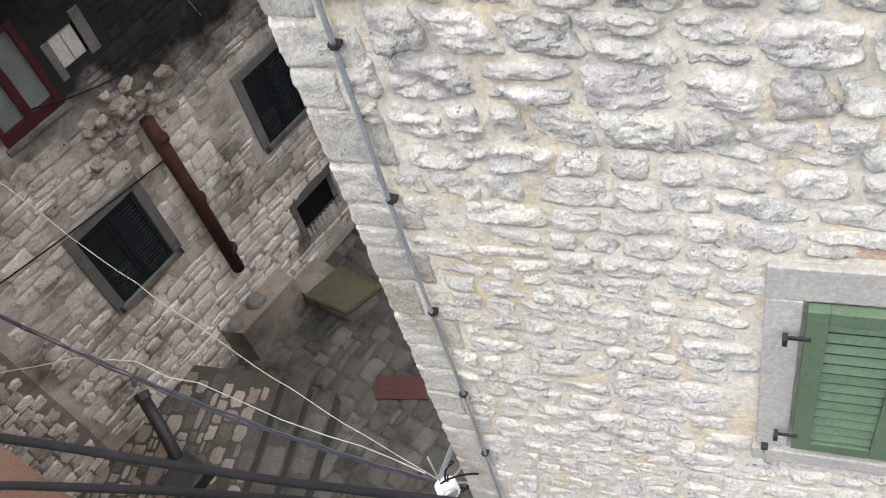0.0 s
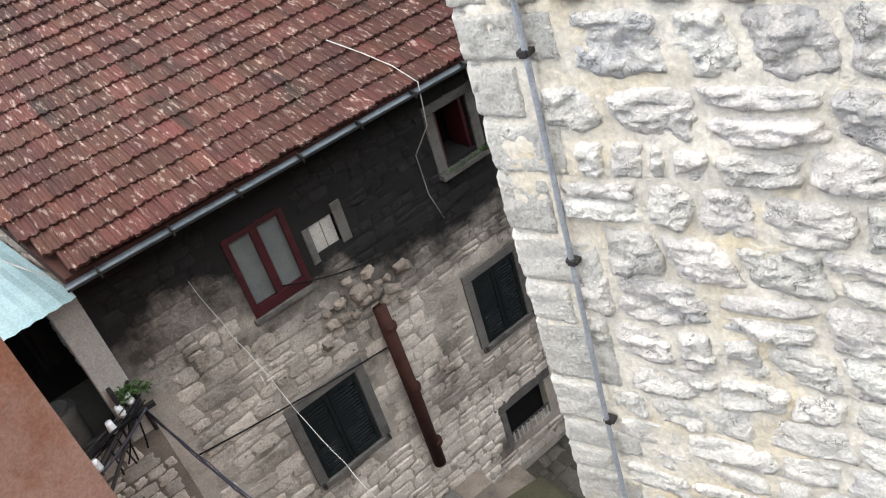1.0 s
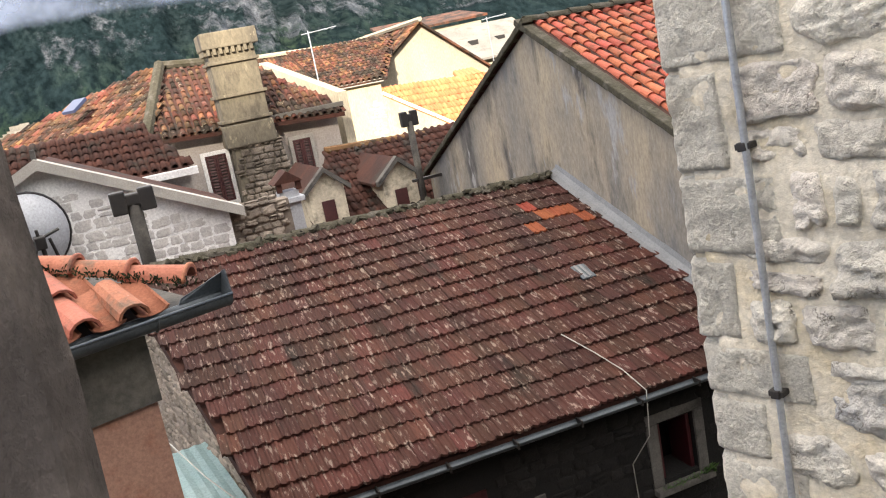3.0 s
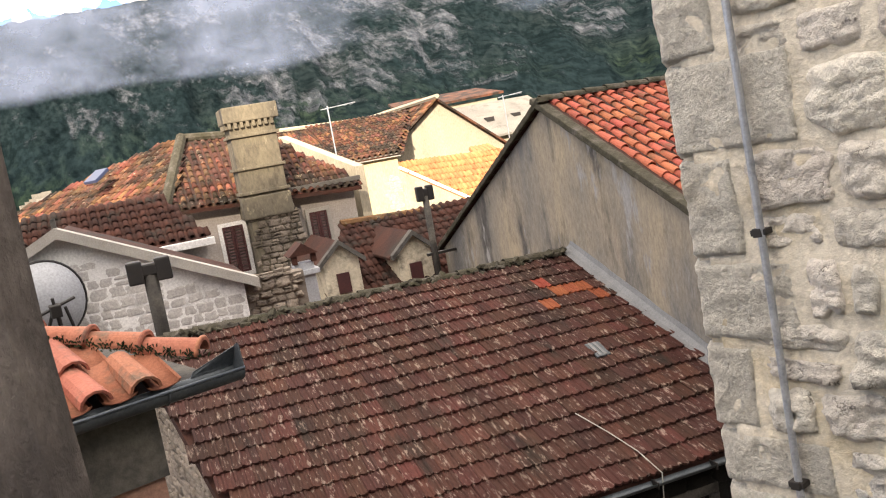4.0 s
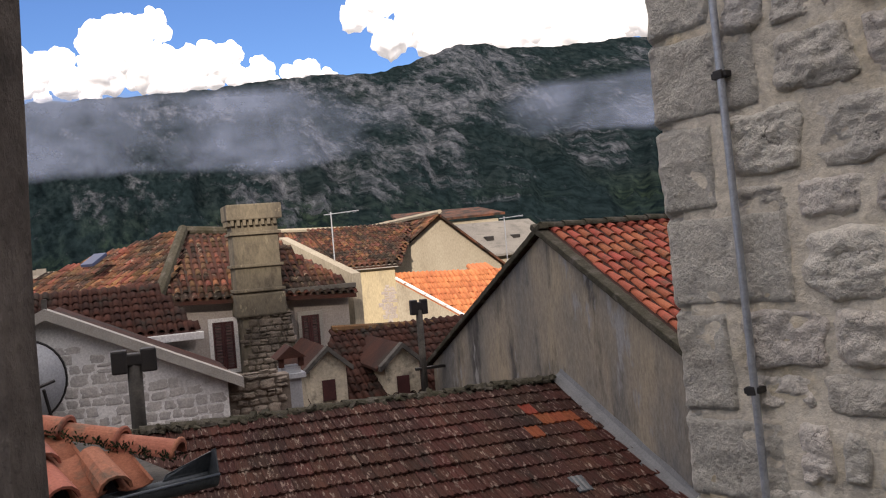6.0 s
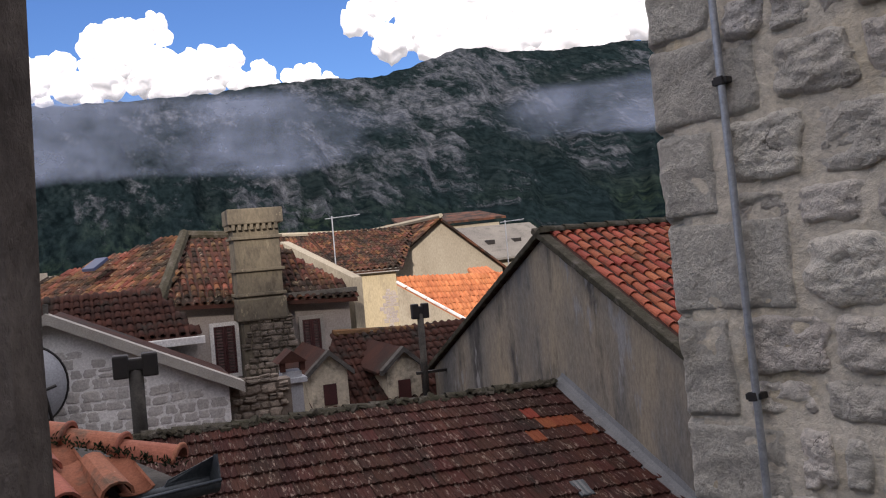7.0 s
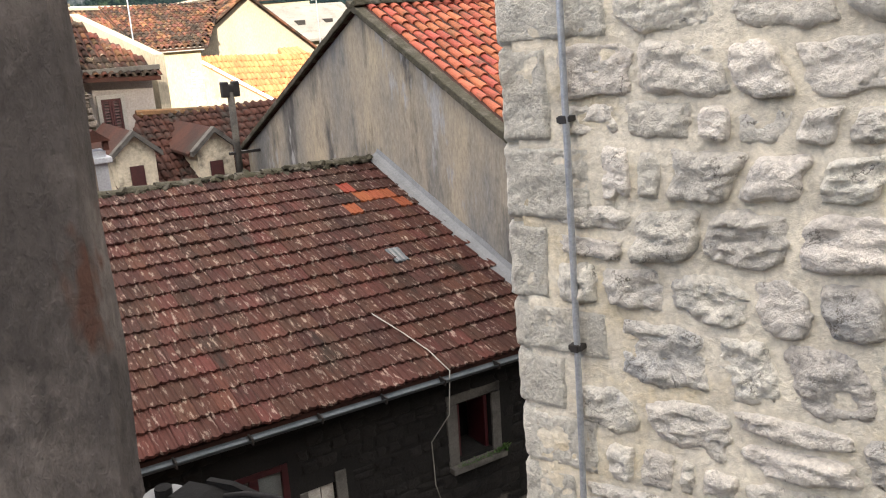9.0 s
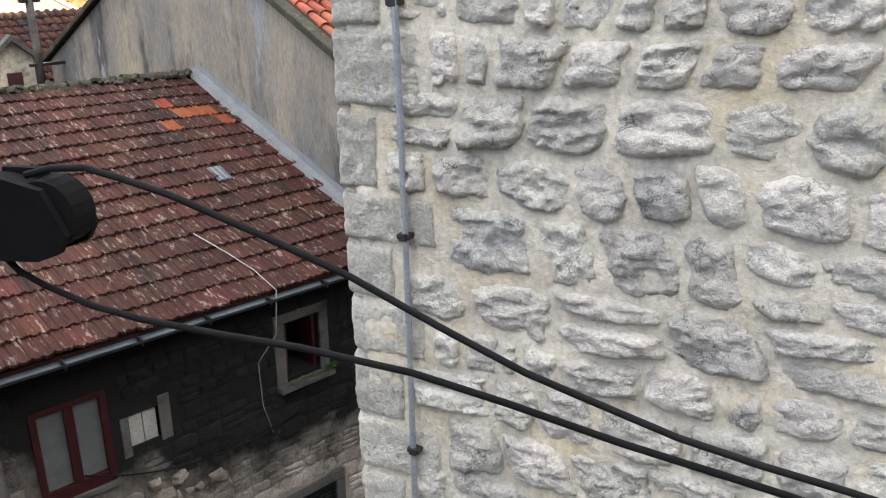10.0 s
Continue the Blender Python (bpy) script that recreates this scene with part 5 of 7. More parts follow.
tile_kinds = [flute_tile(s) for s in range(4)]
new_kinds = [t.copy() for t in tile_kinds]
slope_len = math.hypot(RIDGE_Y - EAVE_Y, RIDGE_Z - EAVE_Z)
ROWS_N = 16
gauge = slope_len / ROWS_N
rm = roof_frame((0, EAVE_Y - 0.05, EAVE_Z), (1, 0, 0), (0, RIDGE_Y - EAVE_Y, RIDGE_Z - EAVE_Z))
rng = random.Random(77)
rest, count = [], 0
NEWT = {(13, 28), (12, 29), (12, 30), (12, 31), (11, 27), (11, 31)}
for j in range(ROWS_N):
    left = 1.0 - 0.84 * (j / ROWS_N)
    for i in range(34):
        x = 0.02 + 0.2135 * i + (0.10 if j % 2 else 0)
        if x < left - 0.1 or x > 7.2 - 0.2:
            continue
        sunk = 0.02 * math.sin(x * 0.9 + j * 0.3)
        t = rm @ Matrix.Translation((x, j * gauge + rng.uniform(-0.012, 0.012), 0.030 + sunk + rng.uniform(0, 0.006))) @ pose(0, 0, 0, -5.2 + rng.uniform(-0.8, 0.8), rng.uniform(-1.0, 1.0), rng.uniform(-0.8, 0.8))
        if (j, i) in NEWT:
            link("new_roof_tile", new_kinds[i % 4], M["new_tile"], old_roof, matrix=t)
        else:
            link("roof_tile", rng.choice(tile_kinds), M["old_tile"], old_roof, matrix=t)
skl = part("skylight", boxed(5.86, 6.07, 0, 0.34, 0.03, 0.062, 0.006), "zinc", old_roof, "small grey glass skylight tile")
skl.matrix_basis = rm @ Matrix.Translation((0, 2.20, 0.0))
for k in range(2):
    part("glazing_bar", boxed(5.895 + 0.075 * k, 5.935 + 0.075 * k, 0.01, 0.33, 0.063, 0.072, 0.004), "lead", skl)
# mossy ridge of mortared half-round tiles
ridge_tile = barrel("ridge_tile", 0.24, 0.42, 0.10, 8)
rb = bmesh.new()
for k in range(17):
    link("ridge_tile", ridge_tile, M["moss"], old_roof, matrix=Matrix.Translation((0.18 + 0.415 * k, RIDGE_Y, RIDGE_Z + 0.0 + 0.012 * math.sin(k))) @ pose(0, 0, 0, 0, 0, -90 + rng.uniform(-2, 2)))
for k in range(170):
    s = rng.uniform(0.02, 0.055)
    box(rb, -s * 1.5, s * 1.5, -s, s, -s * 0.6, s * 0.6, s * 0.3, Matrix.Translation((rng.uniform(0.15, 7.1), RIDGE_Y - rng.uniform(0.02, 0.16), RIDGE_Z + rng.uniform(-0.03, 0.07))) @ pose(0, 0, 0, rng.uniform(-40, 40), rng.uniform(-40, 40), rng.uniform(0, 90)))
tagged(part("ridge_mortar", rb, "moss", old_roof), kind="stuff")
fl = bmesh.new()
fr = roof_frame((7.0, EAVE_Y, EAVE_Z + 0.03), (1, 0, 0), (0, RIDGE_Y - EAVE_Y, RIDGE_Z - EAVE_Z))
NF = 30
rr = []
for k in range(NF + 1):
    v = slope_len * k / NF
    wv = 0.03 * noise.noise(Vector((v * 1.7, 0, 0)))
    rr.append([fl.verts.new(fr @ Vector(p)) for p in ((0.04 + wv, v, 0.02), (0.14, v, 0.045), (0.21, v, 0.10), (0.235, v, 0.17 + wv), (0.25, v, 0.16 + wv))])
for r0, r1 in zip(rr, rr[1:]):
    for k in range(4):
        fl.faces.new((r0[k], r0[k + 1], r1[k + 1], r1[k]))
part("flashing", fl, "lead", old_roof, "pale grey cement flashing along the gable")
gut = thing("eave_gutter", "dark half-round metal gutter under the tile eave", "gutter")
gut.matrix_basis = SETTLED
gb = bmesh.new()
gr = []
for x in (0.98, 3.0, 5.0, 7.2):
    gr.append([gb.verts.new((x, EAVE_Y - 0.05 + 0.06 * math.cos(math.pi + math.pi * k / 8) - 0.02, EAVE_Z - 0.075 - 0.055 * math.sin(math.pi * k / 8) + 0.0)) for k in range(9)])
for r0, r1 in zip(gr, gr[1:]):
    for k in range(8):
        gb.faces.new((r0[k], r1[k], r1[k + 1], r0[k + 1]))
part("trough", gb, "zinc", gut, smooth=True)
for k in range(8):
    part("bracket", boxed(1.3 + 0.78 * k, 1.32 + 0.78 * k, EAVE_Y - 0.135, EAVE_Y + 0.1, EAVE_Z - 0.14, EAVE_Z - 0.06, 0.003), "iron", gut)
# eave shade painted on: fascia and soffit are coloured near-black
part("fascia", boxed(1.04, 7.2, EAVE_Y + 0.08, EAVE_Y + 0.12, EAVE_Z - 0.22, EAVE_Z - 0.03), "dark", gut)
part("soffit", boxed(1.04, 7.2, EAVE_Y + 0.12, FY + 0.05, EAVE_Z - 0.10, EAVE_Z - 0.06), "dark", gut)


# ---------------------------------------------------------------- grey gabled house
gable = thing("gabled_house", "grey rendered house with orange barrel-tile roof", "house")
GX, AY, AZ = 7.25, 13.8, 11.40
LEFT, RIGHT = (19.75, 8.62), (7.6, 8.60)
part("gable_wall", prism([(GX, RIGHT[0], -0.3), (GX, RIGHT[0], RIGHT[1]), (GX, AY, AZ), (GX, LEFT[0], LEFT[1]), (GX, LEFT[0], -0.3)], (0.45, 0, 0)), "grey_render", gable, "streaked grey plaster gable wall")
verge_me = mesh_of("verge_tile", boxed(-0.10, 0.09, -0.17, 0.17, -0.07, 0.035, 0.02))
for (y1, z1), nm in ((LEFT, "far"), (RIGHT, "near")):
    dy, dz = y1 - AY, z1 - AZ
    ln = math.hypot(dy, dz)
    part("roof_slope", prism([(GX - 0.06, AY, AZ + 0.02), (GX - 0.06, y1 + dy / ln * 0.3, z1 + dz / ln * 0.3 + 0.02), (GX - 0.06, y1 + dy / ln * 0.3, z1 + dz / ln * 0.3 + 0.10), (GX - 0.06, AY, AZ + 0.11)], (9.0, 0, 0)), "rust", gable)
    n = int(ln / 0.3)
    for k in range(n + 1):
        q = k / n
        link("verge_tile", verge_me, M["moss"], gable, matrix=Matrix.Translation((GX - 0.02, AY + dy * q, AZ + dz * q + 0.10)) @ pose(0, 0, 0, math.degrees(math.atan2(dz, dy)) + rng.uniform(-3, 3) + (0 if dy > 0 else 180)))
dn = Vector((0, AY - RIGHT[0], AZ - RIGHT[1]))
canal_roof(gable, (GX + 0.12, RIGHT[0] - 0.3, RIGHT[1] + 0.09 - 0.15), (1, 0, 0), 6.6, dn, dn.length + 0.2, "orange_tile", 0.215, 0.33, seed=4, singly=lambda u, v: v > 2.2 and u < 4.6)
for k in range(16):
    link("ridge_tile", ridge_tile, M["moss"], gable, matrix=Matrix.Translation((GX + 0.42 * k, AY, AZ + 0.13)) @ pose(0, 0, 0, 0, 0, -90))


# ---------------------------------------------------------------- terracotta house with the near tiles
tip = Vector((0.899, 5.50, 10.249))                # outer lip of the gutter at its open end
gdir = Vector((0.951, 0.308, 0)).normalized()     # along the gutter, towards its open end
gout = Vector((gdir.y, -gdir.x, 0))               # out of the wall
UP = Vector((0, 0, 1))
terr = thing("terracotta_house", "terracotta rendered house corner under an orange tile eave", "house")
corner = Vector((0.37, 5.62, 0))
P = lambda a, b, z: corner + gdir * a + gout * b + UP * z
part("wall", prism([P(0, 0, -0.3), P(-4, 0, -0.3), P(-4, 0, 9.74), P(0, 0, 9.74)], -gout * 4), "terracotta", terr, "terracotta rendered wall")
# band and soffit coloured darker to carry the shade under the eave
part("cornice", prism([P(0.02, 0.03, 9.74), P(-4, 0.03, 9.74), P(-4, 0.03, 10.16), P(0.02, 0.03, 10.16)], -gout * 3.9), "dark_cement", terr, "grey plastered band under the eave, its shade in the colour")
part("soffit", prism([P(0.40, 0.16, 10.165), P(-4, 0.16, 10.165), P(-4, -3.6, 10.165), P(0.40, -3.6, 10.165)], UP * 0.03), "dark_cement", terr)
hg = bmesh.new()
gr = []
for s0 in (0.0, -0.6, -1.2, -2.4, -4.2):
    c0 = tip + gdir * s0 - gout * 0.07
    outer = [c0 + gout * 0.070 * math.cos(math.pi * k / 10) - UP * (0.080 * math.sin(math.pi * k / 10)) for k in range(11)]
    inner = [c0 + gout * 0.064 * math.cos(math.pi * k / 10) - UP * (0.074 * math.sin(math.pi * k / 10)) for k in range(10, -1, -1)]
    gr.append([hg.verts.new(p) for p in outer + inner])
for r0, r1 in zip(gr, gr[1:]):
    for k in range(22):
        hg.faces.new((r0[k], r1[k], r1[(k + 1) % 22], r0[(k + 1) % 22]))
part("gutter", hg, "zinc", terr, "dark zinc half-round gutter", smooth=True)
part("lip_bead", tube([tip - UP * 0.002, tip - gdir * 4.2 - UP * 0.002], 0.009, 8), "zinc", terr, smooth=True)
for s0 in (0.42, 1.25):
    part("gutter_joint", tube([tip - gdir * (s0 + 0.015) - gout * 0.07 + gout * 0.073 * math.cos(math.pi * k / 10) - UP * (0.083 * math.sin(math.pi * k / 10)) for k in range(11)], 0.006, 6), "zinc", terr)
end_bm = prism([tip - UP * 0.085 - gout * 0.07, tip + gout * 0.004 - UP * 0.01, tip - gout * 0.02 + UP * 0.135, tip - gout * 0.06 + UP * 0.125, tip - gout * 0.145 + UP * 0.02, tip - gout * 0.14 - UP * 0.03], -gdir * 0.008)
part("gutter_end", end_bm, "zinc", terr)
part("upstand", prism([tip - gout * 0.13 + UP * 0.0, tip - gout * 0.13 - gdir * 0.26 + UP * 0.0, tip - gout * 0.13 - gdir * 0.24 + UP * 0.03, tip - gout * 0.06 + UP * 0.12], -gout * 0.006), "zinc", terr)
PITCH = 18.0
up = (-gout * math.cos(radians(PITCH)) + UP * math.sin(radians(PITCH))).normalized()
eave0 = tip - gdir * 3.95 - gout * 0.075 + UP * 0.012
part("roof_deck", flat_roof_poly([eave0 + up * 0.12 - UP * 0.06, eave0 + gdir * 3.6 + up * 0.12 - UP * 0.06, eave0 + gdir * 0.6 + up * 3.2 - UP * 0.06, eave0 + up * 3.2 - UP * 0.06], 0.03), "rust", terr)
canal_roof(terr, eave0, gdir, 3.75, up, 3.2, "near_tile", 0.235, 0.36, seed=9, singly=lambda u, v: True, inside=lambda u, v: v < 3.62 - u)
# ridge of big half-round tiles down the hip
hipd = (-gdir * 0.68 - gout * 0.733 + UP * 0.733 * math.tan(radians(PITCH))).normalized()
big = barrel("hip_tile", 0.17, 0.40, 0.085, 14, thick=0.012, taper=0.88)
hip_at = Vector((0.715, 5.705, 10.338))
for k in range(9):
    o = hip_at + hipd * (0.335 * k)
    m = roof_frame(o, hipd.cross(UP), hipd) @ pose(0, 0, 0, -1.5, 0, rng.uniform(-1.2, 1.2))
    tile = link("hip_tile", big, M["near_tile"], terr, matrix=m)
    part("collar", tube([m @ Vector((0.088 * math.cos(math.pi * q / 12), 0.012, 0.088 * math.sin(math.pi * q / 12))) for q in range(13)], 0.013, 6), "near_tile", terr, smooth=True)
tb = bmesh.new()
for k in range(34):
    tuft(tb, hip_at + hipd * (0.06 + 0.045 * k) + gout * (0.10 + 0.02 * (k % 3)) - UP * 0.02, 16, 0.045, 0.045)
tagged(part("roof_moss", tb, "wet_moss"), "dark green moss between the orange tiles", "moss")


# ---------------------------------------------------------------- own window jamb, clothes line
own = thing("wall_own", "edge of the own house wall with peeling grey plaster", "wall", kind="structure")
jb = bmesh.new()
JX, JY = 0.429, 1.1
NJ = 90
rows = []
for j in range(NJ + 1):
    z = 6.0 + 6.6 * j / NJ
    row = []
    for (x, y) in ((JX - 1.6, JY - 0.01), (JX - 0.35, JY), (JX - 0.16, JY), (JX - 0.05, JY), (JX - 0.012, JY + 0.004), (JX, JY + 0.02), (JX - 0.03, JY + 0.12), (JX - 0.10, JY + 0.3), (JX - 1.6, JY + 0.31)):
        w = 0.010 * noise.noise(Vector((x * 5, y * 5, z * 4.0))) + 0.006 * noise.noise(Vector((x * 9, y * 9, z * 13.0)))
        row.append(jb.verts.new((x + (w if x > 0.3 else 0), y - abs(w) * 0.5, z)))
    rows.append(row)
for r0, r1 in zip(rows, rows[1:]):
    for k in range(8):
        jb.faces.new((r0[k], r0[k + 1], r1[k + 1], r1[k]))
part("jamb", jb, "jamb", own, smooth=False)

line = thing("clothes_line", "black pulley block with a looped dark clothes line", "clothes line")
PU = Vector((0.4560, 1.0583, 10.9639))
ld = Vector((0.5255, -0.8508, 0))
ls = ld.cross(Vector((0, 0, 1)))


def in_line(q, side=0.0):
    """A place in the upright plane of the line: along it, and up."""
    return PU + ld * q[0] + Vector((0, 0, q[1])) + ls * side


CHEEK = ((-0.0222, 0.0177), (-0.0044, 0.0182), (0.0153, 0.0138), (0.0222, 0.0002), (0.0261, -0.0082), (0.0208, -0.0173), (0.0087, -0.0222), (-0.0315, -0.0248))
for side in (-0.013, 0.009):
    part("cheek_plate", prism([in_line(q, side) for q in CHEEK], ls * 0.004), "rubber", line)
part("pulley_block", prism([in_line((q[0] - 0.012, q[1] * 0.86), -0.0088) for q in CHEEK], ls * 0.0176), "rubber", line)
part("wheel", tube([in_line((0.012, 0), -0.008), in_line((0.012, 0), 0.008)], 0.017, 18), "rubber", line)
part("washer", tube([in_line((-0.046, 0.004), 0), in_line((-0.046, 0.009), 0)], 0.012, 16), "lead", line, "grey steel washer")
part("bolt", tube([in_line((-0.046, 0.009), 0), in_line((-0.046, 0.014), 0)], 0.005, 8), "rubber", line)
part("bracket", tube([in_line((-0.046, 0.004), 0), in_line((-0.05, -0.07), 0), in_line((-0.10, -0.09), 0)], 0.010, 6), "rubber", line)
UPPER = ((-0.0014, 0.0170), (0.0135, 0.0213), (0.0323, 0.0227), (0.0527, 0.0182), (0.0755, 0.0123), (0.1197, -0.0036), (0.1627, -0.0204), (0.2049, -0.0411), (0.2438, -0.0590), (0.2781, -0.0709), (0.3117, -0.0823), (0.3479, -0.0910), (0.3828, -0.0980), (0.4300, -0.1090))
LOWER = ((-0.0232, -0.0256), (-0.0150, -0.0340), (-0.0012, -0.0404), (0.0235, -0.0487), (0.0515, -0.0535), (0.0943, -0.0570), (0.1354, -0.0592), (0.1912, -0.0657), (0.2365, -0.0758), (0.2879, -0.0888), (0.3539, -0.1029), (0.4000, -0.1140))
for strand in (UPPER, LOWER):
    part("line", tube([in_line(q) for q in strand], 0.0018, 8), "cable", line, smooth=True)


# ---------------------------------------------------------------- houses beyond the roof
def louvred(parent_name, label, x0, x1, z0, z1, y, mat, sur, group=""):
    w = thing(parent_name, label, "window", group=group)
    part("window_frame", box(box(box(boxed(x0 - 0.1, x0, y - 0.05, y + 0.1, z0 - 0.1, z1 + 0.1), x1, x1 + 0.1, y - 0.05, y + 0.1, z0 - 0.1, z1 + 0.1), x0, x1, y - 0.05, y + 0.1, z1, z1 + 0.1), x0 - 0.04, x1 + 0.04, y - 0.08, y + 0.1, z0 - 0.1, z0), sur, w)
    for k in range(2):
        shutter(w, (x1 - x0) / 2 - 0.006, z1 - z0, 0.05, mat, 14, at=Matrix.Translation((x0 + 0.003 + k * (x1 - x0) / 2, y + 0.01, z0)), rail=0.06)
    return w


# hipped house with the big chimney
hip = thing("hipped_house", "old grey house with hipped barrel-tile roof", "house")
part("wall", boxed(1.2, 6.55, 24.5, 34, -0.3, 10.45), "house_grey", hip)
part("side_wall", boxed(-6.0, 1.2, 26.5, 34, -0.3, 10.2), "house_grey", hip)
part("eave_band", boxed(0.9, 6.75, 24.25, 24.5, 10.40, 10.52), "surround_dim", hip)
HT = Vector((2.50, 28.0, 12.38))
E1, E2, E3 = Vector((1.42, 24.1, 10.48)), Vector((6.7, 24.1, 10.22)), Vector((-5.2, 31.5, 10.35))
part("roof_slope", flat_roof_poly([E1, E2, Vector((4.9, 27.3, 11.95)), HT], 0.1), "dark_tile", hip)
part("roof_slope", flat_roof_poly([E3, E1, HT], 0.1), "dark_tile", hip)
f_up = Vector((0, 3.9, 1.90))
canal_roof(hip, E1, (1, 0, -0.045), 5.2, f_up, f_up.length, "far_tile", 0.21, 0.36, inside=lambda u, v: u > v * 0.30 and (u < 3.4 or v < 3.9 * (1 - (u - 3.4) / 1.9)), seed=21)
l_al = (E1 - E3)
l_n = l_al.cross(HT - E3)
l_up = l_n.cross(l_al)
l_len = (HT - E3).dot(l_up.normalized())
canal_roof(hip, E3, l_al, l_al.length, l_up, l_len, "far_tile", 0.22, 0.36, inside=lambda u, v: v * 1.85 < u < l_al.length - v * 0.53, seed=22)
part("hip_ridge", tube([E1 + Vector((0, 0, 0.06)), HT + Vector((0, 0, 0.1))], 0.16, 8), "moss", hip)
part("hip_ridge", tube([HT + Vector((0, 0, 0.08)), Vector((4.9, 27.9, 12.25))], 0.13, 8), "moss", hip)
part("roof_window", boxed(-0.25, 0.25, -0.3, 0.3, 0.0, 0.09, 0.01), "blue_glass", hip, "small blue skylight").matrix_basis = roof_frame((-0.05, 27.35, 11.72), l_al, l_up)
louvred("maroon_shutters", "closed maroon louvred shutters in a white frame", 2.77, 3.33, 8.52, 9.80, 24.46, "shutter_red", "white_render", "maroon shutters")
louvred("maroon_shutters", "closed maroon louvred shutters in a white frame", 5.16, 5.66, 8.52, 9.74, 24.46, "shutter_red", "surround", "maroon shutters")
ch = thing("stone_chimney", "tall weathered plastered chimney with a corbelled top", "chimney")
CX0, CX1, CY0, CY1 = 3.39, 4.59, 23.7, 24.7
part("shaft", box(boxed(CX0, CX1, CY0, CY1, 10.5, 12.45, 0.03), CX0 - 0.06, CX1 + 0.06, CY0 - 0.06, CY1 + 0.06, 9.9, 10.5, 0.05), "chimney", ch)
for z in (10.55, 11.2, 12.05):
    part("string_course", boxed(CX0 - 0.07, CX1 + 0.07, CY0 - 0.07, CY1 + 0.07, z, z + 0.08, 0.015), "chimney", ch)
for k in range(8):
    part("corbel", boxed(CX0 - 0.03 + 0.158 * k, CX0 + 0.06 + 0.158 * k, CY0 - 0.1, CY0, 12.3, 12.46, 0.01), "chimney", ch)
    part("corbel", boxed(CX0 - 0.1, CX0, CY0 + 0.02 + 0.125 * k, CY0 + 0.1 + 0.125 * k, 12.3, 12.46, 0.01), "chimney", ch)
part("cap", boxed(CX0 - 0.12, CX1 + 0.12, CY0 - 0.12, CY1 + 0.12, 12.45, 12.86, 0.03), "chimney", ch)
part("breast", prism([(3.35, 23.75, 6.5), (5.0, 23.75, 6.5), (4.75, 23.75, 10.0), (3.5, 23.75, 10.0)], (0, 0.8, 0)), "chimney", ch)
rng = random.Random(14)
cs = rubble(3.4, 4.95, 6.6, 10.0, 0.12, 0.22, (0.9, 1.8), 0.03, 41)
lay(cs, basis((0, 23.74, 0), (1, 0, 0), (0, 0, 1)), plain_kinds, "rubble_stone", ch, "stone", 0.05, lambda u, v: v > 8.2, 15)

# white stone house with gable and dish
wh = thing("white_stone_house", "white-pointed stone house with cement-edged gable", "house")
WY = 16.2
wp = [(-4.2, WY, -0.3), (-4.2, WY, 9.2), (-0.60, WY, 10.85), (2.2, WY, 9.50), (2.2, WY, -0.3)]
part("gable_wall", prism(wp, (0, 3.5, 0)), "white_render", wh)
hs = [s for s in rubble(-2.4, 2.15, 8.3, 10.7, 0.15, 0.20, (1.0, 1.8), 0.035, 51) if s[1] < 10.45 - 0.47 * abs(s[0] + 0.6) and rng.random() < 0.95]
lay(hs, basis((0, WY, 0), (1, 0, 0), (0, 0, 1)), plain_kinds, "white_stone", wh, "stone", 0.012, lambda u, v: True, 16, tilt=1)
for a, b in (((-4.3, 9.08), (-0.60, 10.92)), ((-0.60, 10.92), (2.45, 9.42))):
    part("verge", prism([(a[0], WY - 0.22, a[1] - 0.1), (b[0], WY - 0.22, b[1] - 0.1), (b[0], WY - 0.22, b[1] + 0.08), (a[0], WY - 0.22, a[1] + 0.08)], (0, 0.45, 0)), "surround", wh, "grey cement verge")
    part("roof_slope", prism([(a[0], WY + 0.24, a[1] - 0.13), (b[0], WY + 0.24, b[1] - 0.13), (b[0], WY + 0.24, b[1] - 0.03), (a[0], WY + 0.24, a[1] - 0.03)], (0, 3.4, 0)), "dark_tile", wh)
part("finial", boxed(-0.64, -0.56, WY - 0.1, WY - 0.02, 10.9, 11.15, 0.01), "surround_dim", wh)

wh.location = (-0.05, 0, -0.13)

dishob = thing("satellite_dish", "large grey satellite dish with dark mount", "satellite dish")
db = bmesh.new()
rings = []
for i in range(8):
    r = 0.62 * i / 7
    rings.append([db.verts.new((r * math.cos(2 * math.pi * k / 32), 0.25 * (r / 0.62) ** 2, r * 1.08 * math.sin(2 * math.pi * k / 32))) for k in range(32)])
for r0, r1 in zip(rings, rings[1:]):
    for k in range(32):
        db.faces.new((r0[k], r0[(k + 1) % 32], r1[(k + 1) % 32], r1[k]))
dme = mesh_of("reflector", db, True)
DM = pose(-0.93, 15.45, 9.72, 8, 0, 14)
link("reflector", dme, M["dish"], dishob, matrix=DM)
part("rim", tube([DM @ Vector((0.62 * math.cos(2 * math.pi * k / 32), 0.25, 0.67 * math.sin(2 * math.pi * k / 32))) for k in range(33)], 0.022, 6), "iron", dishob)
for q in (((-0.12, 0.0, -0.5), (0.0, -0.42, 0.06)), ((0.12, 0.0, -0.5), (0.04, -0.42, 0.06)), ((-0.28, -0.42, -0.04), (0.32, -0.42, 0.14)), ((0.0, -0.42, 0.20), (0.06, -0.36, -0.5)), ((0.16, -0.40, 0.02), (0.26, -0.34, -0.45))):
    part("arm", tube([DM @ Vector(q[0]), DM @ Vector(q[1])], 0.026, 6), "iron", dishob)
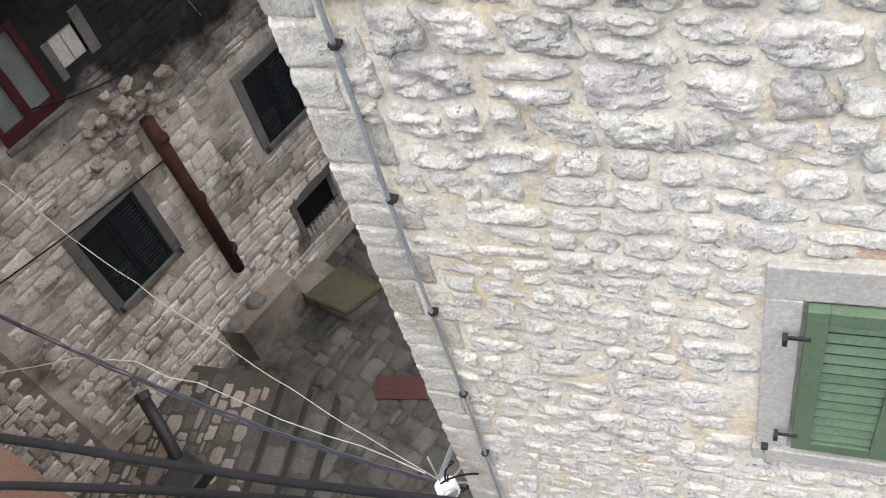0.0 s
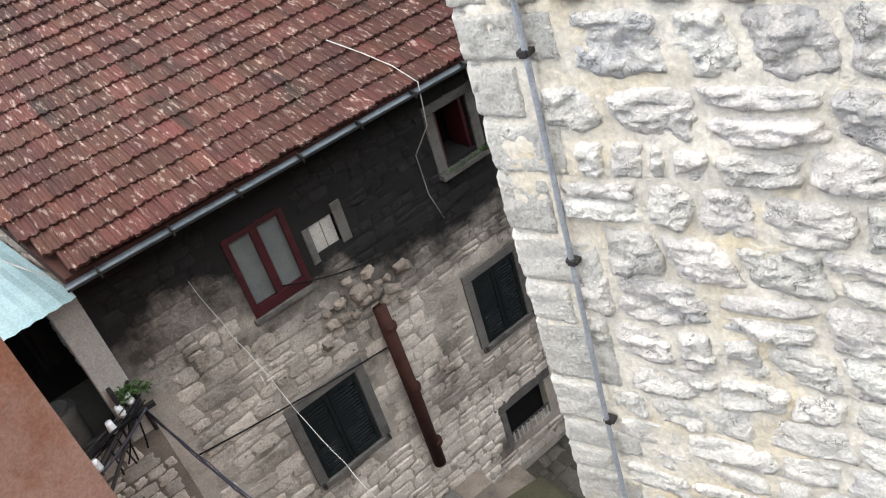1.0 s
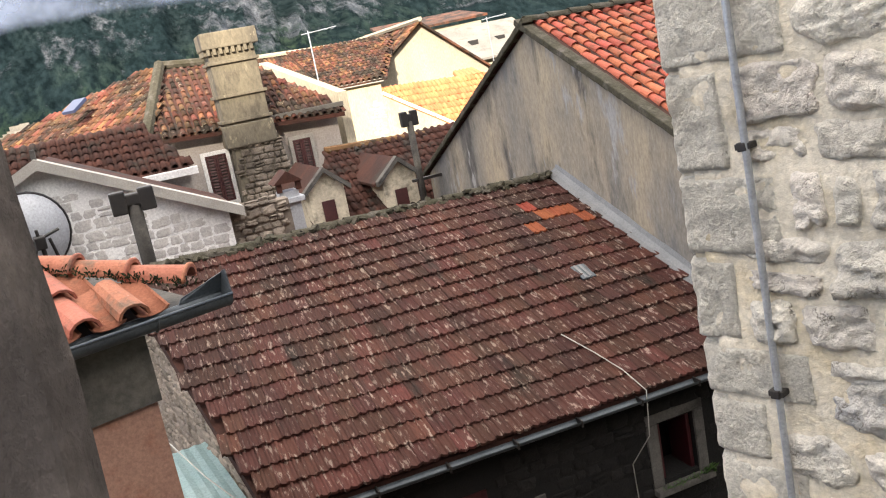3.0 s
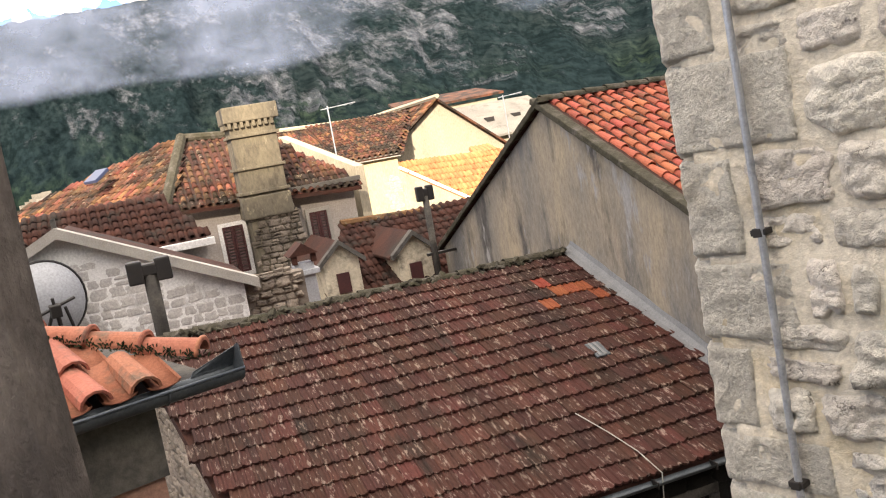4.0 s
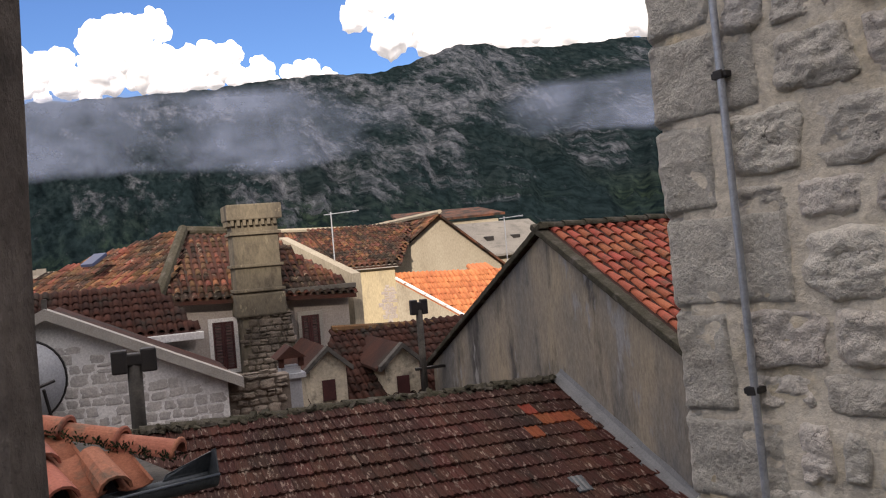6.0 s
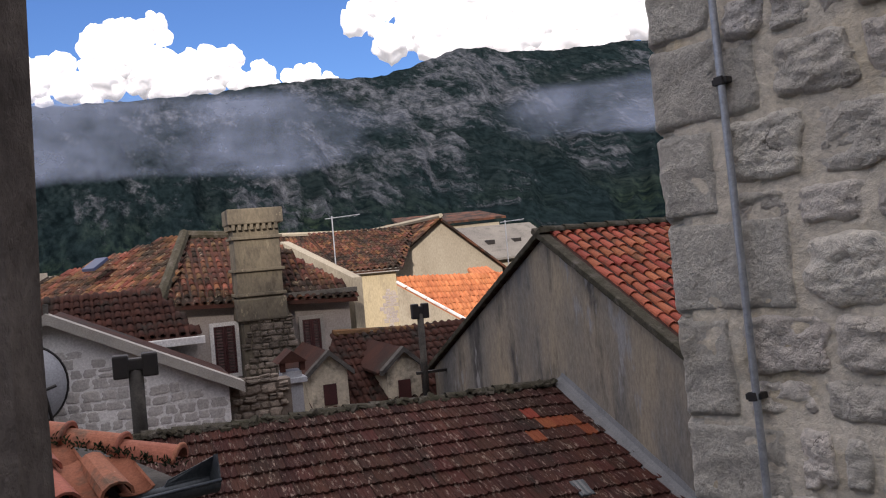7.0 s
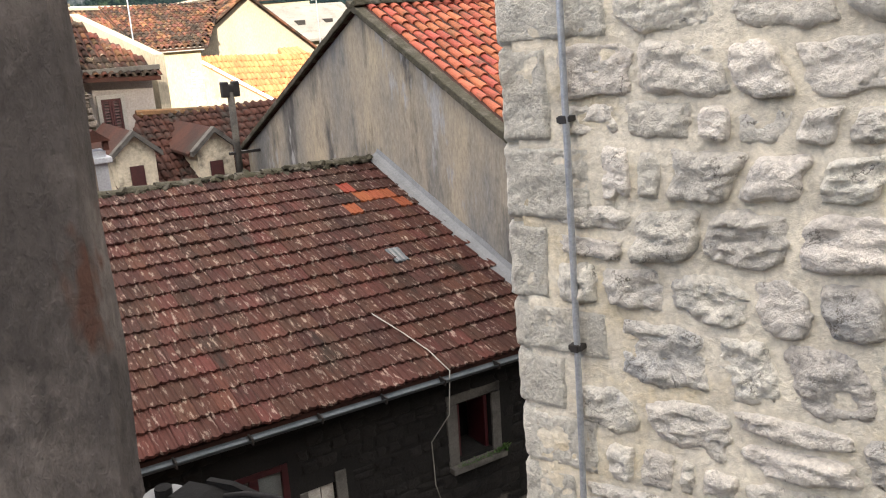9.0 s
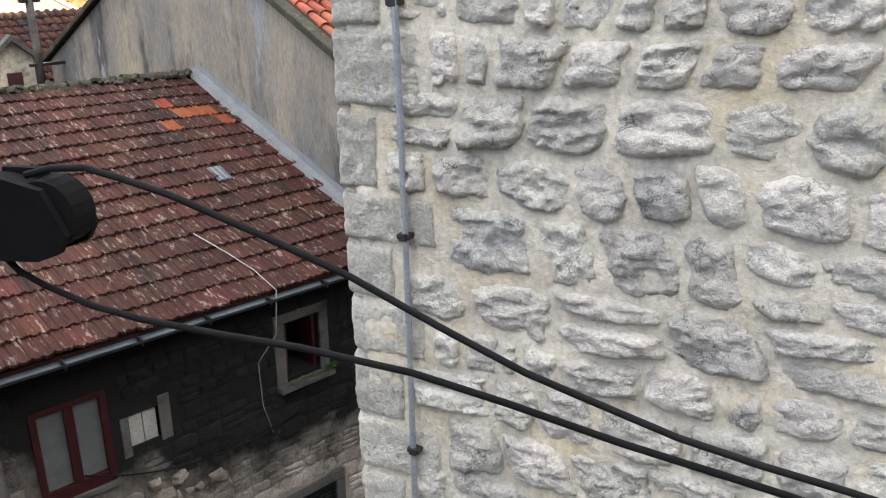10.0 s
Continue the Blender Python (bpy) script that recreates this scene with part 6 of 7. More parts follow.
part("receiver", boxed(-0.07, 0.09, -0.52, -0.36, -0.10, 0.10, 0.02, DM), "iron", dishob)
part("mast", tube([(-0.86, 15.6, -0.2), (-0.86, 15.6, 9.34)], 0.05, 8), "iron", dishob)


def cowl_flue(label, x, y, z0, z1, r, w):
    """A flue pipe with an H-shaped cowl."""
    c = thing("flue_pipe", label, "flue pipe", group="cowled flues")
    part("pipe", tube([(x, y, z0), (x, y, z1 - 0.1)], r, 10), "dark_cement", c, smooth=True)
    part("crossbar", boxed(x - w, x + w, y - r, y + r, z1 - 0.24, z1 - 0.06, 0.03), "iron", c)
    for sx in (-1, 1):
        part("cowl", boxed(x + sx * w - r * 1.05, x + sx * w + r * 1.05, y - r * 1.1, y + r * 1.1, z1 - 0.34, z1, 0.03), "iron", c)
    return c


cowl_flue("weathered cement flue with an H-shaped cowl", 0.62, 14.0, 8.4, 10.24, 0.105, 0.20)
cowl_flue("thin grey flue with an H-shaped cowl by the gable", 6.74, 19.0, 7.6, 10.20, 0.075, 0.12)
part("bracket", boxed(6.55, 7.3, 18.95, 19.05, 8.62, 8.68), "iron", bpy.data.objects["flue_pipe.001"])

# small dark roof between
mid = thing("low_dark_roof", "low dark barrel-tile roof with white eave board", "roof")
a0, al, upv = Vector((-1.75, 20.1, 9.95)), Vector((1, 0.02, 0)), Vector((0, 2.2, 0.95))
part("roof_slope", flat_roof_poly([a0, a0 + Vector((3.75, 0, 0)), a0 + Vector((3.1, 2.4, 1.0)), a0 + Vector((-1.5, 2.4, 1.0))], 0.1), "dark_tile", mid)
canal_roof(mid, a0 + Vector((0, 0, 0.02)), al, 3.7, upv, 2.4, "dark_tile", 0.21, 0.36, inside=lambda u, v: u < 3.7 - 0.25 * v, seed=31)
part("eave_board", boxed(-1.6, 2.15, 19.98, 20.1, 9.78, 9.94, 0.01), "white_render", mid)
part("wall", boxed(-1.6, 2.0, 20.3, 24, -0.3, 9.85), "house_grey", mid)

# dormer house
dh = thing("dormer_house", "house with dark tile roof and two pale stone dormers", "house")
part("wall", boxed(3.9, 10.5, 19.2, 26, -0.3, 7.6), "house_grey", dh)
part("roof_slope", flat_roof_poly([(3.9, 18.9, 7.5), (10.5, 18.9, 7.5), (10.5, 23.2, 9.05), (5.7, 23.2, 9.32)], 0.1), "dark_tile", dh)
dup = Vector((0, 4.3, 1.78))
canal_roof(dh, (3.9, 18.9, 7.53), (1, 0, 0), 6.6, dup, dup.length, "dark_tile", 0.21, 0.36, seed=32, inside=lambda u, v: u > 0.40 * v)
part("ridge", tube([(5.7, 23.2, 9.36), (10.5, 23.2, 9.10)], 0.12, 8), "far_tile", dh)
for x, zt in ((4.77, 9.33), (6.53, 9.20)):
    dm = part("dormer", prism([(x - 0.42, 19.9, 7.4), (x + 0.42, 19.9, 7.4), (x + 0.42, 19.9, zt - 0.42), (x, 19.9, zt - 0.06), (x - 0.42, 19.9, zt - 0.42)], (0, 2.6, 0)), "dormer_stone", dh, "pale stone dormer front")
    for sx in (-1, 1):
        part("verge", prism([(x, 19.75, zt), (x + sx * 0.56, 19.75, zt - 0.50), (x + sx * 0.56, 19.75, zt - 0.62), (x, 19.75, zt - 0.12)], (0, 0.22, 0)), "surround_dim", dm)
        part("dormer_roof", prism([(x, 19.97, zt - 0.02), (x + sx * 0.6, 19.97, zt - 0.56), (x + sx * 0.6, 19.97, zt - 0.62), (x, 19.97, zt - 0.08)], (0, 2.7, 0)), "dark_tile", dm)
    part("dormer_window", boxed(x - 0.16, x + 0.14, 19.86, 19.92, zt - 1.25, zt - 0.78, 0.01), "shutter_red", dm)
sw = thing("small_chimney", "small pale sheet-clad chimney with tile cap", "chimney")
part("shaft", boxed(3.28, 3.66, 17.3, 17.7, 7.6, 9.28, 0.02), "dish", sw)
part("rim", boxed(3.20, 3.74, 17.22, 17.78, 9.05, 9.15, 0.01), "dish", sw)
part("cap", prism([(3.18, 17.2, 9.45), (3.76, 17.2, 9.45), (3.47, 17.2, 9.68)], (0, 0.6, 0)), "dark_tile", sw)
for x in (3.24, 3.62):
    part("cap_post", boxed(x, x + 0.1, 17.25, 17.35, 9.28, 9.46), "dark_tile", sw)
rub = thing("ruined_wall", "crumbling rubble wall top behind the ridge", "wall")
rw = rubble(2.2, 3.3, 7.6, 9.3, 0.12, 0.2, (0.9, 1.8), 0.02, 61)
part("core", boxed(2.15, 3.3, 16.6, 17.0, 7.0, 9.25), "rubble_mortar", rub)
lay(rw, basis((0, 16.6, 0), (1, 0, 0), (0, 0, 1)), plain_kinds, "rubble_stone", rub, "stone", 0.07, lambda u, v: True, 17)

# sunlit cream houses
cr = thing("cream_house", "sunlit cream rendered house with orange tile roof", "house")
CA = Vector((15.3, 40.0, 12.85))
part("gable_wall", prism([(12.5, 40, -0.3), (12.5, 40, 10.7), CA, (18.5, 40, 10.2), (18.5, 40, -0.3)], (0, 9, 0)), "cream", cr)
canal_roof(cr, (12.2, 49.5, 10.55), (0, -1, 0), 9.8, Vector((3.1, 0, 2.3)), 3.95, "far_tile", 0.24, 0.4, seed=41)
part("roof_slope", flat_roof_poly([(12.1, 39.7, 10.5), (15.3, 39.7, 12.9), (15.3, 49.5, 12.9), (12.1, 49.5, 10.5)], 0.12), "far_tile", cr)
part("roof_slope", flat_roof_poly([(18.9, 39.7, 10.0), (18.9, 49.5, 10.0), (15.3, 49.5, 12.9), (15.3, 39.7, 12.9)], 0.12), "far_tile", cr)
part("wing", boxed(6.9, 12.4, 46, 52, -0.3, 10.9), "cream", cr)
part("wing_roof", flat_roof_poly([(6.5, 45.6, 11.2), (12.4, 45.6, 10.9), (14.5, 49.5, 12.65), (7.6, 49.5, 12.85)], 0.12), "far_tile", cr)
canal_roof(cr, (6.5, 45.6, 11.22), (1, 0, -0.05), 7.5, (0, 3.9, 1.72), 4.3, "far_tile", 0.24, 0.4, seed=42, inside=lambda u, v: u > v * 0.25)
part("ridge", tube([(7.6, 49.4, 12.95), (14.5, 49.4, 12.75), (15.3, 39.6, 12.98)], 0.12, 6), "cream", cr)
lean = thing("lean_to", "low cream annex with bright orange tile roof", "house")
LA, LB, LC = Vector((11.65, 36.0, 10.08)), Vector((17.6, 36.6, 9.78)), Vector((14.0, 34.2, 8.28))
l_ridge = (LB - LA).normalized()
l_fall = (LC - LA) - l_ridge * (LC - LA).dot(l_ridge)
l_foot = LA + l_fall * 1.6
part("wall", prism([(11.65, 36.0, -0.3), LA - Vector((0, 0, 0.1)), LC - Vector((0, 0, 0.1)), (LC.x, LC.y, -0.3)], (0.3, 0.35, 0)), "cream", lean)
part("roof_slope", flat_roof_poly([LA, LA + (LC - LA) * 1.6, LB + l_fall * 1.6, LB], 0.1), "bright_tile", lean)
canal_roof(lean, l_foot, l_ridge, 6.0, -l_fall, l_fall.length * 1.6, "bright_tile", 0.22, 0.38, seed=43,
           inside=lambda u, v: u > (LC - LA).dot(l_ridge) * (1.6 - v / l_fall.length) - 0.1)
part("verge", tube([LA + Vector((0, 0, 0.04)), LA + (LC - LA) * 1.6 + Vector((0, 0, 0.04))], 0.07, 6), "white_render", lean, "pale mortared verge")
och = thing("ochre_house", "narrow ochre plastered house with a stone patch", "house")
part("wall", boxed(9.45, 11.65, 36, 40, -0.3, 10.65), "ochre", och)
part("eave_board", boxed(9.3, 11.75, 35.8, 36.0, 10.60, 10.75), "surround", och)
part("roof_slope", flat_roof_poly([(9.3, 35.8, 10.72), (11.9, 35.8, 10.72), (14.9, 42.3, 12.55), (9.3, 42.3, 12.55)], 0.08), "far_tile", och)
canal_roof(och, (9.3, 35.75, 10.76), (1, 0, 0), 5.6, (0, 6.5, 1.85), 6.7, "far_tile", 0.24, 0.40, seed=44, inside=lambda u, v: u < 2.5 + 0.44 * v)
ps = [s for s in rubble(10.8, 11.65, 7.9, 10.0, 0.13, 0.22, (0.9, 1.6), 0.012, 71) if ((s[0] - 11.28) / 0.36) ** 2 + ((s[1] - 9.0) / 0.85) ** 2 < 1]
lay(ps, basis((0, 36, 0), (1, 0, 0), (0, 0, 1)), plain_kinds, "house_grey", och, "stone", 0.015, lambda u, v: True, 18)
part("downpipe", tube([(9.4, 35.9, 10.6), (9.4, 35.9, 7.5)], 0.06, 8), "iron", och)
dia = thing("parapet_wall", "pale parapet wall with weeds beside the hipped roof", "wall")
part("wall", prism([(6.95, 25.4, 7.0), (5.6, 29.2, 7.0), (5.6, 29.2, 12.05), (6.95, 25.4, 10.75)], (0.3, 0.1, 0)), "cream", dia)
hood = thing("tiled_vent", "little vent hood with a tiled cap on the annex roof", "vent")
part("shaft", boxed(15.9, 16.3, 36.9, 37.4, -0.3, 10.02), "cream", hood)
for k in range(5):
    part("cap_tile", tube([(15.62 + 0.24 * k, 36.7, 10.02), (15.70 + 0.20 * k, 37.5, 10.30)], 0.13, 8), "bright_tile", hood)
part("opening", boxed(16.0, 16.2, 36.87, 36.9, 9.7, 9.95), "dark", hood)
far_b = thing("long_sheet_roof", "long weathered grey sheet roof of a far building", "building")
part("wall", boxed(23.5, 33, 60.5, 70, -0.3, 10.3), "cream", far_b)
part("roof_slope", flat_roof_poly([(23.3, 60, 10.2), (33.3, 60, 10.5), (33.3, 66, 13.0), (23.3, 66, 12.9)], 0.15), "metal_roof", far_b)
for k in range(3):
    part("roof_hatch", boxed(25.5 + 2.3 * k, 26.1 + 2.3 * k, 62.5, 63.2, 11.2, 11.75, 0.03), "iron", far_b)
rd = thing("far_red_roof", "far red tile roof with small aerials", "building")
part("roof_slope", flat_roof_poly([(24, 72, 13.6), (34, 72, 13.9), (34, 78, 14.8), (25, 78, 14.6)], 0.2), "far_tile", rd)
part("wall", boxed(24.5, 33.5, 72.5, 78, -0.3, 13.4), "cream", rd)


def aerial(x, y, z0, z1, w, d):
    a = thing("tv_aerial", "thin metal television aerial on a pole", "aerial", group="aerials")
    part("pole", tube([(x, y, z0), (x, y, z1)], d, 6), "steel", a)
    part("boom", tube([(x - w * 0.2, y, z1 - 0.1), (x + w * 0.8, y, z1 + 0.0)], d * 0.7, 5), "steel", a)
    for k in range(5):
        part("element", tube([(x + w * (0.0 + 0.17 * k), y - 0.25, z1 - 0.06), (x + w * (0.0 + 0.17 * k), y + 0.25, z1 - 0.06)], d * 0.4, 4), "steel", a)


aerial(8.45, 33.5, -0.16, 13.0, 1.4, 0.025)
aerial(19.8, 42, -0.16, 12.6, 1.4, 0.03)


# ---------------------------------------------------------------- recess beside the old house, sheet roof, wires
rec = thing("recess", "dark open recess beside the stone house", "recess", kind="structure")
part("pier", boxed(0.72, 1.028, FY - 0.06, FY + 0.35, 5.0, 6.98, 0.02), "surround", rec, "pale grey rendered pier")
# back wall coloured near-black for the shade inside the recess
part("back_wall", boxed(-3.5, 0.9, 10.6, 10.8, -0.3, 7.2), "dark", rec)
part("floor", boxed(-3.5, 1.02, FY + 0.3, 10.6, 4.4, 4.98), "earth", rec)
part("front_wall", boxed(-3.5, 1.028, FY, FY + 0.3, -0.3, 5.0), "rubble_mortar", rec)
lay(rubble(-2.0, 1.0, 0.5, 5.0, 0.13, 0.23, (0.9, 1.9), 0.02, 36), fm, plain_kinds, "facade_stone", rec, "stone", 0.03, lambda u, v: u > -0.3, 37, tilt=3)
sheet = thing("sheet_canopy", "pale cyan corrugated sheet canopy", "canopy")
cb = bmesh.new()
rows = []
for j in range(2):
    row = []
    for i in range(97):
        s = i / 96
        x = 1.02 - 3.4 * s
        y0 = 8.72 - 0.10 * s
        y1 = 11.1 - 0.35 * s
        zw = 0.007 * math.cos(i * math.pi / 2)
        row.append(cb.verts.new((x - (0.35 * j), y0 if j == 0 else y1, (7.02 if j == 0 else 7.30) + zw)))
    rows.append(row)
for k in range(3):
    sb = bmesh.new()
    low, high = [[sb.verts.new(v.co + Vector((0, 0, 0.004 * k))) for v in row[32 * k:32 * k + 33]] for row in rows]
    for i in range(32):
        sb.faces.new((low[i], low[i + 1], high[i + 1], high[i]))
    bmesh.ops.solidify(sb, geom=sb.faces[:], thickness=0.006)
    part("sheet", sb, "cyan_sheet", sheet)
cb.free()
barrel_w = thing("water_barrel", "white plastic barrel standing in the recess", "barrel")
# white barrel coloured dim grey, with the recess's shade in its colour
part("body", tube([(0.25, 9.45, 4.98), (0.25, 9.45, 5.05), (0.25, 9.45, 5.45), (0.25, 9.45, 5.56)], 0.18, 16, taper=0.22), "surround_dim", barrel_w, smooth=True)
part("lid", tube([(0.25, 9.45, 5.56), (0.25, 9.45, 5.60)], 0.15, 16), "surround_dim", barrel_w)
for k in range(4):
    cl = thing("hanging_cloth", "dark cloth hanging in the recess", "cloth", group="hanging cloths")
    x = -0.5 + 0.3 * k
    bm = bmesh.new()
    rws = [[bm.verts.new((x + 0.22 * i / 6, 9.9 + 0.03 * math.sin(i * 1.9 + k), 6.7 - 0.18 * j)) for i in range(7)] for j in range(6)]
    for j in range(5):
        for i in range(6):
            bm.faces.new((rws[j][i], rws[j][i + 1], rws[j + 1][i + 1], rws[j + 1][i]))
    bmesh.ops.solidify(bm, geom=bm.faces[:], thickness=0.01)
    part("cloth", bm, "iron" if k % 2 else "cable", cl)

br = thing("cable_bracket", "iron cable bracket with white porcelain insulators", "bracket")
part("arm", tube([(-0.05, 8.55, 5.0), (0.6, 8.75, 5.35), (1.05, 8.95, 5.62)], 0.028, 8), "iron", br)
part("arm", tube([(0.2, 8.5, 4.9), (1.0, 8.9, 5.45)], 0.022, 8), "iron", br)
part("upright", tube([(1.0, 8.92, 5.0), (1.0, 8.92, 5.75)], 0.025, 8), "iron", br)
for p in ((0.62, 8.74, 5.50), (0.78, 8.80, 5.56), (0.92, 8.86, 5.60), (0.30, 8.62, 5.28), (-0.2, 8.5, 4.75)):
    ins = part("insulator", tube([Vector(p) + Vector((0, 0, q)) for q in (-0.07, -0.03, 0.0, 0.03, 0.07)], 0.05, 12, taper=0.036), "porcelain", br, "white porcelain insulator", smooth=True)
    part("pin", tube([Vector(p) - Vector((0, 0, 0.16)), Vector(p) - Vector((0, 0, 0.05))], 0.012, 6), "iron", ins)
tb = bmesh.new()
rng = random.Random(8)
for k in range(9):
    tuft(tb, (1.0 + rng.uniform(-0.12, 0.2), 8.85, 5.62 + rng.uniform(-0.05, 0.12)), 18, 0.09, 0.08, 0.2)
rgb = random.Random(77)
for k in range(9):
    a = Vector((0.92 + rgb.uniform(-0.1, 0.14), 8.78 + rgb.uniform(-0.08, 0.06), 5.52 + rgb.uniform(-0.12, 0.08)))
    b = Vector((-0.1 + rgb.uniform(-0.4, 0.3), 8.66 + rgb.uniform(-0.1, 0.1), 5.12 + rgb.uniform(-0.25, 0.25)))
    part("strand", tube(sag(a, b, rgb.uniform(-0.08, 0.16), 10), rgb.choice((0.008, 0.011, 0.016)), 6), "cable" if k % 4 else "violet_cable", br, smooth=True)
for k in range(5):
    a = Vector((0.5 + 0.1 * k, 8.74, 5.38 + 0.03 * k))
    part("strand", tube(sag(a, a + Vector((rgb.uniform(-0.3, 0.1), 0.05, -0.55)), 0.05, 8), 0.010, 6), "cable", br, smooth=True)
part("arm", boxed(0.25, 1.12, 8.80, 8.85, 5.36, 5.42, 0.006), "iron", br)
part("arm", boxed(0.78, 0.83, 8.80, 9.0, 5.30, 5.80, 0.006), "iron", br)
tagged(part("wall_plant", tb, "leaf"), "small green plant growing by the cable bracket", "plant")

jb_at = Vector((2.03, 2.98, 5.12))
jbx = thing("junction_box", "white round junction box with loose wires", "junction box")
part("body", tube([jb_at + Vector((-0.05, -0.10, 0.02)), jb_at + Vector((0, -0.02, 0.0))], 0.085, 18), "porcelain", jbx)
part("collar", tube([jb_at + Vector((-0.06, -0.12, 0.02)), jb_at + Vector((-0.05, -0.10, 0.02))], 0.06, 16), "steel", jbx)
for k in range(9):
    a = jb_at + Vector((rng.uniform(-0.05, 0.05), rng.uniform(-0.05, 0.05), 0.03))
    b = jb_at + Vector((rng.uniform(-0.15, 0.32), rng.uniform(-0.4, 0.15), rng.uniform(-0.35, 0.55)))
    part("loose_wire", tube(sag(a, b, rng.uniform(-0.15, 0.2), 10), 0.008, 6), "cable" if k % 3 else "white_cable", jbx, smooth=True)
part("stay", tube([jb_at + Vector((0.0, 0.02, 0.05)), jb_at + Vector((0.12, -0.18, 0.75))], 0.02, 6), "steel", jbx)


def hung(name, label, pts, r, mat, group="overhead cables"):
    t = thing(name, label, "cable", group=group)
    part("strand", tube(pts, r, 7), mat, t, smooth=True)
    return t


hung("overhead_cable", "thin white cable hanging across the alley", sag((2.05, 8.88, 6.42), jb_at, 0.46, 30, 0.012, 1), 0.0034, "white_cable")
for k in range(4):
    hung("overhead_cable", "dark grey-violet cable of a hanging bundle", sag((1.0, 8.8 + 0.02 * k, 5.40 - 0.03 * k), jb_at + Vector((0, 0, -0.02 * k)), 0.50 + 0.022 * k, 30, 0.010, 10 + k), (0.007, 0.009, 0.006, 0.008)[k], "violet_cable")
hung("overhead_cable", "thin white cable wound along the bundle", [(0.3, 8.1, 4.66), (0.805, 7.6, 4.589), (1.05, 7.3, 4.60), (1.301, 7.0, 4.625), (1.46, 6.7, 4.63), (1.602, 6.4, 4.627), (1.63, 6.2, 4.60), (1.66, 6.0, 4.575), (1.759, 5.7, 4.60),
     (1.80, 5.45, 4.575), (1.838, 5.2, 4.56), (1.905, 4.8, 4.50), (1.98, 4.3, 4.58), (2.031, 3.9, 4.72), (2.02, 3.5, 4.96), (1.994, 3.1, 5.22)], 0.0045, "white_cable")
hung("overhead_cable", "black cable along the stone front", sag((1.2, FY - 0.06, 4.32), (4.0, FY - 0.06, 3.92), 0.03, 12), 0.011, "cable")
hung("overhead_cable", "black cable along the stone front", sag((3.0, FY - 0.06, 5.66), (5.9, FY - 0.06, 5.36), 0.30, 16), 0.010, "cable")
hung("overhead_cable", "pale wire lying over the eave and down the front", [(4.95, 9.72, 7.74), (5.12, 9.3, 7.57), (5.24, 8.9, 7.42), (5.28, 8.52, 7.27), (5.26, 8.56, 6.7), (5.22, FY - 0.05, 6.2), (5.24, FY - 0.04, 5.6), (5.36, FY - 0.04, 5.15)], 0.007, "white_cable")
hung("overhead_cable", "loose cables tied to the canopy edge", [(0.2, 10.9, 7.62), (0.55, 9.8, 7.42), (0.8, 9.2, 7.3), (1.1, 8.7, 7.12)], 0.007, "white_cable")

# things on the court
sl = thing("stone_slab", "mossy greenish stone slab over a low wall by the house", "slab")
slm = prism([(4.60, 8.58, 0.16), (4.71, 7.71, 0.16), (5.37, 7.53, 0.16), (5.40, 8.43, 0.16)], (0, 0, 0.10))
bmesh.ops.bevel(slm, geom=slm.edges[:], offset=0.02, segments=2, affect="EDGES")
part("top", slm, "slab", sl)
part("base", prism([(4.66, 8.98, -0.2), (4.77, 7.79, -0.2), (5.31, 7.62, -0.2), (5.36, 8.98, -0.2)], (0, 0, 0.36)), "rubble_mortar", sl)
bl = stone_mesh("block", 900, 8, 6, 0.2, 4)
bk = tagged(link("white_block", bl, M["surround_dim"], matrix=pose(3.98, 8.80, 0.78, -62, 0, 0) @ Matrix.Diagonal((0.30, 0.12, 0.28, 1))), "pale loose stone block against the house foot", "stone block")
bk2 = tagged(link("white_block", bl, M["surround_dim"], matrix=pose(3.50, 8.80, 0.77, -70, 20, 0) @ Matrix.Diagonal((0.22, 0.09, 0.2, 1))), "pale loose stone block against the house foot", "stone block")
plinth = tagged(part("house_plinth", prism([(3.3, 8.99, -0.2), (3.45, 8.62, -0.2), (4.62, 8.60, -0.2), (4.64, 8.99, -0.2)], (0, 0, 0.92)), "rubble_mortar"), "rough stone plinth at the house foot", "plinth", kind="structure")
st = thing("stove_pipe", "dark rusty stove pipe leaning on the terrace", "pipe")
part("pipe", tube([(1.35, 7.75, 0.62), (1.62, 8.35, 1.0), (1.78, 8.72, 1.28)], 0.09, 12), "iron", st, smooth=True)
part("rim", tube([(1.78, 8.72, 1.28), (1.82, 8.80, 1.34)], 0.11, 12), "iron", st)
part("foot", boxed(1.05, 1.6, 7.45, 7.95, 0.55, 0.85, 0.04), "iron", st)

# paving: court, steps, terrace
pav_kinds = [stone_mesh("paver", 500 + s, 7, 7, 0.14, 7.0) for s in range(10)]


def above(p, k):
    """How far p lies past the k-th step edge (positive: on the lower side)."""
    return (Vector((p[0], p[1], 0)) - STEP_O).dot(STEP_G) - 0.36 * k


def on_terrace(x, y):
    along = (Vector((x, y, 0)) - STEP_O).dot(STEP_E)
    return along < 0.5 and above((x, y), 2) < 0


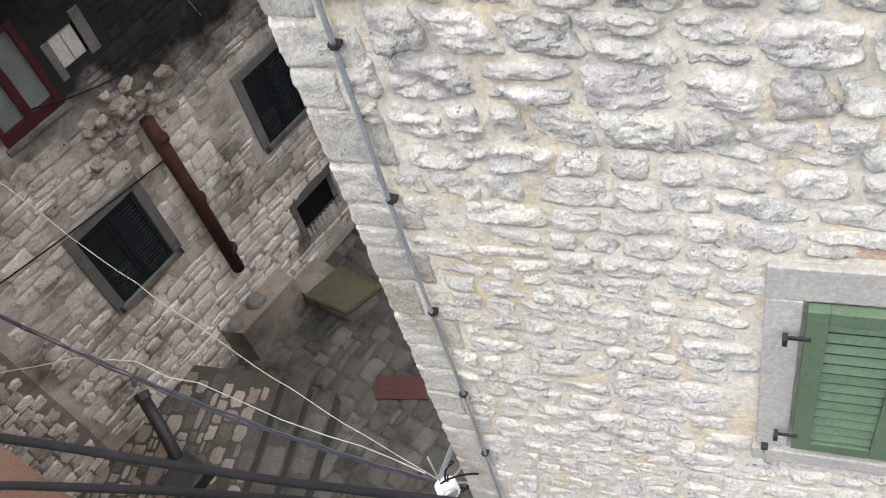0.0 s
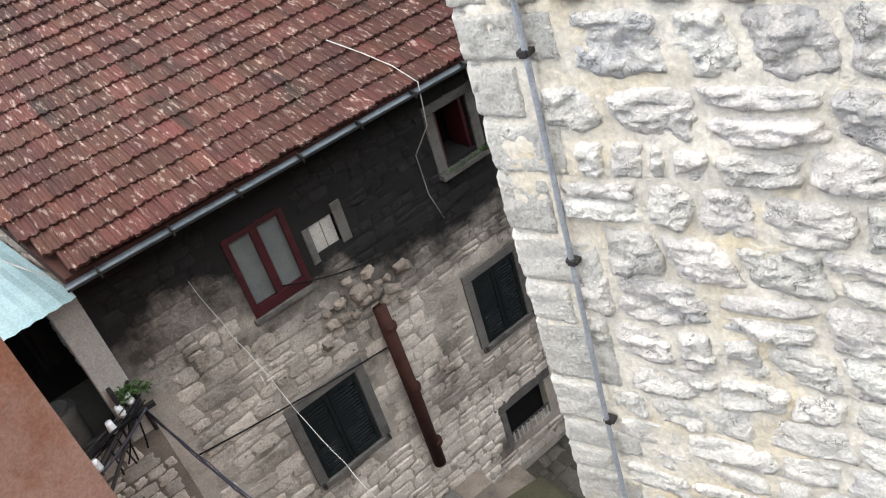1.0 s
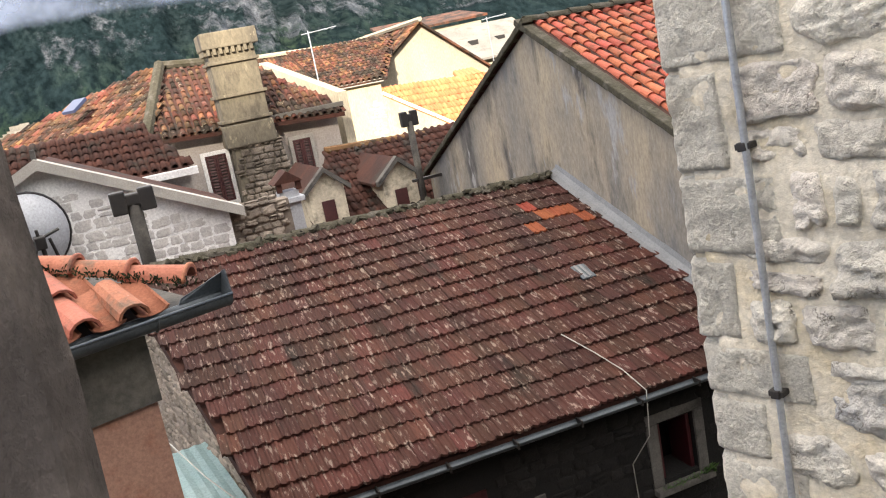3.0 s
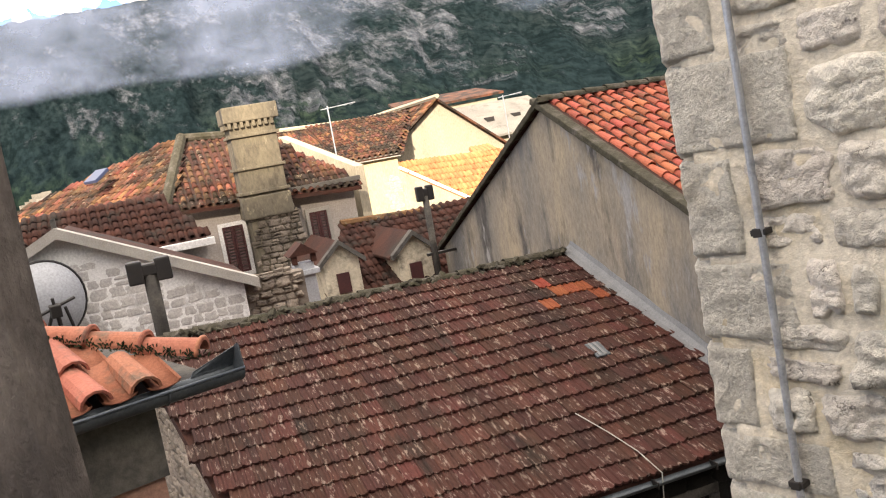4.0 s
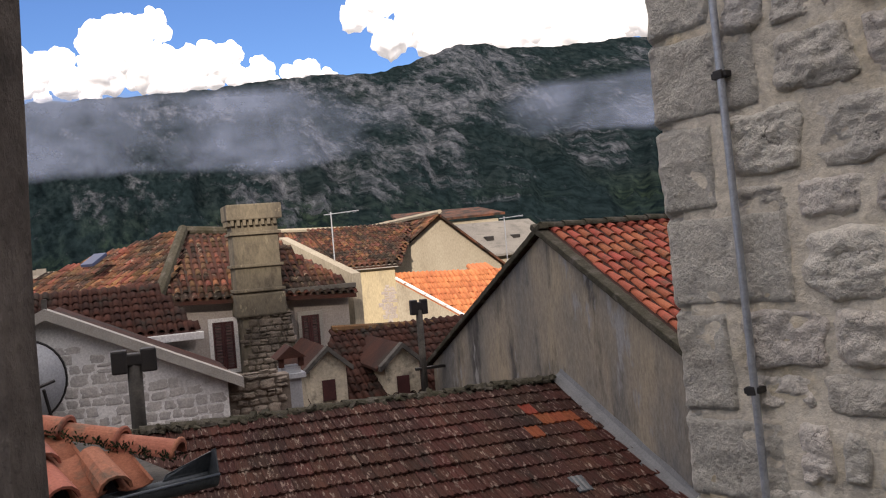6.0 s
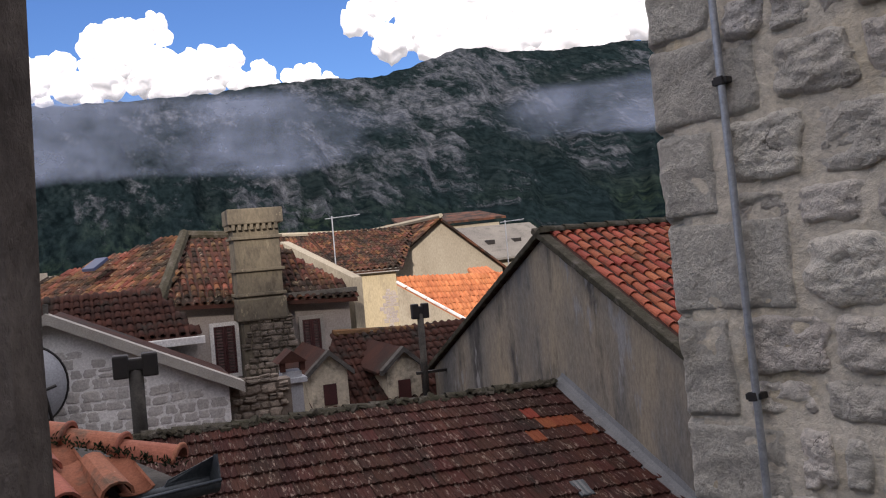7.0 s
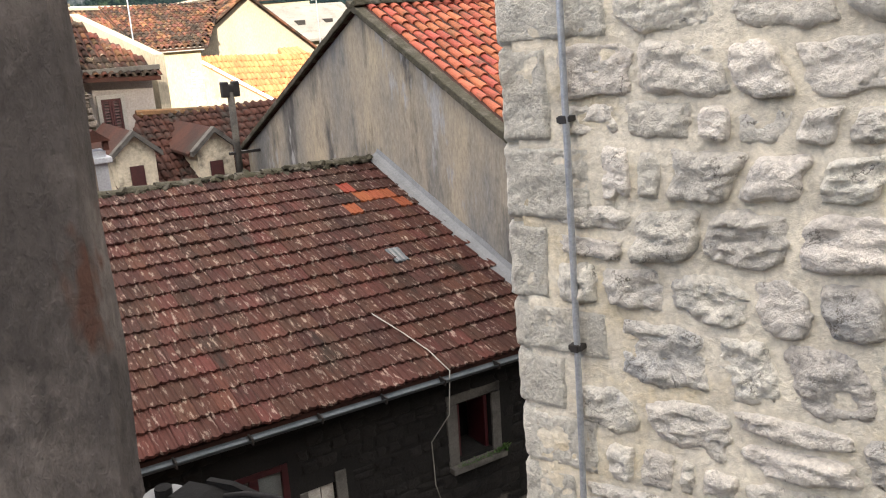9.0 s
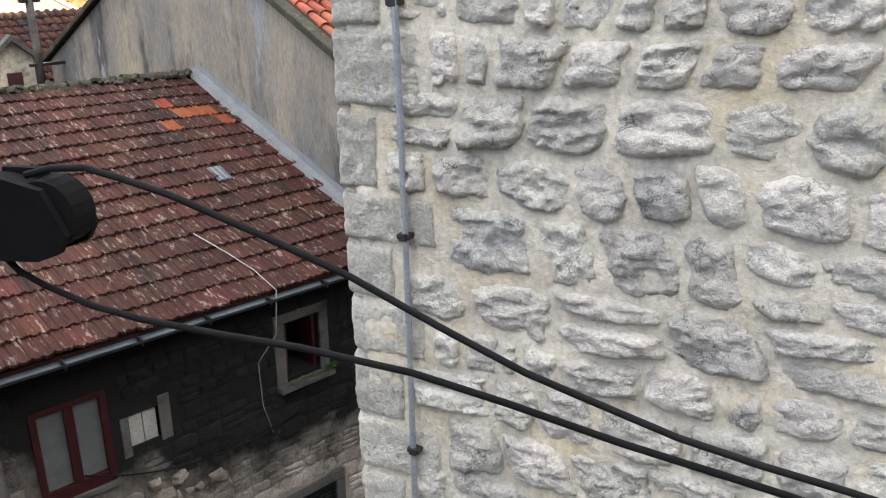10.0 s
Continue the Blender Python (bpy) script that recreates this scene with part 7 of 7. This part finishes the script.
court = [s for s in rubble(0.2, 9.5, 2.2, 8.95, 0.20, 0.34, (0.8, 1.5), 0.03, 81) if not on_terrace(s[0] + 0.1, s[1]) and not (4.7 < s[0] < 5.6 and 7.7 < s[1])]
rng = random.Random(4)
rest, count = [], 0
pave = thing("pavement", "uneven dark cobbled paving of the court", "paving", kind="structure")
for u, v, w, h in court:
    m = Matrix.Translation((u, v, -0.14)) @ pose(0, 0, 0, rng.uniform(-3, 3), rng.uniform(-3, 3), rng.uniform(-8, 8)) @ pose(0, 0, 0, -90) @ Matrix.Diagonal((w * 1.12, 0.045, h * 1.12, 1))
    if 1.5 < u < 6.2 and 5.0 < v and count < 290:
        link("paving_stone", coated(rng.choice(pav_kinds), "paving"), None, pave, matrix=m)
        count += 1
    else:
        rest.append((rng.choice(pav_kinds), m))
join_copies("further_paving_stones", rest, "paving", pave)
part("red_slab", prism([(3.85, 6.55, -0.09), (4.25, 5.85, -0.09), (4.55, 6.1, -0.09), (4.15, 6.8, -0.09)], (0, 0, 0.012)), "red_slab", pave, "worn dull red slab")
ang = math.degrees(math.atan2(STEP_E.y, STEP_E.x))
for u, v, w, h in rubble(-6.0, 0.5, -3.6, 0.0, 0.14, 0.26, (0.8, 1.7), 0.025, 83):
    p = STEP_O + STEP_E * u + STEP_G * v
    if p.y > 8.95 or p.x < 0.0:
        continue
    link("paving_stone", coated(rng.choice(pav_kinds), "pale_paving" if rng.random() < 0.7 else "paving"), None, terrace,
         matrix=Matrix.Translation((p.x, p.y, 0.595)) @ pose(0, 0, 0, rng.uniform(-2, 2), rng.uniform(-2, 2), ang) @ pose(0, 0, 0, -90) @ Matrix.Diagonal((w * 1.12, 0.02, h * 1.12, 1)))
for k in (1, 2):
    u = -4.0
    while u < 0.5:
        w = rng.uniform(0.3, 0.7)
        p = STEP_O + STEP_E * (u + w / 2) + STEP_G * (0.36 * k - 0.18)
        link("step_stone", coated(rng.choice(pav_kinds), "paving"), None, terrace, matrix=Matrix.Translation((p.x, p.y, 0.595 - 0.2 * k)) @ pose(0, 0, 0, 0, 0, ang) @ pose(0, 0, 0, -90) @ Matrix.Diagonal((w - 0.02, 0.02, 0.35, 1)))
        u += w
